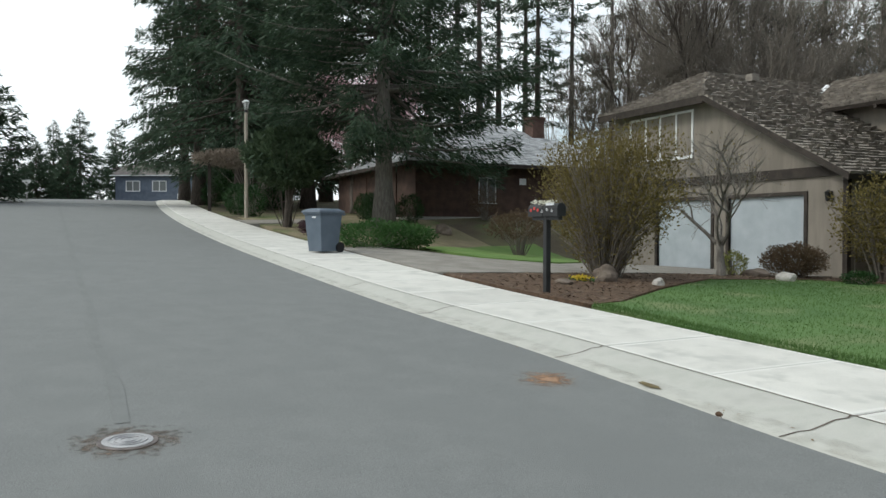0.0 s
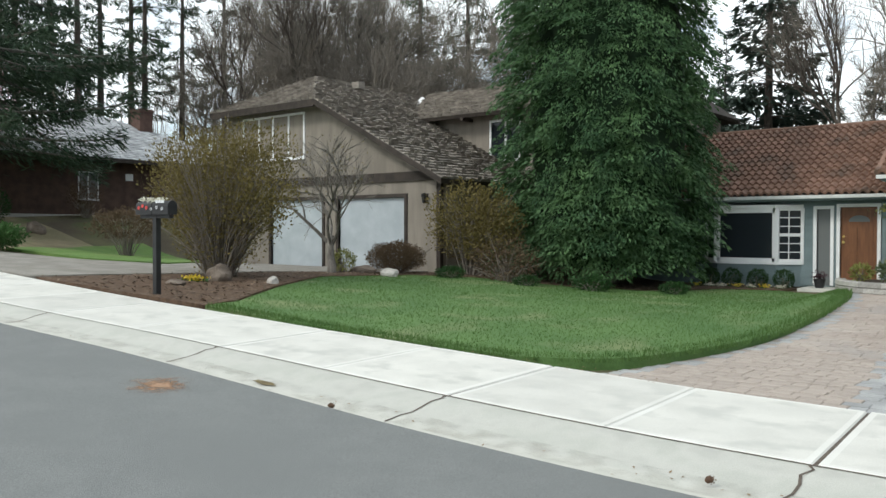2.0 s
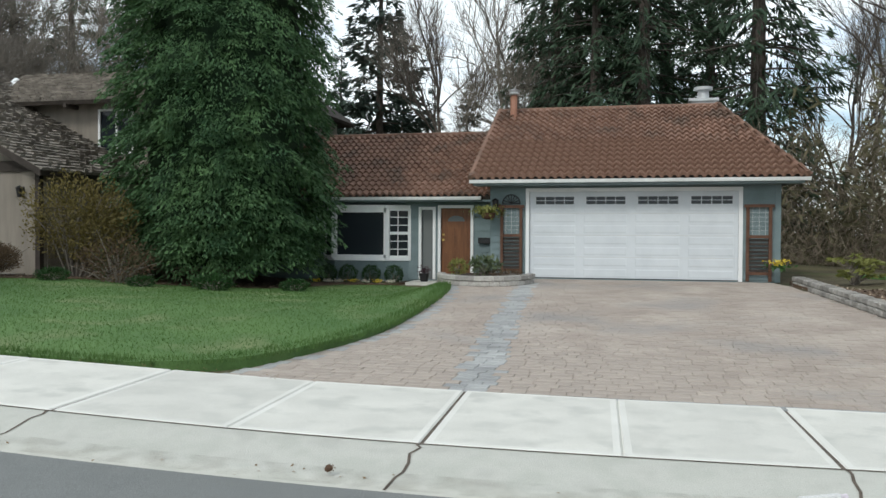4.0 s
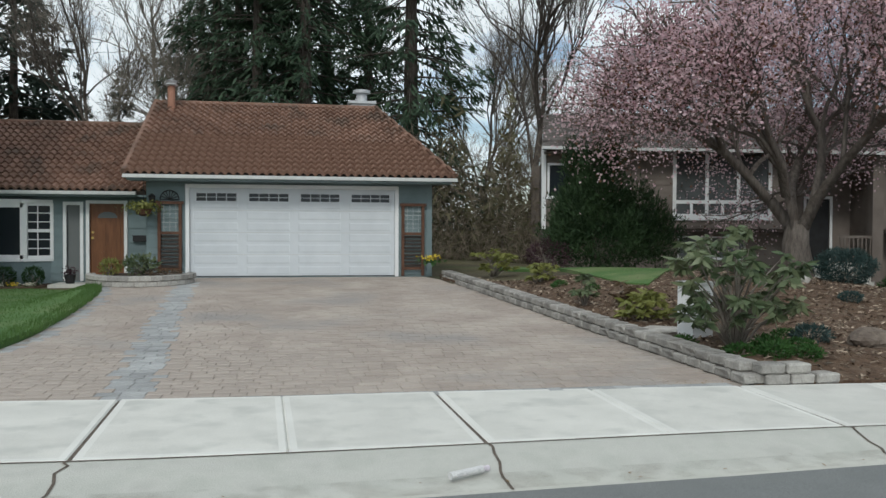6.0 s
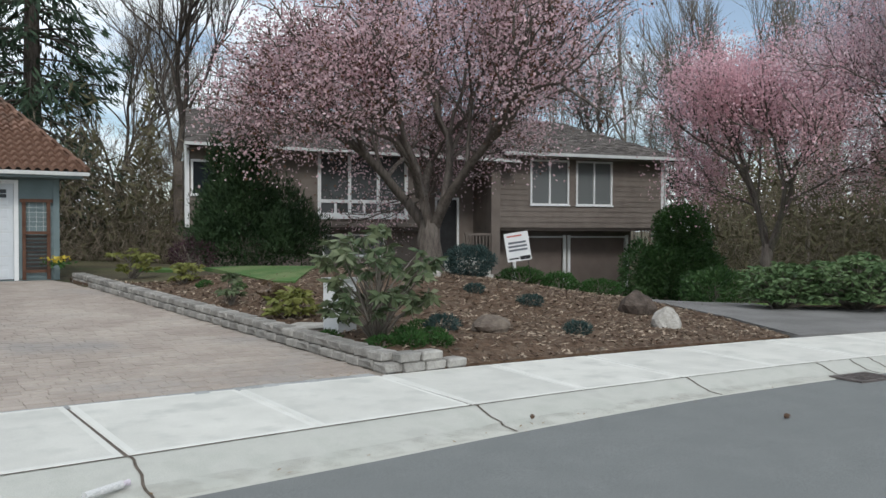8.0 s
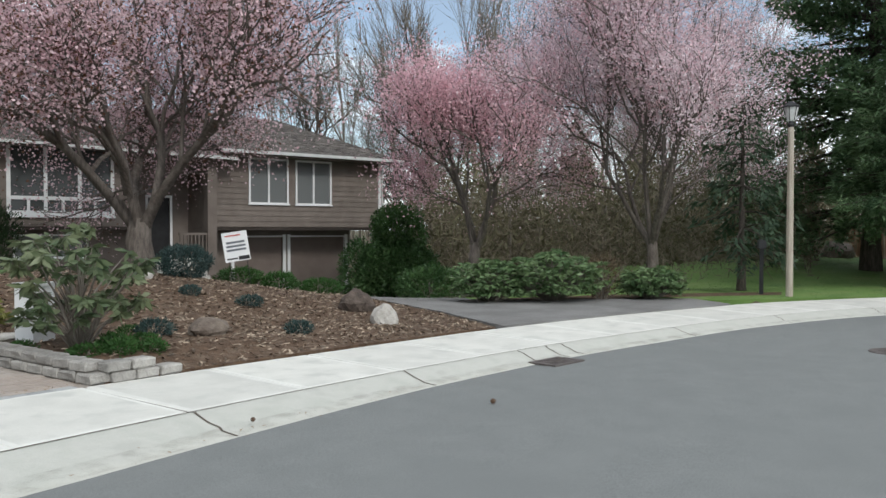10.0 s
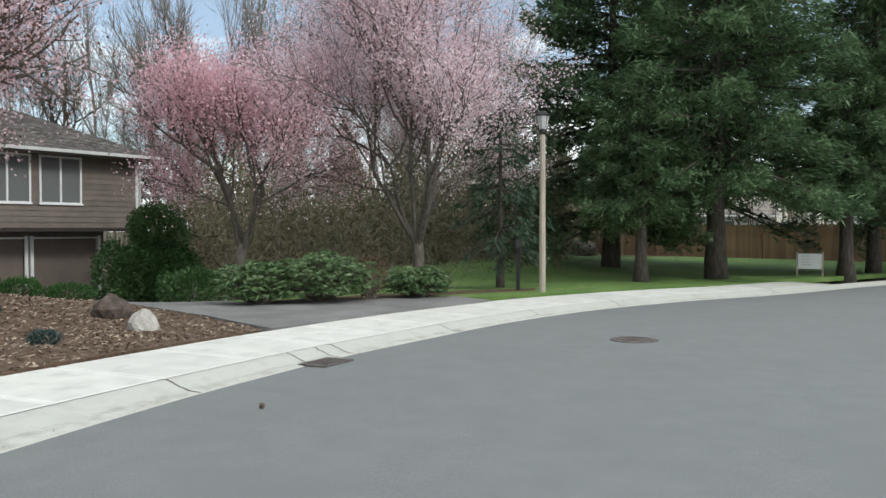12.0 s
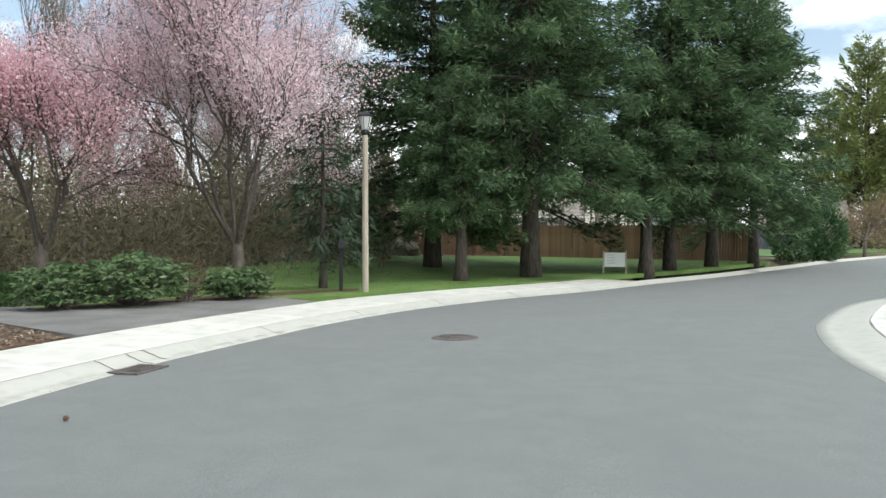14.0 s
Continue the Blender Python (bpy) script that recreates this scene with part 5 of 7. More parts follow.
def sticks(name, p0, p1, r0, r1, m, parent, sides=3, label=""):
    """Many tapered limbs at once."""
    p0, p1 = np.asarray(p0, float), np.asarray(p1, float)
    r0, r1 = np.asarray(r0, float).reshape(-1, 1), np.asarray(r1, float).reshape(-1, 1)
    d = p1 - p0
    d /= np.linalg.norm(d, axis=1, keepdims=True) + 1e-9
    a = np.where(np.abs(d[:, 2:3]) < .9, np.array([[0, 0, 1.0]]), np.array([[1.0, 0, 0]]))
    u = np.cross(d, a)
    u /= np.linalg.norm(u, axis=1, keepdims=True) + 1e-9
    w = np.cross(d, u)
    n = len(p0)
    rings = []
    for p, rr in ((p0, r0), (p1, r1)):
        for k in range(sides):
            ang = 2 * math.pi * k / sides
            rings.append(p + (u * math.cos(ang) + w * math.sin(ang)) * rr)
    V = np.stack(rings, 1).reshape(-1, 3)
    idx = np.array([(k, (k + 1) % sides, sides + (k + 1) % sides, sides + k) for k in range(sides)])
    F = (np.arange(n)[:, None, None] * 2 * sides + idx[None]).reshape(-1)
    nf = n * sides
    me = bpy.data.meshes.new(name)
    me.vertices.add(len(V))
    me.vertices.foreach_set("co", V.astype(np.float32).ravel())
    me.loops.add(4 * nf)
    me.loops.foreach_set("vertex_index", F.astype(np.int32))
    me.polygons.add(nf)
    me.polygons.foreach_set("loop_start", np.arange(0, 4 * nf, 4, dtype=np.int32))
    me.polygons.foreach_set("use_smooth", [True] * nf)
    me.update(calc_edges=True)
    me.materials.append(m)
    return tagged(part(name, me, None, parent, label), kind="stuff")


def conifer(label, h, radius, base, n_whorl, per, sprays, needle, trunk_m=None, tr=.3, droop=.25, hang=.3, size=.4, sharp=.85, seed=1, name="fir_tree", gap=0.0, group="", fine=(.22, .36)):
    """A fir or spruce: trunk, whorls of limbs, each limb set with many short sprays that hang or rise."""
    r = np.random.default_rng(seed)
    t = thing(name, label, "tree", group=group)
    lean = r.normal(0, .12, 2)
    zs = np.linspace(0, h, 9)
    part("trunk", Build().tube([(lean[0] * (z / h) ** 2, lean[1] * (z / h) ** 2, z - .2) for z in zs], [tr * (1.4 if i == 0 else 1) * (1 - .94 * z / h) for i, z in enumerate(zs)], 9), trunk_m or BARK, t, smooth=True)
    P0, P1, R0, R1, SB, ST, SW = [], [], [], [], [], [], []
    for k in range(n_whorl):
        f = (k + r.uniform(0, .8)) / n_whorl
        z = base + (h - base) * f ** .92
        full = radius * max(.04, (1 - f) ** sharp) * (1 if f > .12 else .72 + 2.3 * f)
        for j in range(per):
            if r.random() < gap:
                continue
            a = r.uniform(0, 6.283)
            L = full * r.uniform(.62, 1.12)
            out = np.array((math.cos(a), math.sin(a), 0))
            sd = np.array((-math.sin(a), math.cos(a), 0))
            up0 = .35 * (f - .30) - droop * .2 + r.normal(0, .16)
            pts = []
            for q in np.linspace(0, 1, 5):
                pts.append(np.array((0, 0, z)) + out * L * q + np.array((0, 0, L * (up0 * q - droop * q * q + .16 * q ** 3))))
            rad = .012 + .016 * L
            for q in range(4):
                P0.append(pts[q]); P1.append(pts[q + 1]); R0.append(rad * (1 - q * .22)); R1.append(rad * (.8 - q * .22))
            m_ = max(4, int(sprays * L / radius * r.uniform(.8, 1.2)))
            q = np.sqrt(r.uniform(.02, 1, m_))
            i = np.minimum((q * 4).astype(int), 3)
            pa = np.array(pts)
            bpt = pa[i] + (pa[i + 1] - pa[i]) * (q * 4 - i)[:, None]
            wide = L * .30 * (1.05 - q) + .10
            lat = r.uniform(-1, 1, m_)
            bpt = bpt + sd * (lat * wide)[:, None] + np.array((0, 0, 1)) * (-(np.abs(lat) * wide) * .35 + r.normal(0, .05 + .045 * radius * .5, m_))[:, None]
            dirv = out * r.uniform(.3, 1.0, m_)[:, None] + sd * (np.sign(lat) * r.uniform(.1, .9, m_))[:, None] + np.array((0, 0, 1)) * (r.normal(-hang, .35, m_))[:, None]
            dirv /= np.linalg.norm(dirv, axis=1, keepdims=True)
            ll = size * r.uniform(.5, 1.25, m_) * (.55 + .45 * min(1, L / radius * 2))
            SB.append(bpt - dirv * ll[:, None] * .3); ST.append(bpt + dirv * ll[:, None] * .7); SW.append(ll * r.uniform(*fine, m_))
    sticks("limb", P0, P1, R0, R1, trunk_m or BARK, t, 3)
    shoots("foliage", np.concatenate(SB), np.concatenate(ST), np.concatenate(SW), needle, t, flat=.55, seed=seed)
    return t


def grow(r, start, direction, length, rad, level, levels, P0, P1, R0, R1, ends, spread=.55, lift=.18, kids=(2, 4), shrink=.68, wander=.18, segs=3, low=2):
    """A limb that wanders, tapers and forks."""
    p = np.array(start, float)
    d = np.array(direction, float)
    d /= np.linalg.norm(d)
    step = length / segs
    for s_ in range(segs):
        d = d + r.normal(0, wander, 3) + np.array((0, 0, lift * .4))
        d /= np.linalg.norm(d)
        q = p + d * step
        ra, rb = rad * (1 - .30 * s_ / segs), rad * (1 - .30 * (s_ + 1) / segs)
        P0.append(p); P1.append(q); R0.append(ra); R1.append(rb)
        if level >= levels - low and (level >= levels - 1 or r.random() < (.6 if level == levels - 2 else .3)):
            ends.append((p + (q - p) * r.random(), d))
        if level < levels and s_ > 0:
            for _ in range(r.integers(1, 3) if level < levels - 1 else 1):
                sd = r.normal(size=3)
                sd -= d * sd.dot(d)
                sd /= np.linalg.norm(sd)
                nd = d * math.cos(spread) + sd * math.sin(spread) * r.uniform(.7, 1.3)
                grow(r, q, nd, length * shrink * r.uniform(.75, 1.1), rb * .58, level + 1, levels, P0, P1, R0, R1, ends, spread, lift, kids, shrink, wander, segs, low)
        p = q
    if level < levels:
        for _ in range(2):
            nd = d + r.normal(0, .32, 3)
            grow(r, p, nd, length * shrink * r.uniform(.8, 1.1), rad * .62, level + 1, levels, P0, P1, R0, R1, ends, spread, lift, kids, shrink, wander, segs, low)
    else:
        ends.append((p, d))


def broadleaf(label, stems, length, rad, levels, leaves, leaf_m, leaf_len, leaf_w, bark=None, spread=.55, lift=.2, shrink=.68, wander=.16, seed=1, name="tree", out=.35, scatter=.15, group="", cat="tree", fork=0.0, second=None, low=2):
    """A leafing, flowering or bare tree on one or several stems."""
    r = np.random.default_rng(seed)
    t = thing(name, label, cat, group=group)
    P0, P1, R0, R1, ends = [], [], [], [], []
    if fork:
        part("trunk", Build().tube([(0, 0, -.25), (.02, 0, fork * .3), (-.02, .03, fork * .7), (0, 0, fork + .15)], [rad * 2.6, rad * 2.0, rad * 1.8, rad * 1.5], 10), bark or BARK, t, smooth=True)
    for k in range(stems):
        a = 6.283 * (k + r.uniform(-.25, .25)) / stems
        d = (math.cos(a) * out, math.sin(a) * out, 1)
        s0 = (math.cos(a) * rad * .6, math.sin(a) * rad * .6, fork)
        grow(r, s0, d, length * r.uniform(.85, 1.15), rad, 0, levels, P0, P1, R0, R1, ends, spread, lift, shrink=shrink, wander=wander, low=low)
    sticks("limb" if fork else "trunk", P0, P1, R0, R1, bark or BARK, t, 3)
    if not leaves:
        E = np.array([e[0] for e in ends])
        D = np.array([e[1] for e in ends])
        n = int(len(E) * 1.3)
        i = r.integers(0, len(E), n)
        dv = D[i] + r.normal(0, .55, (n, 3)) + np.array((0, 0, .25))
        dv /= np.linalg.norm(dv, axis=1, keepdims=True)
        ll = length * .16 * r.uniform(.5, 1.5, n)
        shoots("twig", E[i], E[i] + dv * ll[:, None], .014, TWIG, t, seed=seed)
    if leaves:
        E = np.array([e[0] for e in ends])
        D = np.array([e[1] for e in ends])
        for m_, share, sd in ((leaf_m, 1.0, seed), *(((second, .22, seed + 50),) if second else ())):
            n = int(leaves * share)
            i = r.integers(0, len(E), n)
            bpt = E[i] + r.normal(0, scatter, (n, 3))
            dv = D[i] * .4 + r.normal(0, 1, (n, 3))
            dv /= np.linalg.norm(dv, axis=1, keepdims=True)
            ll = leaf_len * r.uniform(.6, 1.4, n)
            shoots("blossom" if leaf_m in (PINK, ROSE, PALEPINK) and m_ is leaf_m else "foliage", bpt, bpt + dv * ll[:, None], ll * leaf_w, m_, t, seed=sd)
    return t


def shrub(label, lumps, leaves, leaf_m, leaf_len, leaf_w, seed=1, name="shrub", stems=14, bark=None, up=.5, shell=.55, group="", cat="shrub"):
    """A shrub: stems from one root and leaves over uneven lumps (x, y, z, rx, ry, rz)."""
    r = np.random.default_rng(seed)
    t = thing(name, label, cat, group=group)
    lumps = np.array(lumps, float)
    vol = lumps[:, 3] * lumps[:, 4] + lumps[:, 5] * lumps[:, 3]
    i = r.choice(len(lumps), leaves, p=vol / vol.sum())
    n = r.normal(size=(leaves, 3))
    n /= np.linalg.norm(n, axis=1, keepdims=True)
    k = shell + (1 - shell) * r.random(leaves) ** .5
    wob = 1 + .16 * np.sin(n[:, 0] * 5 + seed) * np.cos(n[:, 1] * 6 + n[:, 2] * 4)
    p = lumps[i, :3] + n * lumps[i, 3:] * (k * wob)[:, None]
    keep = p[:, 2] > .02
    p, n = p[keep], n[keep]
    d = n * .8 + r.normal(0, .6, p.shape) + np.array((0, 0, up))
    d /= np.linalg.norm(d, axis=1, keepdims=True)
    ll = leaf_len * r.uniform(.6, 1.35, len(p))
    P0, P1 = [], []
    for _ in range(stems):
        j = r.integers(0, len(lumps))
        e = lumps[j, :3] + r.normal(0, .45, 3) * lumps[j, 3:]
        m_ = e * np.array((.45, .45, .55)) + r.normal(0, .03, 3)
        P0 += [np.array((e[0] * .12, e[1] * .12, -.05)), m_]
        P1 += [m_, e]
    k = len(P0) // 2
    sticks("stem", P0, P1, [.02, .014] * k, [.014, .005] * k, bark or TWIG, t, 4)
    shoots("foliage", p, p + d * ll[:, None], ll * leaf_w, leaf_m, t, seed=seed)
    return t


def plant(src, x, y, turn=0.0, size=1.0, dz=0.0, label=""):
    """Stand a copy of a plant on the ground."""
    m = pose(x, y, lot(x, y) + dz, 0, 0, turn)
    ob = copy_thing(src, m)
    ob.scale = (size, size, size)
    if label:
        ob["label"] = label
    return ob


def settle(src, x, y, turn=0.0, size=1.0, dz=0.0):
    src.matrix_basis = pose(x, y, lot(x, y) + dz, 0, 0, turn)
    src.scale = (size, size, size)
    return src


# tall cypress between the houses: overlapping upright sprays over a dense cone painted in shade colour
r = np.random.default_rng(31)
cyp = thing("cypress_tree", "broad dense dark green cypress behind the lawn", "tree")
part("trunk", Build().tube([(0, 0, -.2), (0, 0, 2), (0, 0, 10.5)], [.34, .28, .05], 10), BARK, cyp)
n, per = 1900, 105
f = r.uniform(0, 1, n) ** 1.1
zz = .7 + 11.0 * f
ang = r.uniform(0, 6.283, n)
env = 2.12 * np.minimum(1, .80 + zz * .08) * np.where(zz > 5, 1 - (np.maximum(zz - 5, 0) / 9.2) ** 1.5, 1)
lump = 1 + .09 * np.sin(ang * 5 + zz * 1.3) * np.cos(zz * 1.9 + ang * 2) + r.normal(0, .06, n)
rad = env * lump
outv = np.stack([np.cos(ang), np.sin(ang), 0 * ang], 1)
acr = np.stack([-np.sin(ang), np.cos(ang), 0 * ang], 1)
C = outv * (rad - .12)[:, None] + np.array((0, 0, 1)) * zz[:, None]
fall = outv * r.uniform(.6, 1.0, n)[:, None] + np.array((0, 0, 1)) * r.uniform(-.75, -.15, n)[:, None] + acr * r.normal(0, .35, n)[:, None]
fall /= np.linalg.norm(fall, axis=1, keepdims=True)
reach = r.uniform(.45, .95, n)
i = np.repeat(np.arange(n), per)
q = r.uniform(0, 1, n * per) ** .8
lat = r.uniform(-1, 1, n * per) * (.35 + .65 * np.sin(q * 2.6))
P = C[i] + fall[i] * (q * reach[i])[:, None] + acr[i] * (lat * reach[i] * .55)[:, None] + np.array((0, 0, 1)) * (-.16 * lat ** 2 - .14 * q ** 2 + r.normal(0, .015, n * per))[:, None]
D = fall[i] * .8 + acr[i] * (lat * .8)[:, None] + np.array((0, 0, 1)) * (-.25) + r.normal(0, .22, P.shape)
D /= np.linalg.norm(D, axis=1, keepdims=True)
ll = r.uniform(.065, .145, n * per)
shoots("foliage", P - D * ll[:, None] * .4, P + D * ll[:, None] * .6, ll * .34, CEDAR, cyp, flat=.6, seed=31)
# closed shell whose near-black green stands for the shade between the sprays
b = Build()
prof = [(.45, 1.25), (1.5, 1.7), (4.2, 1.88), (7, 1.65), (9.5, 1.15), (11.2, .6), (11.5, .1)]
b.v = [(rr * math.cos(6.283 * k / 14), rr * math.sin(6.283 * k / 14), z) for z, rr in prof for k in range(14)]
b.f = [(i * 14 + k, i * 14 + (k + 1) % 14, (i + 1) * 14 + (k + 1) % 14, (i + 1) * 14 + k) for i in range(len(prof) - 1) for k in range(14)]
part("inner_growth", b, mat("inner shade as dark green", (.012, .028, .013), (.024, .050, .022), 3, .95, .5, 20, .4), cyp, smooth=True)
settle(cyp, -10.35, 19.6, 0, 1.07)

# street-side fir with a bare trunk and level boughs
cedar = conifer("broad fir with a bare trunk and long level boughs", 15, 7.0, 3.1, 28, 7, 800, NEEDLE, GREYBARK, .40, .10, .28, .36, .62, fine=(.13, .2), seed=41, name="fir_tree", gap=.08)
settle(cedar, -30.6, 11.7, 20)

# big spruces by the bend
sp1 = conifer("tall blue green spruce with low sweeping boughs", 14.5, 4.7, 1.5, 40, 7, 560, SPRUCE, BARK, .26, .22, .06, .30, .66, fine=(.17, .27), seed=51, name="spruce_tree", group="spruces by the bend")
sp2 = conifer("tall blue green spruce with low sweeping boughs", 16, 5.0, 2.9, 38, 7, 560, SPRUCE, BARK, .29, .24, .06, .30, .66, fine=(.17, .27), seed=52, name="spruce_tree", group="spruces by the bend")
settle(sp1, 31.0, 5.6, 20, 1.1)
sp3 = conifer("young blue green spruce at the lawn's edge", 6.6, 2.5, 2.0, 22, 8, 340, SPRUCE, BARK, .21, .22, .1, .21, .75, seed=53, name="spruce_tree", fine=(.15, .24), group="spruces by the bend")
settle(sp3, 25.4, 3.7)
settle(sp2, 27.9, 1.7, 40)
sp4 = conifer("tall blue green spruce behind the others", 15, 4.8, 2.6, 40, 7, 250, SPRUCE, BARK, .23, .22, .06, .38, .66, fine=(.18, .28), seed=54, name="spruce_tree", group="spruces by the bend")
settle(sp4, 34.0, -3.4, 200, .98)
plant(sp4, 36.5, 2.4, 100, 1.06)
plant(sp4, 37.5, -5.5, 70, 1.05)
plant(sp4, 41.5, -8.0, 250, .95)
plant(sp3, 31.5, -2.3, 15, 1.25)

# forest firs: tall, dark, some thin and open
fir1 = conifer("tall dark dense forest fir", 24, 4.2, 1.4, 42, 6, 72, NEEDLE, BARK, .42, .30, .55, .55, .75, fine=(.15, .24), seed=61, name="forest_fir", group="dark firs behind the houses")
fir2 = conifer("tall thin open forest fir", 26, 2.6, 6, 28, 5, 60, NEEDLE, BARK, .30, .22, .35, .55, .55, fine=(.14, .22), seed=62, name="forest_fir", gap=.22, group="thin firs behind the houses")
fir3 = conifer("hazy distant fir on the skyline", 17, 3.4, 1.0, 30, 6, 90, FARGREEN, BARK, .28, .2, .2, .60, .9, seed=63, name="forest_fir", gap=.12, group="far firs")


def ray_at(bearing, dist):
    a = radians(bearing)
    return -math.sin(a) * dist, math.cos(a) * dist


def stand(src, rows):
    for k, (bearing, dist, size) in enumerate(rows):
        x, y = ray_at(bearing, dist)
        if k == 0:
            settle(src, x, y, 37 * k, size)
        else:
            plant(src, x, y, 67 * k, size)


stand(fir1, [(76.6, 62, 1.0), (80.2, 72, 1.1), (97.2, 60, 1.0), (3.0, 38, .9), (-.2, 37, .95), (5.6, 40, .85), (-7.3, 37, 1.05), (74.2, 52, .95), (73, 66, 1.1), (68.5, 62, .9), (66, 66, 1.0),
             (4.2, 44, .95), (1.2, 42, 1.0), (-1.5, 46, 1.1), (-4.4, 43, .92), (6.5, 50, .9), (-25, 52, .75), (-28.5, 55, .8), (-32.5, 60, .8), (48.5, 62, .7), (40.5, 62, .95), (37.2, 66, 1.0), (34, 64, .95), (44, 68, 1.0)])
stand(fir2, [(62.5, 58, 1.0), (61.2, 66, 1.05), (58.6, 70, 1.1), (56.3, 72, 1.05), (53.6, 74, 1.1), (64, 64, 1.1), (46, 82, 1.0), (59.4, 78, 1.2)])
stand(fir3, [(17.7, 52, 1.3), (11.6, 60, .72), (8.8, 62, .78), (16, 58, .8), (20.4, 60, .85), (14, 60, .7), (22.5, 62, .8), (-49.3, 66, .7), (-45, 70, .7)])

fir4 = conifer("dense dark far conifer on the skyline", 13, 5.0, .1, 28, 7, 120, NEEDLE, BARK, .25, .18, .15, .6, .8, fine=(.2, .32), seed=64, name="far_conifer", group="far conifers")
stand(fir4, [(88.5, 118, .98), (90.0, 128, .95), (89.2, 112, .62), (91.0, 116, .66), (92.2, 112, .62), (93.3, 105, .55), (86.4, 150, 1.15), (85.2, 150, 1.0), (84.4, 165, .95), (94.6, 62, .95)])
wide_fir = conifer("broad dense dark fir with hanging boughs by the crest", 22, 6.4, 3.2, 32, 6, 240, NEEDLE, BARK, .45, .30, .45, .5, .6, fine=(.15, .24), seed=65, name="wide_fir", group="broad firs by the crest")
stand(wide_fir, [(81.3, 60, 1.0), (78.6, 52, .95), (82.2, 80, 1.05), (76.0, 56, .9)])
GOLDLEAF = leafy("light green cypress leaf", (.15, .19, .065), (.33, .37, .14), .6, .25)
light_cyp = conifer("tall light green cypress beyond the bend", 15, 3.6, .2, 40, 7, 120, GOLDLEAF, BARK, .3, -.35, -.3, .5, .5, fine=(.2, .3), seed=66, name="light_cypress", group="light cypresses beyond the bend")
stand(light_cyp, [(-107.4, 84, 1.25), (-109.6, 92, 1.4), (-105.3, 98, 1.1), (-111.5, 84, 1.1)])

# bare trees
PALEBARK = mat("pale alder bark", (.17, .15, .125), (.28, .25, .21), 6, .95, .8, 25, .4, streak=(3, 3, .6))
alder1 = broadleaf("tall bare grey alder in the wood", 1, 4.6, .16, 4, 0, None, 0, 0, BARK, .5, .35, .66, .12, seed=71, name="bare_tree", out=.05, group="bare woodland trees")
alder2 = broadleaf("bare spreading maple in the wood", 2, 4.2, .12, 4, 0, None, 0, 0, PALEBARK, .62, .22, .68, .2, seed=72, name="bare_tree", out=.3, group="bare woodland trees")
alder3 = broadleaf("slender bare alder in the wood", 1, 6.0, .10, 3, 0, None, 0, 0, PALEBARK, .34, .5, .60, .08, seed=73, name="bare_tree", out=.05, group="bare woodland trees")
stand(alder1, [(-15.2, 38, 1.35), (-12.2, 48, 1.2), (-44, 56, 1.3), (-52, 52, 1.25), (13.0, 48, 1.2), (-58, 52, 1.3), (49, 52, 1.35), (45.5, 56, 1.3), (52.5, 60, 1.3)])
stand(alder2, [(10, 44, 1.25), (47.3, 58, 1.3), (43.5, 56, 1.3), (39.8, 60, 1.3), (-49, 54, 1.2), (-66, 52, 1.2), (51, 62, 1.3), (-17.6, 42, 1.0), (37.5, 52, 1.25), (41.8, 50, 1.2), (45.4, 53, 1.3), (49.6, 55, 1.25), (35.2, 58, 1.3), (32.8, 55, 1.2), (53.5, 66, 1.3)])
stand(alder3, [(-46.2, 48, 1.2), (-51, 44, 1.2), (-54.5, 42, 1.15), (-61, 42, 1.2), (-63.5, 44, 1.25), (-41.5, 52, 1.2), (-37, 50, 1.15), (-39.5, 56, 1.25), (-69, 46, 1.1), (-13.6, 40, 1.0), (-57, 38, 1.1), (46.5, 60, 1.3), (41.6, 62, 1.3), (50, 66, 1.3), (-72, 46, 1.1), (-66, 40, 1.2)])

# flowering plums
PLUMBARK = mat("grey brown plum bark", (.10, .083, .072), (.18, .155, .135), 6, .95, .9, 25, .5, streak=(3, 3, .6))
plum_c = broadleaf("spreading pink flowering plum beside the taupe house", 5, 2.1, .125, 4, 66000, PINK, .052, .75, PLUMBARK, .66, .10, .74, .17, seed=81, name="plum_tree", out=.70, scatter=.26, fork=.9, second=BUDLEAF)
settle(plum_c, 10.55, 16.5, 0, 1.24)
plum_1 = broadleaf("deep pink flowering plum at the drive", 4, 1.8, .075, 4, 44000, ROSE, .056, .75, PLUMBARK, .48, .28, .72, .14, seed=82, name="plum_tree", out=.55, scatter=.30, fork=1.2, low=3)
settle(plum_1, 19.7, 13.9, 0, 1.22)
plum_2 = broadleaf("pale pink flowering plum near the street lamp", 6, 2.2, .072, 4, 84000, PALEPINK, .050, .75, PLUMBARK, .52, .22, .74, .15, seed=83, name="plum_tree", out=.72, scatter=.24, fork=1.1, second=ROSE, low=3)
settle(plum_2, 21.4, 9.25, 215, 1.2)
plum_3 = plant(plum_1, -42.5, 14.5, 80, 1.25, label="pink flowering plum behind the fir")

# far woods: undergrowth, thin stems and twigs closing the view behind the houses
r = np.random.default_rng(91)
n = 3000
bear = np.radians(r.uniform(-112, 66, n))
dist = r.uniform(52, 95, n)
wx, wy = -np.sin(bear) * dist, np.cos(bear) * dist
keep = (np.array([side(N_NP, x, y) for x, y in zip(wx, wy)]) > 12)
wx, wy = wx[keep], wy[keep]
wz = np.array([lot(x, y) for x, y in zip(wx, wy)])
n = len(wx)
hh = r.uniform(2, 9, n)
base = np.stack([wx, wy, wz - .3], 1)
top = base + np.stack([r.normal(0, .5, n), r.normal(0, .5, n), hh], 1)
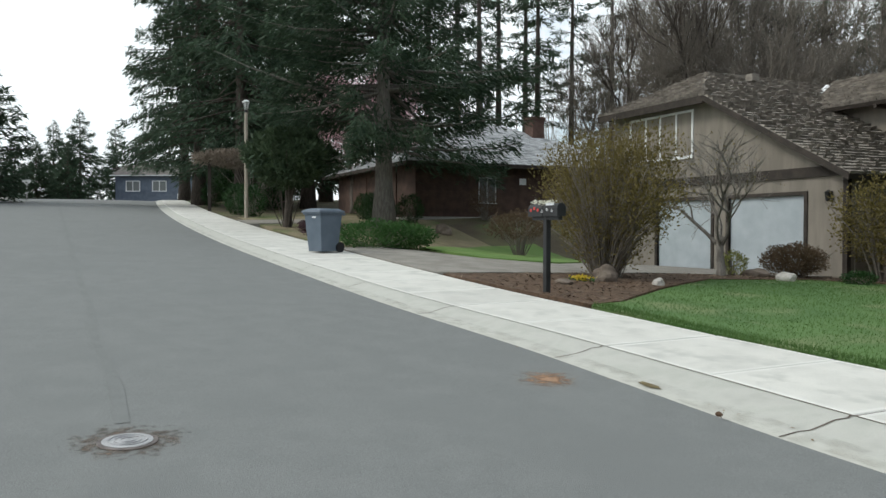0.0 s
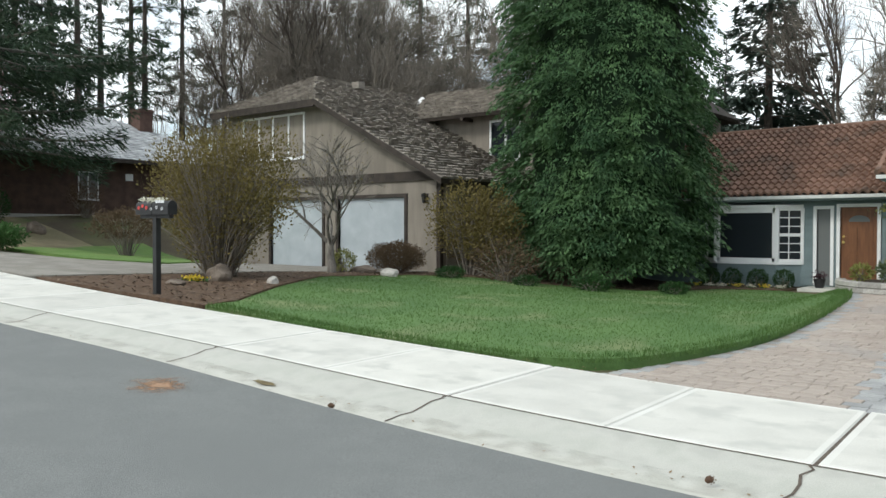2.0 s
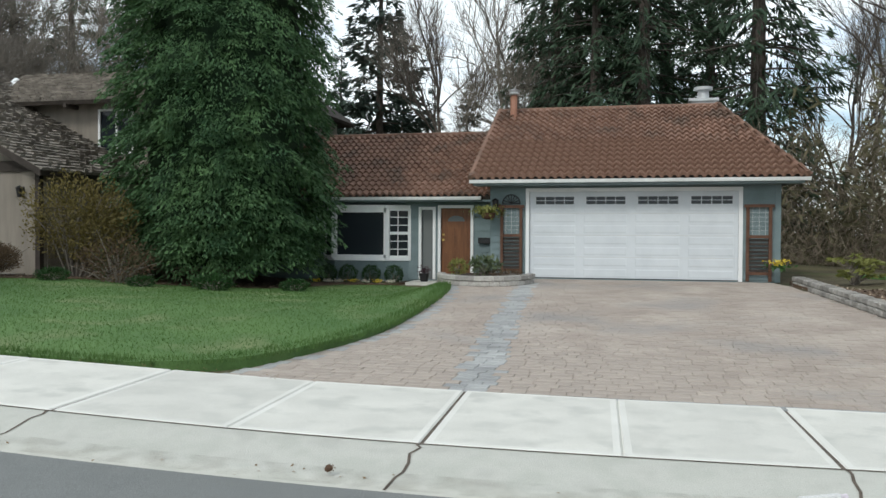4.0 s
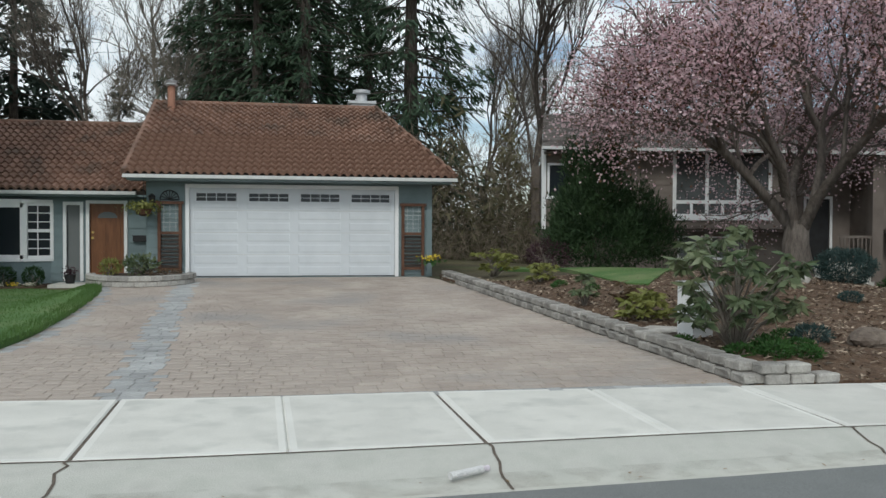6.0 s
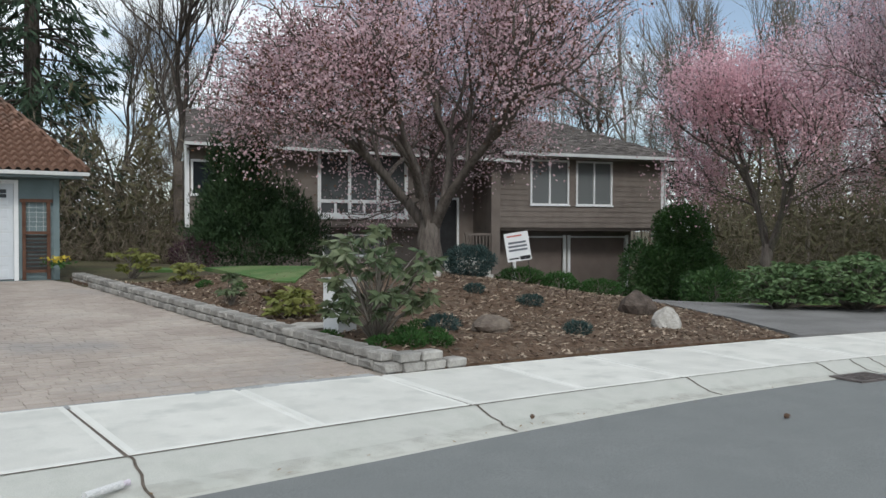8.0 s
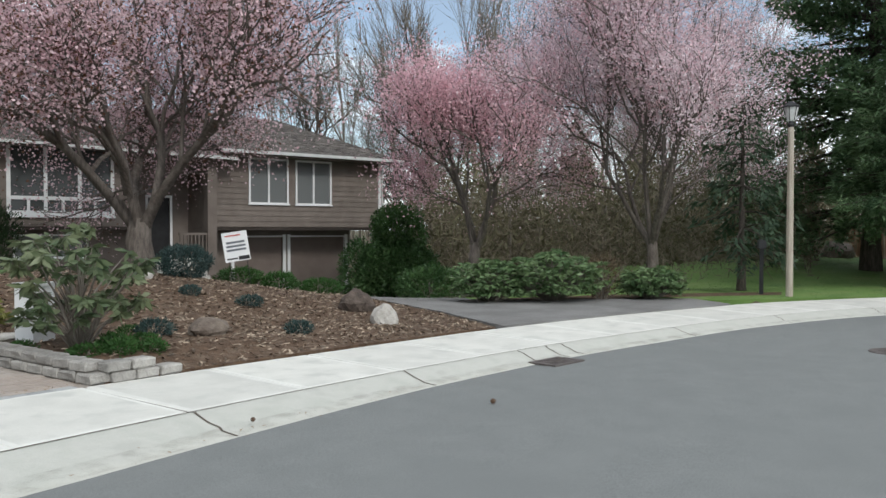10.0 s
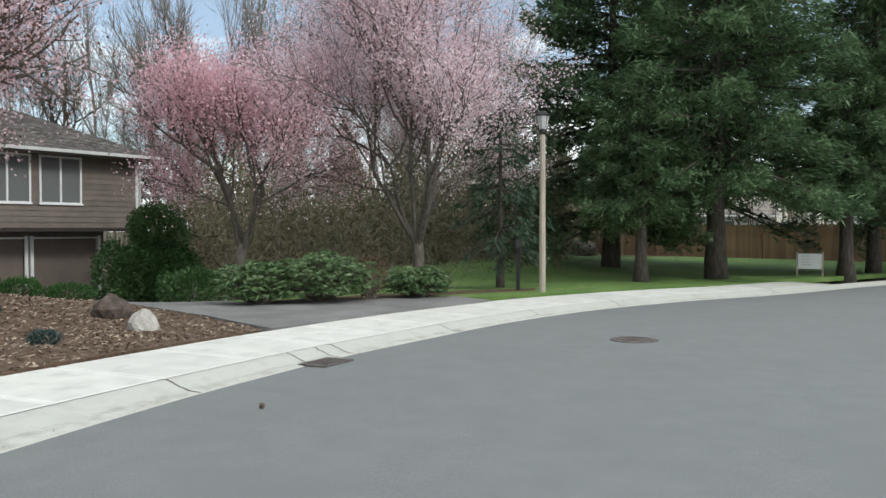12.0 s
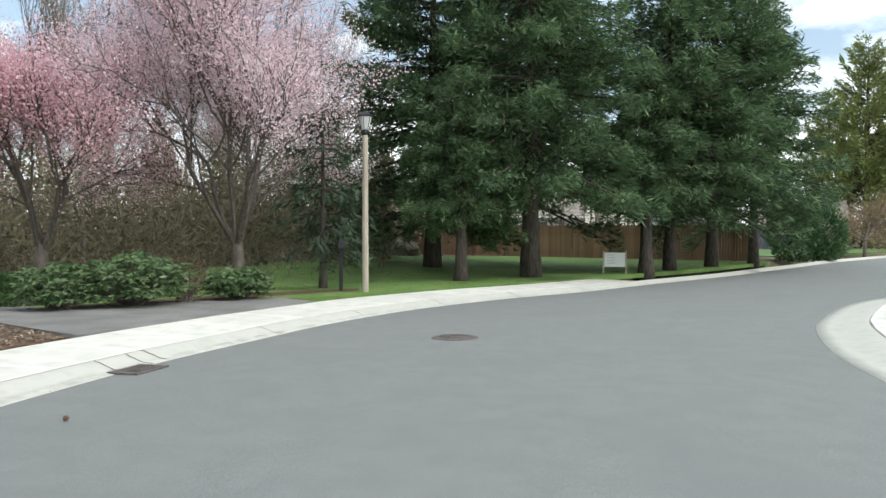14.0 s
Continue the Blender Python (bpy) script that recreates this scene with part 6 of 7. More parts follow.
woods = tagged(thing("far_woods", "bare brown woodland undergrowth and thin stems", "woods", kind="stuff"), kind="stuff")
sticks("stem", base, top, .05 + .004 * hh, np.full(n, .012), BRUSH, woods, 3)
k = 30000
i = r.integers(0, n, k)
f = r.uniform(.05, 1, k)
p = base[i] + (top[i] - base[i]) * f[:, None] + r.normal(0, .5, (k, 3))
d = r.normal(0, .6, (k, 3)) + np.array((0, 0, .7))
d /= np.linalg.norm(d, axis=1, keepdims=True)
shoots("twig", p, p + d * r.uniform(.5, 1.6, k)[:, None], .035, BRUSH, woods, seed=92)
# nearer brush, low and tangled
n = 40000
bear = np.radians(np.concatenate([r.uniform(-77, -51.5, n // 2), r.uniform(-21, -7, n // 4), r.uniform(36, 56, n // 4)]))
dist = np.concatenate([r.uniform(28, 50, n // 2), r.uniform(30, 42, n // 4), r.uniform(38, 55, n // 4)])
wx, wy = -np.sin(bear) * dist, np.cos(bear) * dist
wz = np.array([lot(x, y) for x, y in zip(wx, wy)])
hh = r.random(len(wx)) ** 1.6 * np.where(np.degrees(bear) < -40, 6.0, 4.8) + .1
p = np.stack([wx, wy, wz + hh], 1)
d = r.normal(0, .55, p.shape) + np.array((0, 0, .6))
d /= np.linalg.norm(d, axis=1, keepdims=True)
brush = thing("brush", "tangled brown bare undergrowth", "undergrowth", kind="stuff")
shoots("twig", p - d * .25, p + d * r.uniform(.2, .65, len(p))[:, None], .022, BRUSH, brush, seed=93)
n = 22000
bear = np.radians(np.concatenate([r.uniform(-77, -51.5, n * 2 // 3), r.uniform(-21, -7, n // 3)]))
dist = np.concatenate([r.uniform(33, 56, n * 2 // 3), r.uniform(33, 46, n // 3)])
wx, wy = -np.sin(bear) * dist, np.cos(bear) * dist
wz = np.array([lot(x, y) for x, y in zip(wx, wy)])
clump = 1 + .45 * np.sin(np.degrees(bear) * 1.7) + .3 * np.sin(np.degrees(bear) * 4.1 + dist)
p = np.stack([wx, wy, wz + r.random(len(wx)) ** 1.2 * 4.6 * clump], 1)
d = r.normal(0, 1, p.shape) + np.array((0, 0, .2))
d /= np.linalg.norm(d, axis=1, keepdims=True)
UNDER = leafy("dull evergreen understorey", (.075, .075, .040), (.19, .17, .10), .8, .15)
shoots("foliage", p - d * .25, p + d * r.uniform(.2, .5, len(p))[:, None], .11, UNDER, brush, seed=94)

n = 26000
bear = np.radians(np.concatenate([r.uniform(-79, -50, n * 3 // 4), r.uniform(-22, -7, n // 4)]))
dist = r.uniform(52, 74, len(bear))
wx, wy = -np.sin(bear) * dist, np.cos(bear) * dist
wz = np.array([lot(x, y) for x, y in zip(wx, wy)])
tall = 5.5 + 2.2 * np.sin(np.degrees(bear) * 1.3) + 1.4 * np.sin(np.degrees(bear) * 3.7 + dist * .3)
p = np.stack([wx, wy, wz + r.random(len(wx)) ** 1.1 * tall], 1)
d = r.normal(0, 1, p.shape) + np.array((0, 0, .5))
d /= np.linalg.norm(d, axis=1, keepdims=True)
THICKET = leafy("brown olive thicket", (.12, .105, .065), (.27, .235, .16), .85, .15)
shoots("foliage", p - d * .3, p + d * r.uniform(.3, .7, len(p))[:, None], .13, THICKET, woods, seed=95)
# ---- shrubs and small plants ----
shrub_b = shrub("tall olive budding shrub with many stems", [(0, 0, 1.8, 1.7, 1.5, 1.05), (.6, .2, 2.45, 1.15, 1.0, .75), (-.7, 0, 2.35, 1.15, 1.0, .8), (0, 0, 1.0, 1.15, 1.05, .9), (1.1, .1, 1.5, .8, .8, .7), (-1.1, 0, 1.5, .8, .8, .8)], 21000, OLIVE, .06, .55, 101, stems=260, shell=.05, up=.9)
settle(shrub_b, -14.2, 10.35, 0, 1.0)
r = np.random.default_rng(102)
whips = thing("shrub", "upright brown whips of a leafless shrub", "shrub")
P0, P1, R0, R1 = [], [], [], []
for k in range(130):
    a, o = r.uniform(0, 6.283), r.uniform(.1, 1.0)
    q0 = np.array((math.cos(a) * .3 * o, math.sin(a) * .3 * o, -.05))
    q1 = q0 + np.array((math.cos(a) * .35 * o, math.sin(a) * .35 * o, r.uniform(.8, 1.3)))
    q2 = q1 + np.array((math.cos(a) * .75 * o, math.sin(a) * .75 * o, r.uniform(.8, 2.3)))
    P0 += [q0, q1]; P1 += [q1, q2]; R0 += [.014, .010]; R1 += [.010, .003]
sticks("stem", P0, P1, R0, R1, TWIG, whips, 4)
settle(whips, -14.15, 10.3, 0, .95)
small_bare = broadleaf("small bare ornamental tree before the garage doors", 4, .75, .036, 3, 500, OLIVE, .03, .5, GREYBARK, .7, .14, .78, .2, seed=103, name="small_tree", out=.6, fork=.5, scatter=.05)
settle(small_bare, -14.7, 13.9, 30, 1.45)
settle(shrub("clipped russet round shrub before the garage", [(0, 0, .45, .78, .7, .38)], 13000, RUSSET, .05, .35, 104, stems=20, shell=.25), -14.2, 15.7)
settle(shrub("small pale green shrub at the bed's edge", [(0, 0, .3, .33, .33, .28)], 900, LIME, .06, .5, 105), -15.0, 14.6)
settle(shrub("loose olive shrub against the house corner", [(0, 0, 1.1, 1.0, .8, .85), (.6, -.1, .9, .7, .6, .7)], 8000, OLIVE, .06, .5, 106, stems=60, shell=.2), -12.7, 16.8, 0, 1.25)
settle(shrub("grey green flowering shrub by the wall", [(0, 0, .45, .6, .5, .42)], 1800, RHODO, .08, .4, 107, stems=24), -11.6, 16.8)
settle(shrub("dry brown shrub under the cypress", [(0, 0, .5, .9, .6, .5)], 1500, RUSSET, .09, .3, 108, stems=40, shell=.2), -11.2, 16.2)
low = shrub("low dark green shrub along the bed", [(0, 0, .18, .45, .35, .18)], 1100, BOXLEAF, .07, .4, 109, name="low_shrub")
settle(low, -9.0, 16.4)
for x, y, z_ in ((-7.6, 17.6, .8), (-10.4, 15.9, .7), (-12.2, 15.4, .8)):
    plant(low, x, y, 90 * z_, z_)
# neighbour's slope
settle(shrub("russet dome-shaped dwarf maple", [(0, 0, .95, 1.05, .95, .42)], 3600, RUSSET, .08, .35, 111, stems=26, shell=.4), -21.6, 12.6)
settle(shrub("dense bright green spreading shrub", [(0, 0, .36, .9, 1.35, .42), (0, .7, .33, .8, .9, .35)], 9000, HEATH, .08, .4, 112), -21.9, 8.3)
PINEGREEN = leafy("garden pine needles", (.035, .060, .032), (.085, .120, .060), .6, .2)
pine = shrub("cloud-pruned dark green pine", [(0, 0, 2.4, 1.75, 1.5, .65), (-.6, .2, 1.9, 1.2, 1.0, .5), (.8, -.2, 1.85, 1.2, 1.0, .5), (0, 0, 2.95, 1.2, 1.0, .42), (-1.2, 0, 2.3, .7, .7, .45), (1.25, 0, 2.3, .6, .6, .4)], 34000, PINEGREEN, .17, .34, 113, name="pine_tree", stems=18, bark=BARK, cat="tree", shell=.4)
part("trunk", Build().tube([(0, 0, -.3), (.1, .05, .9), (-.1, 0, 2.2)], [.17, .13, .07], 8), BARK, pine)
settle(pine, -31.6, 8.1, 0, 1.12)
settle(shrub("maroon heather mound by the pavement", [(0, 0, .3, .85, .65, .34)], 3600, MAROON, .08, .35, 114), -26.9, 8.0)
green_low = shrub("rounded dark green hedge shrub", [(0, 0, .6, .55, .55, .6)], 2200, BOXLEAF, .08, .4, 115, name="hedge_shrub", group="hedge by the brown house")
settle(green_low, -31.5, 13.2)
for k in range(5):
    plant(green_low, -32.8 - .9 * k, 12.6 + .1 * k, 50 * k, .9 + .08 * (k % 3))
for k, (b_, d_) in enumerate(((80.6, 48), (79.6, 44), (78.8, 41), (80.9, 56))):
    x, y = ray_at(b_, d_)
    plant(green_low, x, max(y, 8.6 if x > -45 else 9.3), 30 * k, 1.3)
for k in range(9):
    plant(green_low, -49 - 3.1 * k, 11.5 + .25 * k, 40 * k, 2.3 + .35 * (k % 3))
VINE = leafy("tan leafless vine", (.17, .14, .11), (.31, .26, .21), .8, .15)
arbor = shrub("brown leafless vine over a low arbor", [(0, 0, 2.25, 2.3, .8, .32)], 9000, VINE, .22, .14, 116, name="vine_arbor", stems=20, cat="arbor")
for x in (-1.7, 1.7):
    part("post", Build().box((x - .07, -.07, -.2), (x + .07, .07, 2.2)), BROWNTRIM, arbor)
settle(arbor, -46.5, 9.9, 80, 1.3)
settle(shrub("russet leafless bush by the brown wall", [(0, 0, .8, .8, .7, .7)], 1800, RUSSET, .10, .25, 117, stems=40, shell=.1), -31.8, 16.8)

# balls of box under the bay window, with primroses
box_ball = shrub("clipped round box ball under the bay window", [(0, 0, .25, .24, .24, .24)], 1700, BOXLEAF, .04, .5, 121, name="box_ball", stems=8, shell=.75, group="box balls")
for k, x in enumerate((-8.30, -7.72, -7.06, -6.42)):
    if k == 0:
        settle(box_ball, x, 21.45)
    else:
        plant(box_ball, x, 21.45, 70 * k)
PETAL_Y, PETAL_W = leafy("yellow petal", (.62, .46, .04), (.80, .65, .12), .7, .3), leafy("cream petal", (.62, .60, .48), (.78, .76, .66), .7, .3)


def posy(label, m, count, size, seed, radius=.12):
    r = np.random.default_rng(seed)
    t = thing("flowers", label, "flowers")
    n = count
    p = np.stack([r.normal(0, radius * .6, n), r.normal(0, radius * .6, n), r.uniform(.05, .12, n)], 1)
    d = r.normal(0, 1, (n, 3)) + np.array((0, -.4, .6))
    d /= np.linalg.norm(d, axis=1, keepdims=True)
    shoots("petal", p, p + d * size, size * .8, m, t, seed=seed)
    d2 = r.normal(0, 1, (n, 3)) + np.array((0, 0, .2))
    d2 /= np.linalg.norm(d2, axis=1, keepdims=True)
    q = p * np.array((1.3, 1.3, .3))
    shoots("foliage", q, q + d2 * size * 1.6, size * .7, HEATH, t, seed=seed + 1)
    return t


po_y = posy("yellow primroses in the bed", PETAL_Y, 60, .045, 131)
po_w = posy("cream primroses in the bed", PETAL_W, 60, .045, 132)
settle(po_y, -8.5, 21.1)
settle(po_w, -8.15, 21.1)
for k in range(5):
    plant(po_y if k % 2 else po_w, -7.85 + .36 * k, 21.1 + .02 * (k % 2), 40 * k)
settle(posy("bright yellow daffodil clump by the letterbox", PETAL_Y, 120, .06, 133, .16), -13.5, 9.25)
plant(po_y, 3.05, 20.25, 20, 1.6, .35)
BROWNDIRT = mat("potting soil", (.04, .028, .02), (.075, .05, .036), 9, .95, .8, 30, .4)
# curved block planter before the entrance
planter = thing("planter", "curved grey block planter with mulch and shrubs", "planter")
pb = block_mesh(.24, .20, .115, 77)
PC = Vector((-3.55, 19.55))
for course in range(2):
    for k in range(15):
        a = radians(186 + k * 11.4 + (5.7 if course else 0))
        x, y = PC.x + 1.08 * math.cos(a), PC.y + 1.08 * math.sin(a)
        ob = part("block", pb, None, planter)
        ob.matrix_basis = pose(x, y, drive_z(x, y) + .05 + .118 * course, 0, 0, math.degrees(a) + 90)
part("soil", Build().prism([(PC.x + .98 * math.cos(6.283 * k / 20), PC.y + .98 * math.sin(6.283 * k / 20)) for k in range(20)], .25, .58), BROWNDIRT, planter)
sh = shrub("pale green shrub in the block planter", [(0, 0, .25, .34, .28, .2)], 420, RHODO, .12, .4, 141, stems=14, shell=.3)
sh.matrix_basis = pose(-3.55, 19.3, .56)
sh = shrub("small variegated shrub in the block planter", [(0, 0, .2, .22, .2, .16)], 300, LIME, .09, .4, 142, stems=10)
sh.matrix_basis = pose(-4.2, 19.4, .56)
sh = shrub("low russet ground cover in the planter", [(0, 0, .08, .4, .3, .08)], 500, RUSSET, .05, .4, 143, stems=10)
sh.matrix_basis = pose(-3.0, 19.1, .56)
basket = thing("hanging_basket", "hanging basket with yellow green flowers", "hanging basket", (-3.68, 20.4, 2.05))
part("bowl", Build().tube([(0, 0, -.14), (0, 0, -.1), (0, 0, .02)], [.04, .14, .2], 12), RUSTWOOD, basket)
part("chain", Build().tube([(0, 0, 0), (0, 0, .7)], [.006, .006], 4), BLACK, basket)
r = np.random.default_rng(144)
p = r.normal(0, .13, (420, 3)) * np.array((1.3, 1.1, .5)) + np.array((0, 0, .08))
d = r.normal(0, 1, (420, 3)) + np.array((0, 0, -.3))
shoots("foliage", p, p + d / np.linalg.norm(d, axis=1, keepdims=True) * .09, .05, LIME, basket, seed=144)
pot = thing("flower_pot", "small dark pot with reddish flowers by the door", "flower pot", (-5.62, 21.6, .265))
part("pot", Build().tube([(0, 0, 0), (0, 0, .2), (0, 0, .22)], [.10, .14, .15], 12), BLACK, pot)
p = r.normal(0, .07, (160, 3)) + np.array((0, 0, .27))
d = r.normal(0, 1, (160, 3))
shoots("flowers", p, p + d / np.linalg.norm(d, axis=1, keepdims=True) * .06, .04, MAROON, pot, seed=145)


# bed beside the drive
def rhododendron(label, h, radius, stems, seed, m=None, leaf=(.12, .19), wide=.058, sag=-.75):
    """Leathery drooping leaves in whorls at the ends of crooked stems."""
    r = np.random.default_rng(seed)
    t = thing("rhododendron", label, "shrub")
    P0, P1, R0, R1, B, T_ = [], [], [], [], [], []
    for _ in range(stems):
        a, o = r.uniform(0, 6.283), r.random() ** .6
        e = np.array((math.cos(a) * o * radius, math.sin(a) * o * radius, h * r.uniform(.28, 1) * (1 - .25 * o)))
        q = e * np.array((.35, .35, .55)) + r.normal(0, .04, 3)
        P0 += [np.array((0, 0, -.05)), q]; P1 += [q, e]; R0 += [.018, .011]; R1 += [.011, .005]
        for k in range(r.integers(11, 17)):
            b_ = r.uniform(0, 6.283)
            d = np.array((math.cos(b_), math.sin(b_), r.uniform(sag, .25)))
            L = r.uniform(*leaf)
            B.append(e + r.normal(0, .012, 3)); T_.append(e + d / np.linalg.norm(d) * L)
    sticks("stem", P0, P1, R0, R1, TWIG, t, 5)
    shoots("foliage", np.array(B), np.array(T_), wide, m or RHODO, t, flat=.05, seed=seed)
    return t


settle(rhododendron("leggy rhododendron with drooping leathery leaves", 1.62, .8, 74, 151, None, (.14, .22), .07, -1.4), 5.2, 9.4)
settle(rhododendron("small lime green pieris shrub", .5, .33, 34, 152, LIME), 4.95, 11.5)
settle(rhododendron("pale green rhododendron behind the low wall", .75, .5, 30, 153, LIME), 4.35, 18.9)
settle(rhododendron("young yellow green rhododendron in the bed", .55, .3, 18, 154, LIME), 4.75, 16.4)
settle(rhododendron("small leggy shrub in the bed", .6, .25, 10, 155), 4.6, 13.2)
settle(rhododendron("sparse twiggy azalea in the bed", .5, .25, 9, 156, RUSSET), 5.1, 12.8)
tuft = shrub("low bright green tuft in the mulch", [(0, 0, .07, .2, .17, .09)], 700, HEATH, .05, .4, 157, name="tuft", stems=6, group="green tufts")
settle(tuft, 5.05, 9.0)
for x, y, z_ in ((5.4, 8.85, 1.1), (5.75, 8.75, .9), (5.55, 9.2, 1.2), (4.75, 9.9, .9), (6.0, 9.3, .9), (6.3, 10.1, .8), (5.2, 14.5, .8), (4.9, 15.5, .9)):
    plant(tuft, x, y, x * 80, z_)
blue = shrub("low blue grey juniper tuft in the mulch", [(0, 0, .12, .25, .22, .12)], 900, BLUEJUN, .06, .3, 158, name="juniper", stems=8, group="blue junipers")
settle(blue, 6.45, 9.75)
for x, y, z_ in ((8.45, 9.15, .9), (9.4, 11.4, .9), (8.9, 12.4, .8)):
    plant(blue, x, y, x * 50, z_)
settle(shrub("blue green mounded spruce beside the sign", [(0, 0, .38, .62, .55, .38)], 6000, BLUEJUN, .08, .25, 159, stems=14), 10.35, 14.6, 0, .9)
hedge = shrub("low bright green heath along the drive", [(0, 0, .2, .55, .4, .22)], 2200, HEATH, .07, .35, 160, name="heath", group="heath along the drive")
settle(hedge, 12.0, 14.9)
plant(hedge, 12.7, 14.4, 60, 1.0)
plant(hedge, 13.2, 13.6, 120, .9)
yew_lumps = [(0, 0, .8, 1.6, 1.2, .85), (-.35, 0, 1.5, 1.05, .9, .8), (1.45, -.1, .8, .6, .6, .75), (1.2, 0, 1.35, .4, .4, .6)]
r = np.random.default_rng(160)
for k in range(34):
    a, o, q = r.uniform(0, 6.283), r.uniform(.35, 1), r.uniform(.1, 1)
    rad = 1.65 * (1 - .62 * q) * o
    yew_lumps.append((-.35 * q + rad * math.cos(a) + .25 * (1 - q), .8 * rad * math.sin(a), .45 + 2.35 * q, .34, .34, r.uniform(.38, .6)))
yew = shrub("large dark green yew before the taupe house", yew_lumps, 42000, YEW, .12, .24, 161, stems=30, up=1.1, shell=.3)
settle(yew, 7.2, 19.3)
settle(shrub("maroon dwarf shrub before the yew", [(0, 0, .38, .55, .5, .36)], 1600, MAROON, .07, .35, 162), 5.7, 18.9)
laurel = shrub("tall glossy green laurel at the house corner", [(0, 0, 1.2, 1.5, 1.3, 1.2), (.2, 0, 2.6, 1.1, 1.0, 1.1), (-.3, 0, 2.9, .8, .8, .8), (1.0, 0, 1.3, .9, .9, 1.0), (-.9, .2, 1.2, .9, .9, 1.0), (-1.6, .4, 1.2, .8, .9, 1.2), (1.6, 0, 1.0, .8, .8, .9)], 30000, DEEPLEAF, .12, .5, 163, stems=26, up=.2)
settle(laurel, 21.2, 18.2, 0, .86)
settle(rhododendron("broad glossy rhododendron clump by the drive", 1.2, 1.15, 420, 164, BRIGHTRHODO), 16.2, 9.35)
settle(rhododendron("second rhododendron clump beside the first", 1.05, .85, 230, 165, BRIGHTRHODO), 15.1, 10.3)
settle(shrub("russet twiggy spirea between the rhododendrons", [(0, 0, .6, .5, .45, .55)], 1500, RUSSET, .07, .3, 166, stems=50, shell=.1), 17.1, 8.6)
settle(rhododendron("grey green rhododendron by the lamp", .85, .7, 220, 167, BRIGHTRHODO), 17.9, 7.75)
settle(shrub("dark low broadleaf hedge in the wood's edge", [(0, 0, .5, 1.3, .7, .5)], 2600, DEEPLEAF, .12, .4, 168), 18.9, 14.9)
settle(rhododendron("leggy green shrub at the lawn's edge", 1.0, .9, 80, 169), 19.3, 8.1, 30, .7)
thin_sp = conifer("small half-bare spruce behind the letterbox", 6.2, 1.7, .9, 22, 5, 60, NEEDLE, BARK, .11, .3, .5, .26, .8, seed=171, name="spruce_tree", gap=.25)
settle(thin_sp, 21.9, 7.0)


# ---- stones ----
def rock(label, size, m, at, seed, turn=0):
    r = random.Random(seed)
    bm = bmesh.new()
    bmesh.ops.create_icosphere(bm, subdivisions=3, radius=1)
    off = Vector((r.uniform(0, 50), r.uniform(0, 50), r.uniform(0, 50)))
    for v in bm.verts:
        k = 1 + .32 * noise.noise(v.co * 1.3 + off) + .10 * noise.noise(v.co * 4 + off)
        v.co = Vector((v.co.x * size[0], v.co.y * size[1], max(v.co.z, -.45) * size[2])) * k
    me = bpy.data.meshes.new("rock")
    bm.to_mesh(me)
    bm.free()
    me.materials.append(m)
    ob = tagged(new("rock", me), label, "rock")
    x, y = at
    ob.matrix_basis = pose(x, y, lot(x, y) + .045 + .25 * size[2], 0, 0, turn)
    return ob


PALEROCK = mat("pale granite", (.33, .31, .28), (.50, .475, .44), 5, .9, .6, 30, .25)
BROWNROCK = mat("brown fieldstone", (.11, .085, .068), (.19, .155, .125), 4, .9, .6, 25, .3)
DARKROCK = mat("dark weathered stump", (.055, .042, .034), (.11, .085, .07), 6, .95, .9, 25, .4)
rock("flat brown boulder set in the mulch", (.42, .22, .17), BROWNROCK, (7.15, 9.55), 1, 20)
rock("pale angular granite boulder by the drive", (.26, .22, .24), PALEROCK, (10.35, 9.15), 2, 40)
rock("dark rounded boulder at the mulch edge", (.33, .28, .28), DARKROCK, (11.1, 10.5), 3)
rock("pale stone on the mound", (.22, .18, .16), PALEROCK, (9.05, 14.1), 4)
rock("white rounded stone at the lawn edge", (.24, .16, .15), PALEROCK, (-13.2, 14.35), 5)
rock("small white stone beside the lawn", (.13, .11, .11), PALEROCK, (-12.55, 10.35), 6)
rock("grey stone under the shrub", (.26, .2, .24), BROWNROCK, (-13.4, 9.75), 7, 30)
rock("flat grey stone in the mulch", (.22, .14, .07), BROWNROCK, (-13.1, 8.6), 8)
rock("low fieldstone edging the bed", (.4, .2, .14), BROWNROCK, (-14.6, 14.9), 9)
rock("flat stepping stone in the bed", (.45, .25, .06), PALEROCK, (4.75, 10.6), 10)
rock("grey boulder on the far lawn", (.9, .6, .5), BROWNROCK, (36.5, 7.8), 11)
rock("mossy stone by the neighbour's wall", (.4, .3, .3), BROWNROCK, (-29.2, 13.6), 12)

# ---- street furniture ----
POLEWOOD = mat("weathered lamp post wood", (.34, .29, .235), (.46, .41, .345), 4, .9, .4, 30, .25, streak=(6, 6, .4))
FROST = mat("frosted lamp glass", (.55, .56, .55), (.65, .66, .65), 3, .4)


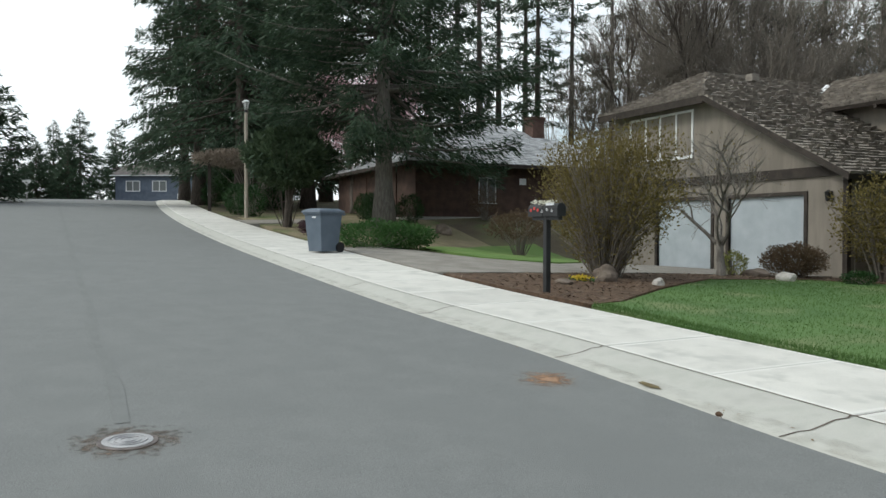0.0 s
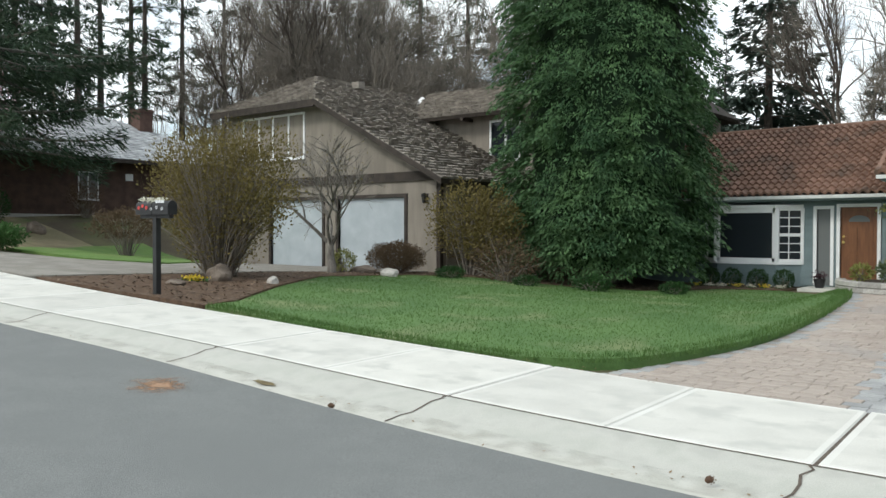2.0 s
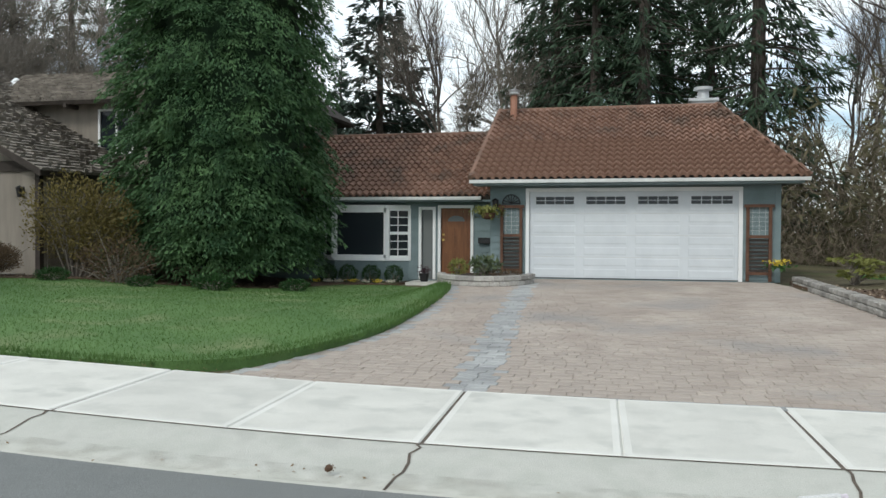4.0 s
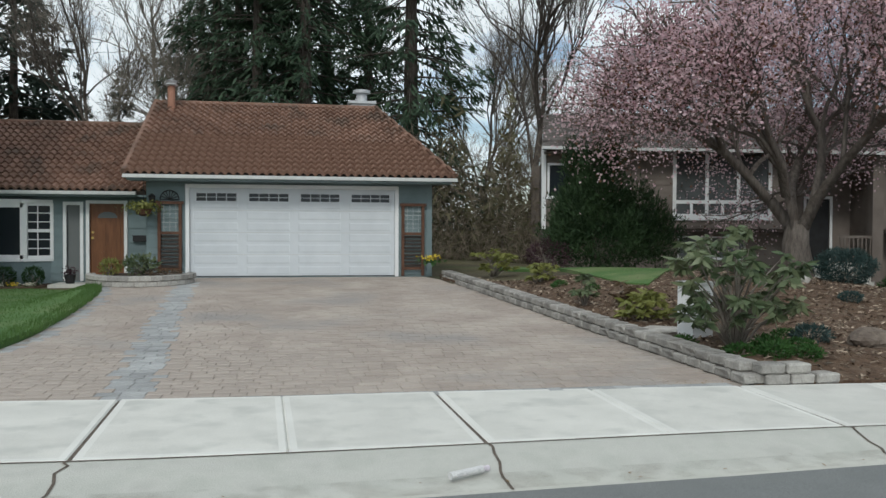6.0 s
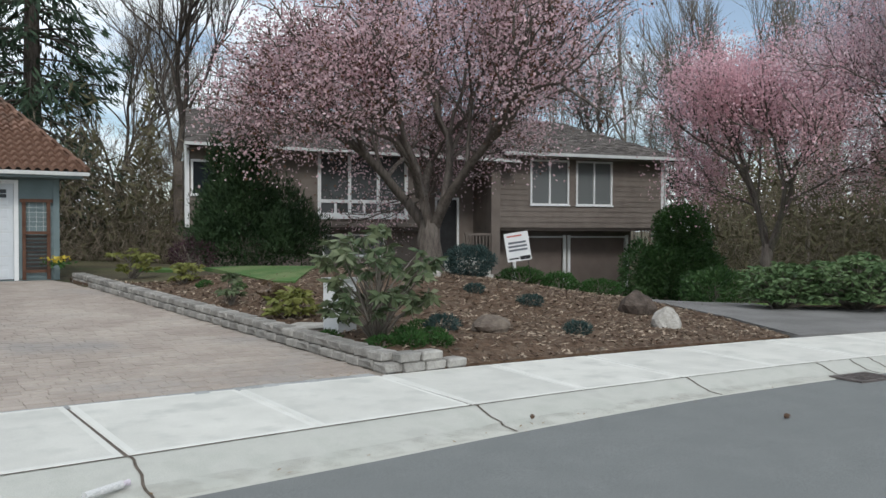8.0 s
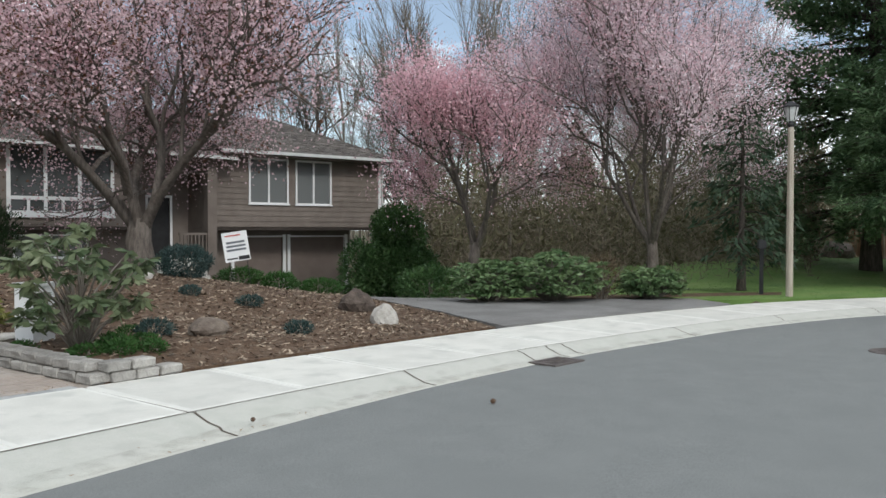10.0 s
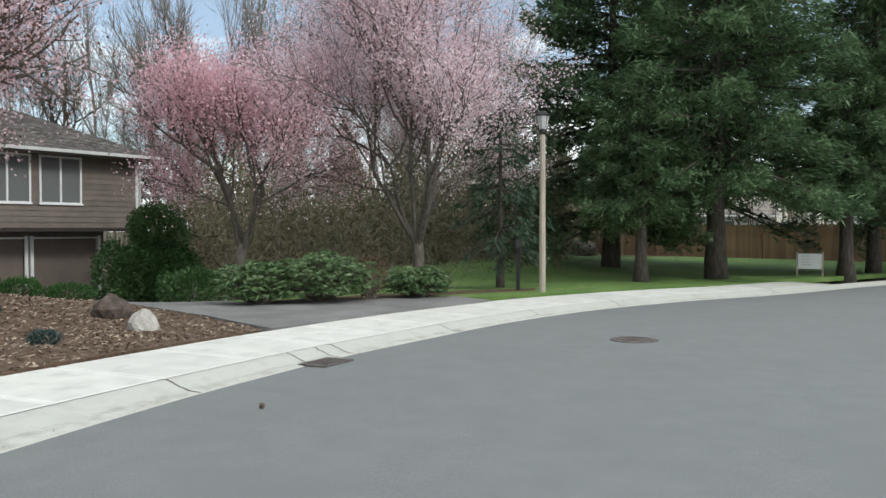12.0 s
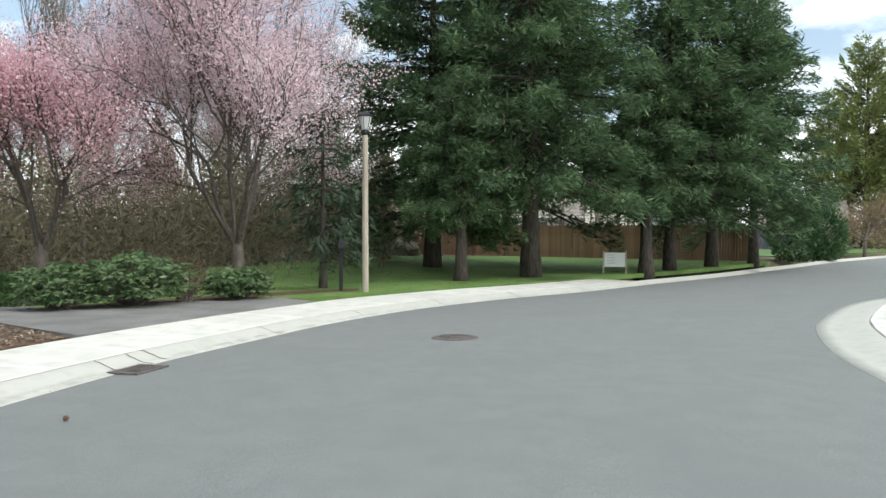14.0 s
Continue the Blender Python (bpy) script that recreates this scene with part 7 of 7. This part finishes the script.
def street_lamp(x, y, h, label):
    t = thing("street_lamp", label, "street lamp", (x, y, lot(x, y) - .05), 0, "street lamps")
    part("post", Build().tube([(0, 0, 0), (0, 0, h - .5), (.0, 0, h - .38)], [.085, .072, .06], 10), POLEWOOD, t)
    part("collar", Build().tube([(0, 0, h - .40), (0, 0, h - .34), (0, 0, h - .28), (0, 0, h - .26)], [.07, .085, .06, .05], 10), BLACK, t)
    lan = part("lantern", Build().tube([(0, 0, h - .26), (0, 0, h - .24), (0, 0, h + .06)], [.08, .10, .165], 6), FROST, t)
    part("cap", Build().tube([(0, 0, h + .06), (0, 0, h + .09), (0, 0, h + .17), (0, 0, h + .2)], [.20, .20, .09, .03], 6), BLACK if x > 0 else FROST, lan)
    for k in range(6):
        a = 6.283 * k / 6
        part("bar", Build().tube([(.10 * math.cos(a), .10 * math.sin(a), h - .24), (.168 * math.cos(a), .168 * math.sin(a), h + .06)], [.009, .009], 4), BLACK, lan)
    return t


street_lamp(20.45, 5.42, 4.45, "weathered wooden street lamp post with black lantern")
street_lamp(-38.8, 8.05, 5.35, "pale street lamp post with lantern head")


def post_box(x, y, h, label, turn, w, decor):
    t = thing("mailbox", label, "mailbox", (x, y, lot(x, y)), turn)
    part("post", Build().box((-.045, -.045, -.2), (.045, .045, h)), BLACK, t)
    part("arm", Build().box((-w / 2 + .05, -.04, h - .06), (w / 2 - .05, .04, h)), BLACK, t)
    for k in range(2 if decor else 1):
        x0 = -w / 2 + (w / 2) * k if decor else -w / 2
        x1 = x0 + (w / 2 - .02 if decor else w)
        prof = [(-.09, 0), (.09, 0), (.09, .13)] + [(.09 * math.cos(math.pi * j / 8), .13 + .09 * math.sin(math.pi * j / 8)) for j in range(1, 8)] + [(-.09, .13)]
        n = len(prof)
        bx = Build().add([(xx, p_, h + q_) for xx in (x0, x1) for p_, q_ in prof], [tuple(range(n)), tuple(range(n, 2 * n))[::-1]] + [(i, n + i, n + (i + 1) % n, (i + 1) % n) for i in range(n)])
        body = part("box", bx, BLACK, t)
        part("door", Build().box((x0 - .012, -.085, h + .01), (x0, .085, h + .15)), BLACK, body)
    return t


mb = post_box(-11.95, 7.5, 1.32, "twin black mailboxes on a post with painted flowers", 4, .84, True)
REDP = mat("red painted petals", (.35, .03, .03), (.5, .06, .05), 8, .6)
for k in range(3):
    b = Build()
    cx = -.02 + .14 * k
    b.tube([(cx + .02 * math.cos(6.283 * j / 14), -.094, 1.41 + .02 * (k % 2) + .02 * math.sin(6.283 * j / 14)) for j in range(15)], [.0045] * 15, 4)
    part("painted_ring", b, WHITE, mb)
for k in range(3):
    part("painted_flower", Build().tube([(-.34 + .10 * k, -.088, 1.43 + .03 * (k % 2)), (-.34 + .10 * k, -.096, 1.43 + .03 * (k % 2))], [.032, .03], 7), REDP, mb)
for k in range(5):
    part("number_bar", Build().box((.10 + .045 * k, -.099, 1.50), (.13 + .045 * k, -.09, 1.545)), WHITE, mb)
r = np.random.default_rng(181)
p = np.stack([r.uniform(-.42, .2, 160), r.uniform(-.06, .06, 160), r.uniform(1.50, 1.58, 160)], 1)
d = r.normal(0, 1, (160, 3))
shoots("flower_trim", p, p + d / np.linalg.norm(d, axis=1, keepdims=True) * .05, .035, PETAL_W, mb, seed=181)
post_box(20.75, 6.15, 1.15, "black mailbox on a thin post by the lawn", 20, .72, False)

# wheeled bin on the pavement
BINBLUE = mat("grey blue plastic", (.095, .125, .16), (.12, .15, .19), 3, .55, .05, 60, .06)
bin_ = thing("wheeled_bin", "grey blue plastic wheeled bin on the pavement", "bin", (-20.5, 6.2, rise(-20.5) + .02), 24)


def taper(w0, d0, w1, d1, z0, z1):
    return [(-w0, -d0, z0), (w0, -d0, z0), (w0, d0, z0), (-w0, d0, z0), (-w1, -d1, z1), (w1, -d1, z1), (w1, d1, z1), (-w1, d1, z1)]


BOXF = [(3, 2, 1, 0), (4, 5, 6, 7), (0, 1, 5, 4), (1, 2, 6, 5), (2, 3, 7, 6), (3, 0, 4, 7)]
part("body", Build().add(taper(.24, .27, .31, .36, .02, .98), BOXF), BINBLUE, bin_)
part("rim", Build().add(taper(.335, .39, .335, .39, .95, 1.0), BOXF), BINBLUE, bin_)
part("lid", Build().add(taper(.36, .42, .345, .40, 1.0, 1.05), BOXF).add(taper(.335, .38, .24, .29, 1.05, 1.10), BOXF), BINBLUE, bin_)
part("handle", Build().tube([(.3, .40, .93), (.3, .47, .96), (-.3, .47, .96), (-.3, .40, .93)], [.02] * 4, 6), BINBLUE, bin_)
for x in (-.25, .25):
    w_ = part("wheel", Build().tube([(x - .04, .33, .12), (x + .04, .33, .12)], [.13, .13], 16), BLACK, bin_)
part("sticker", Build().box((-.02, -.356, .86), (.12, -.344, .90)), WHITE, bin_)

# iron covers and the gutter grate
IRON = mat("cast iron", (.11, .095, .09), (.19, .165, .155), 9, .6, .6, 60, .3, metal=.4)
GREYIRON = mat("worn bright iron cover", (.34, .34, .35), (.46, .46, .47), 9, .6, .6, 60, .25, metal=.3)
CRACKED = mat("broken asphalt patch", (.085, .062, .045), (.17, .13, .10), 6, .95, .8, 40, .5)


def road_z(x, y):
    return rise(x) - .105 + .05 * (1 - (2 * min(1, max(0, (y + 3.35) / 8.4)) - 1) ** 2)


def manhole(x, y, rad, m, label, rings=3):
    z = road_z(x, y)
    slope = (rise(x + .5) - rise(x - .5))
    t = thing("manhole_cover", label, "manhole cover", (x, y, z))
    t.matrix_basis = Matrix.Translation((x, y, z)) @ Matrix.Rotation(-math.atan(slope), 4, 'Y')
    part("frame", Build().tube([(0, 0, -.05), (0, 0, .006), (0, 0, .010)], [rad + .035, rad + .035, rad + .03], 28), IRON, t)
    part("lid", Build().tube([(0, 0, .0), (0, 0, .013), (0, 0, .015)], [rad, rad, rad - .01], 28), m, t)
    for k in range(rings):
        q = rad * (.3 + .22 * k)
        part("raised_ring", Build().tube([(q * math.cos(6.283 * j / 24), q * math.sin(6.283 * j / 24), .016) for j in range(25)], [.008] * 25, 4, False), m, t)
    return t


def patch(x, y, rx, ry, m, label, seed, cat="stain", dz=.004, name="road_stain"):
    r = random.Random(seed)
    b = Build()
    n = 40
    pts = []
    for k in range(n):
        a = 6.283 * k / n
        q = .85 + .12 * math.sin(2 * a + seed) + .08 * math.sin(5 * a + 2 * seed) + r.uniform(-.06, .06)
        pts.append((x + rx * q * math.cos(a), y + ry * q * math.sin(a)))
    f = lambda px, py: (max(road_z(px, py), rise(px) - .10) + dz)
    b.v = [(x, y, f(x, y) + .003)] + [(px, py, f(px, py)) for px, py in pts]
    b.f = [(0, 1 + k, 1 + (k + 1) % n) for k in range(n)]
    return tagged(part(name, b, m), label, cat, kind="structure")


def faded(m):
    """Let a patch thin out towards its rim, broken by noise."""
    n, l = m.node_tree.nodes, m.node_tree.links
    co = n.new("ShaderNodeTexCoord")
    ds = n.new("ShaderNodeVectorMath")
    ds.operation = 'DISTANCE'
    ds.inputs[1].default_value = (.5, .5, .5)
    l.new(co.outputs["Generated"], ds.inputs[0])
    t = n.new("ShaderNodeTexNoise")
    t.inputs["Scale"].default_value, t.inputs["Detail"].default_value = 14, 6
    l.new(co.outputs["Object"], t.inputs["Vector"])
    a = n.new("ShaderNodeMath")
    a.operation = 'MULTIPLY_ADD'
    a.inputs[1].default_value = 2.4
    l.new(t.outputs["Fac"], a.inputs[0])
    s_ = n.new("ShaderNodeMath")
    s_.operation = 'MULTIPLY_ADD'
    s_.inputs[1].default_value, s_.inputs[2].default_value = -2.6, -.15
    l.new(ds.outputs["Value"], s_.inputs[0])
    l.new(s_.outputs[0], a.inputs[2])
    a.use_clamp = True
    l.new(a.outputs[0], n["Principled BSDF"].inputs["Alpha"])
    return m


faded(CRACKED)
patch(-6.12, .45, .62, .58, CRACKED, "crumbled asphalt ring round the cover", 21, dz=.003)
manhole(-6.12, .45, .17, GREYIRON, "worn pale iron cover in crumbled asphalt")
manhole(12.75, 1.95, .33, IRON, "brown cast iron manhole cover in the street")
manhole(27.0, -5.0, .33, IRON, "far cast iron manhole cover in the street")
RUSTDIRT = mat("rusty dirt", (.26, .145, .08), (.34, .215, .135), 7, .95, .4, 30, .4)
faded(RUSTDIRT)
patch(-6.95, 4.36, .62, .42, RUSTDIRT, "rust coloured dirt stain by the gutter", 22)
MOSS = mat("dry moss litter", (.13, .10, .05), (.20, .16, .08), 9, .95, .8, 30, .4)
patch(-6.40, 5.18, .20, .06, MOSS, "clump of moss and litter in the gutter", 23, "litter", .02)
TARLINE = mat("sealed crack", (.160, .167, .164), (.178, .185, .181), 4, .9, .3, 60, .2)
seam_line = Build()
for k in range(60):
    x = -6.6 - k * 1.1
    y = .45 - .004 * (-6.6 - x) + .03 * math.sin(k * 1.3)
    for o in (-.05 - .02 * math.sin(k * 2.1), .05 + .02 * math.sin(k * 1.7)):
        seam_line.v.append((x, y + o, road_z(x, y) + .004))
seam_line.f = [(2 * k, 2 * k + 1, 2 * k + 3, 2 * k + 2) for k in range(59)]
tagged(part("road_seam", seam_line, TARLINE), "faint dark sealed seam along the asphalt", "seam", kind="structure")
grate = thing("storm_drain", "dark iron gutter grate in a sunken apron", "drain", (9.35, 5.32, -.088), -6)
part("frame", Build().ring(-.28, .28, -.17, .17, .04, -.01, .012), IRON, grate).matrix_basis = pose(0, 0, 0, 90, 0, 0)
for k in range(8):
    part("bar", Build().box((-.27 + k * .073, -.17, 0), (-.235 + k * .073, .17, .012)), IRON, grate)
part("well", Build().box((-.28, -.17, -.02), (.28, .17, -.004)), BLACK, grate)

# newspaper roll, cones and leaves on the gutter
roll = thing("newspaper_roll", "rolled newspaper in a plastic sleeve in the gutter", "newspaper", (1.10, 5.50, -.035), 28)
part("paper", Build().tube([(-.15, 0, .0), (.13, 0, .0)], [.026, .026], 10), mat("newsprint", (.50, .50, .50), (.66, .65, .64), 30, .8, .1, 60, .3, streak=(1, 12, 1)), roll)
part("sleeve_tail", Build().tube([(.13, 0, .0), (.15, 0, .002), (.19, .01, -.006)], [.026, .014, .022], 8), mat("plastic sleeve", (.50, .42, .50), (.64, .58, .64), 9, .3), roll)
CONE = mat("brown cone", (.07, .04, .025), (.13, .08, .05), 20, .9, .5, 60, .4)


def cone(x, y, z, s, turn):
    b = Build()
    b.tube([(-.05, 0, 0), (-.03, 0, 0), (0, 0, .005), (.03, 0, 0), (.045, 0, 0)], [.008, .026, .034, .022, .006], 8)
    for k in range(18):
        a = k * 2.4
        q = -.035 + .075 * k / 18
        rad_ = .033 - .01 * abs(q) / .04
        b.add([(q, rad_ * math.cos(a), rad_ * math.sin(a)), (q + .012, (rad_ + .010) * math.cos(a - .3), (rad_ + .010) * math.sin(a - .3)), (q + .012, (rad_ + .010) * math.cos(a + .3), (rad_ + .010) * math.sin(a + .3))], [(0, 1, 2)])
    ob = tagged(part("fir_cone", b, CONE), "small brown fir cone lying by the kerb", "cone", "fir cones")
    ob.matrix_basis = pose(x, y, z + .03 * s, 0, 0, turn)
    ob.scale = (s * .7, s * .7, s * .7)


cone(-5.25, 4.97, rise(-5.25) - .085, 1.0, 20)
cone(-2.03, 5.27, rise(-2.03) - .075, 1.1, 70)
cone(6.66, 4.49, -.085, 1.0, 10)
cone(4.66, 5.62, -.055, .8, 50)
SILT = mat("gutter silt", (.25, .22, .175), (.34, .305, .25), 9, .95, .3, 40, .3)
sn, sl = SILT.node_tree.nodes, SILT.node_tree.links
st = sn.new("ShaderNodeTexNoise")
st.inputs["Scale"].default_value, st.inputs["Detail"].default_value = 5, 7
sr = sn.new("ShaderNodeValToRGB")
sr.color_ramp.elements[0].position, sr.color_ramp.elements[1].position = .42, .75
sr.color_ramp.elements[1].color = (.26, .26, .26, 1)
sco = sn.new("ShaderNodeTexCoord")
sl.new(sco.outputs["Object"], st.inputs["Vector"])
sl.new(st.outputs["Fac"], sr.inputs["Fac"])
sl.new(sr.outputs["Color"], sn["Principled BSDF"].inputs["Alpha"])
near = [p for p in NORTH if -40 < p.x < 30]
tagged(part("gutter_silt", strip(near, [-LIP + .02, -.66, -.52], [-.094, -.0865, -.0765]), SILT), "brown silt lying along the gutter", "silt", kind="structure")
tagged(part("kerb_joint", strip(near, [-.024, -.003], [.001, .001]), SEAM), "thin dark joint between kerb and pavement", "joint", kind="structure")
LITTER = leafy("dry leaf litter", (.16, .10, .05), (.28, .19, .10), .8, .2)
r = np.random.default_rng(191)
n = 260
sx = np.concatenate([r.uniform(-16, 20, 150), r.uniform(-6, -3.5, 50), r.uniform(3.6, 5.2, 60)])
line_x = np.array([p.x for p in NORTH])
line_y = np.array([p.y for p in NORTH])
sy = np.interp(sx, line_x, line_y)
off = np.concatenate([r.normal(-.62, .12, 150), r.uniform(1.85, 2.1, 110)])
zz = np.array([rise(x) for x in sx]) + np.where(off < 0, -.083, .024)
p = np.stack([sx, sy + off, zz], 1)
a = r.uniform(0, 6.283, n)
d = np.stack([np.cos(a), np.sin(a), r.uniform(0, .3, n)], 1) * r.uniform(.02, .05, n)[:, None]
lt = thing("leaf_litter", "dry leaves and needles along the gutter", "litter", kind="stuff")
shoots("leaf", p, p + d, .018, LITTER, lt, flat=.9, seed=191)

# ---- signs, fence, far buildings ----
SIGNW, SIGNK = WHITE, BLACK
SIGNR = mat("faded red print", (.45, .12, .10), (.55, .18, .15), 9, .7)
yard = thing("yard_sign", "white yard sign leaning on two wires in the mulch", "sign", (11.25, 14.0, lot(11.25, 14.0)))
yard.matrix_basis = pose(11.3, 14.0, lot(11.25, 14.0) + .22, 0, -9, -38)
part("board", Build().box((-.26, -.006, .30), (.26, .006, .92)), SIGNW, yard)
for x in (-.18, .18):
    part("wire", Build().tube([(x, .012, -.2), (x, .012, .88)], [.006, .006], 5), BLACK, yard)
part("print_bar", Build().box((-.2, -.010, .83), (.12, -.0065, .86)), SIGNR, yard)
for k, (w, zz_) in enumerate(((.19, .70), (.2, .62), (.2, .54))):
    part("print_bar", Build().box((-w, -.010, zz_ - .022), (w, -.0065, zz_ + .022)), mat("grey print", (.12, .13, .15), (.18, .19, .21), 30, .7, 0, 90, .2), yard)
part("print_block", Build().box((.02, -.010, .32), (.24, -.0065, .40)), SIGNK, yard)
part("print_bar", Build().box((-.22, -.010, .345), (.0, -.0065, .375)), SIGNK, yard)
brd = thing("notice_board", "white notice board on two short posts", "sign", (30.9, -1.15, lot(30.9, -1.15)), -90)
part("board", Build().box((-.38, -.015, .28), (.38, .015, .80)), WHITE, brd)
for x in (-.40, .40):
    part("post", Build().box((x - .03, -.03, -.2), (x + .03, .03, .86)), POLEWOOD, brd)
for k in range(4):
    part("print_bar", Build().box((-.28, -.02, .70 - .1 * k), (-.02 + .05 * (k % 2), -.016, .73 - .1 * k)), GUTTER, brd)
ped = thing("utility_pedestal", "white utility box half hidden by the rhododendron", "utility box", (5.12, 10.3, lot(5.12, 10.3)), 20)
part("body", Build().box((-.18, -.14, -.1), (.18, .14, .72)), WHITE, ped)
part("cover", Build().box((-.2, -.16, .72), (.2, .16, .77)), GUTTER, ped)
FENCE = mat("cedar fence board", (.17, .10, .06), (.26, .165, .10), 2, .9, .3, 30, .25, vary=.18, streak=(4, 4, .5))


def fence(ax, ay, bx, by, h):
    t = thing("fence", "brown cedar board fence with cap rail", "fence")
    d = Vector((bx - ax, by - ay))
    L = d.length
    d.normalize()
    a = math.degrees(math.atan2(d.y, d.x))
    bm_ = Build().box((-.068, -.01, 0), (.068, .01, h)).mesh("board", FENCE)
    pm = Build().box((-.06, -.06, -.2), (.06, .06, h + .12)).box((-.08, -.08, h + .12), (.08, .08, h + .16)).mesh("post", FENCE)
    k = 0
    while k * .145 < L:
        p = Vector((ax, ay)) + d * (k * .145)
        part("board", bm_, None, t).matrix_basis = pose(p.x, p.y, lot(p.x, p.y) + .05, 0, 0, a)
        if k % 16 == 0:
            part("post", pm, None, t).matrix_basis = pose(p.x, p.y, lot(p.x, p.y), 0, 0, a)
        k += 1
    mid = Vector((ax + bx, ay + by)) / 2
    part("cap_rail", Build().box((-L / 2, -.05, h + .04), (L / 2, .05, h + .085)), FENCE, t).matrix_basis = pose(mid.x, mid.y, lot(mid.x, mid.y) + .02, 0, 0, a)


fence(54, 11, 44.2, -8.6, 1.8)
HAZEWHITE = mat("white painted siding", (.62, .63, .63), (.70, .71, .71), 2, .8, .1, 30, .08)


def small_house(label, at, turn, w, d, h, wall_m, roof_m, rise_, windows, gable=True):
    t = thing("house", label, "house", at, turn)
    part("wall", Build().box((0, 0, -1), (w, d, h)), wall_m, t)
    o = .45
    part("roof", Build().slab([(-o, -o, h), (w + o, -o, h), (w + o, d / 2, h + rise_), (-o, d / 2, h + rise_)], .15).slab([(w + o, d + o, h), (-o, d + o, h), (-o, d / 2, h + rise_), (w + o, d / 2, h + rise_)], .15), roof_m, t)
    for x in (0, w - .12):
        part("gable", Build().add([(x, 0, h), (x, d, h), (x, d / 2, h + rise_ - .1), (x + .12, 0, h), (x + .12, d, h), (x + .12, d / 2, h + rise_ - .1)], [(0, 2, 1), (3, 4, 5), (0, 1, 4, 3), (1, 2, 5, 4), (2, 0, 3, 5)]), wall_m, t)
    part("gutter", Build().box((-o, -o - .1, h - .12), (w + o, -o, h)), HAZEWHITE, t)
    for x0, x1, z0, z1 in windows:
        window(t, x0, x1, z0, z1, -.07, cols=((x0 + x1) / 2,), pane_m=PANEGREY, fw=.09)
    return t


BLUEWALL = mat("slate blue siding", (.10, .12, .16), (.14, .165, .21), 2, .85)
fh = small_house("dark blue-grey house beyond the crest", (-116, 7.2, 4.55), 62, 13, 8, 4.4, BLUEWALL, DARKSHAKE, 1.6, [(1.5, 3.2, 2.4, 3.6), (5, 6.7, 2.4, 3.6)])
part("garage_door", Build().box((8.2, -.05, 0), (12.4, 0, 2.0)), WHITE, fh, "white garage door")
small_house("white outbuilding with a low roof behind the fence", (47.2, -4.4, 0), -82, 3.6, 5, 2.3, HAZEWHITE, DARKSHAKE, 1.0, [])
small_house("white house with brown roof behind the fence", (58, 9, 0), -82, 9, 7, 2.6, HAZEWHITE, SHAKE, 1.7, [(2, 3.6, 1.0, 2.2), (5, 6.6, 1.0, 2.2)])
small_house("blue house with white trim beyond the bend", (77, -15.2, -.5), -100, 7, 7, 2.6, BLUEWALL, SHAKE, 2.2, [(1, 2.3, 1, 2.3), (4.5, 5.8, 1, 2.3)])
tan_tree = broadleaf("spreading tan leafless ornamental tree beyond the bend", 5, 1.0, .05, 3, 9000, TANTWIG, .16, .16, TWIG, .75, .02, .8, .2, seed=195, name="small_tree", out=1.0, fork=.7, scatter=.22)
settle(tan_tree, 58.6, -18.3, 0, 1.3)
FAR_BANK = [(52, -12.5), (60, -17.2), (75, -28), (80, -24), (72, -14), (58, -8)]
tagged(part("lawn", drape(FAR_BANK, 2.0, lambda x, y: lot(x, y) + .05), LAWN, smooth=True), "green bank before the blue house", "lawn", kind="structure")
plant(green_low, 60, -15.5, 0, 1.5, label="dark green round shrub beyond the bend")
plant(green_low, 63, -17.8, 50, 1.2, label="dark green round shrub beyond the bend")
settle(shrub("dense clipped dark hedge at the bend", [(0, 0, 1.2, 1.0, 1.2, 1.6), (.5, -1.2, 1.1, .9, 1.2, 1.5)], 9000, CEDAR, .2, .4, 196, stems=10), 47.4, -11.3, 0, 1.15)
stp = thing("road_sign", "small diamond road sign on a post beyond the crest", "sign", (-98, -2.6, 4.6))
part("post", Build().tube([(0, 0, 0), (0, 0, 2.6)], [.04, .04], 6), GUTTER, stp)
part("plate", Build().add([(.03, 0, 1.9), (.03, .45, 2.35), (.03, 0, 2.8), (.03, -.45, 2.35), (.05, 0, 1.9), (.05, .45, 2.35), (.05, 0, 2.8), (.05, -.45, 2.35)], [(0, 1, 2, 3), (7, 6, 5, 4), (0, 4, 5, 1), (1, 5, 6, 2), (2, 6, 7, 3), (3, 7, 4, 0)]), GUTTER, stp)
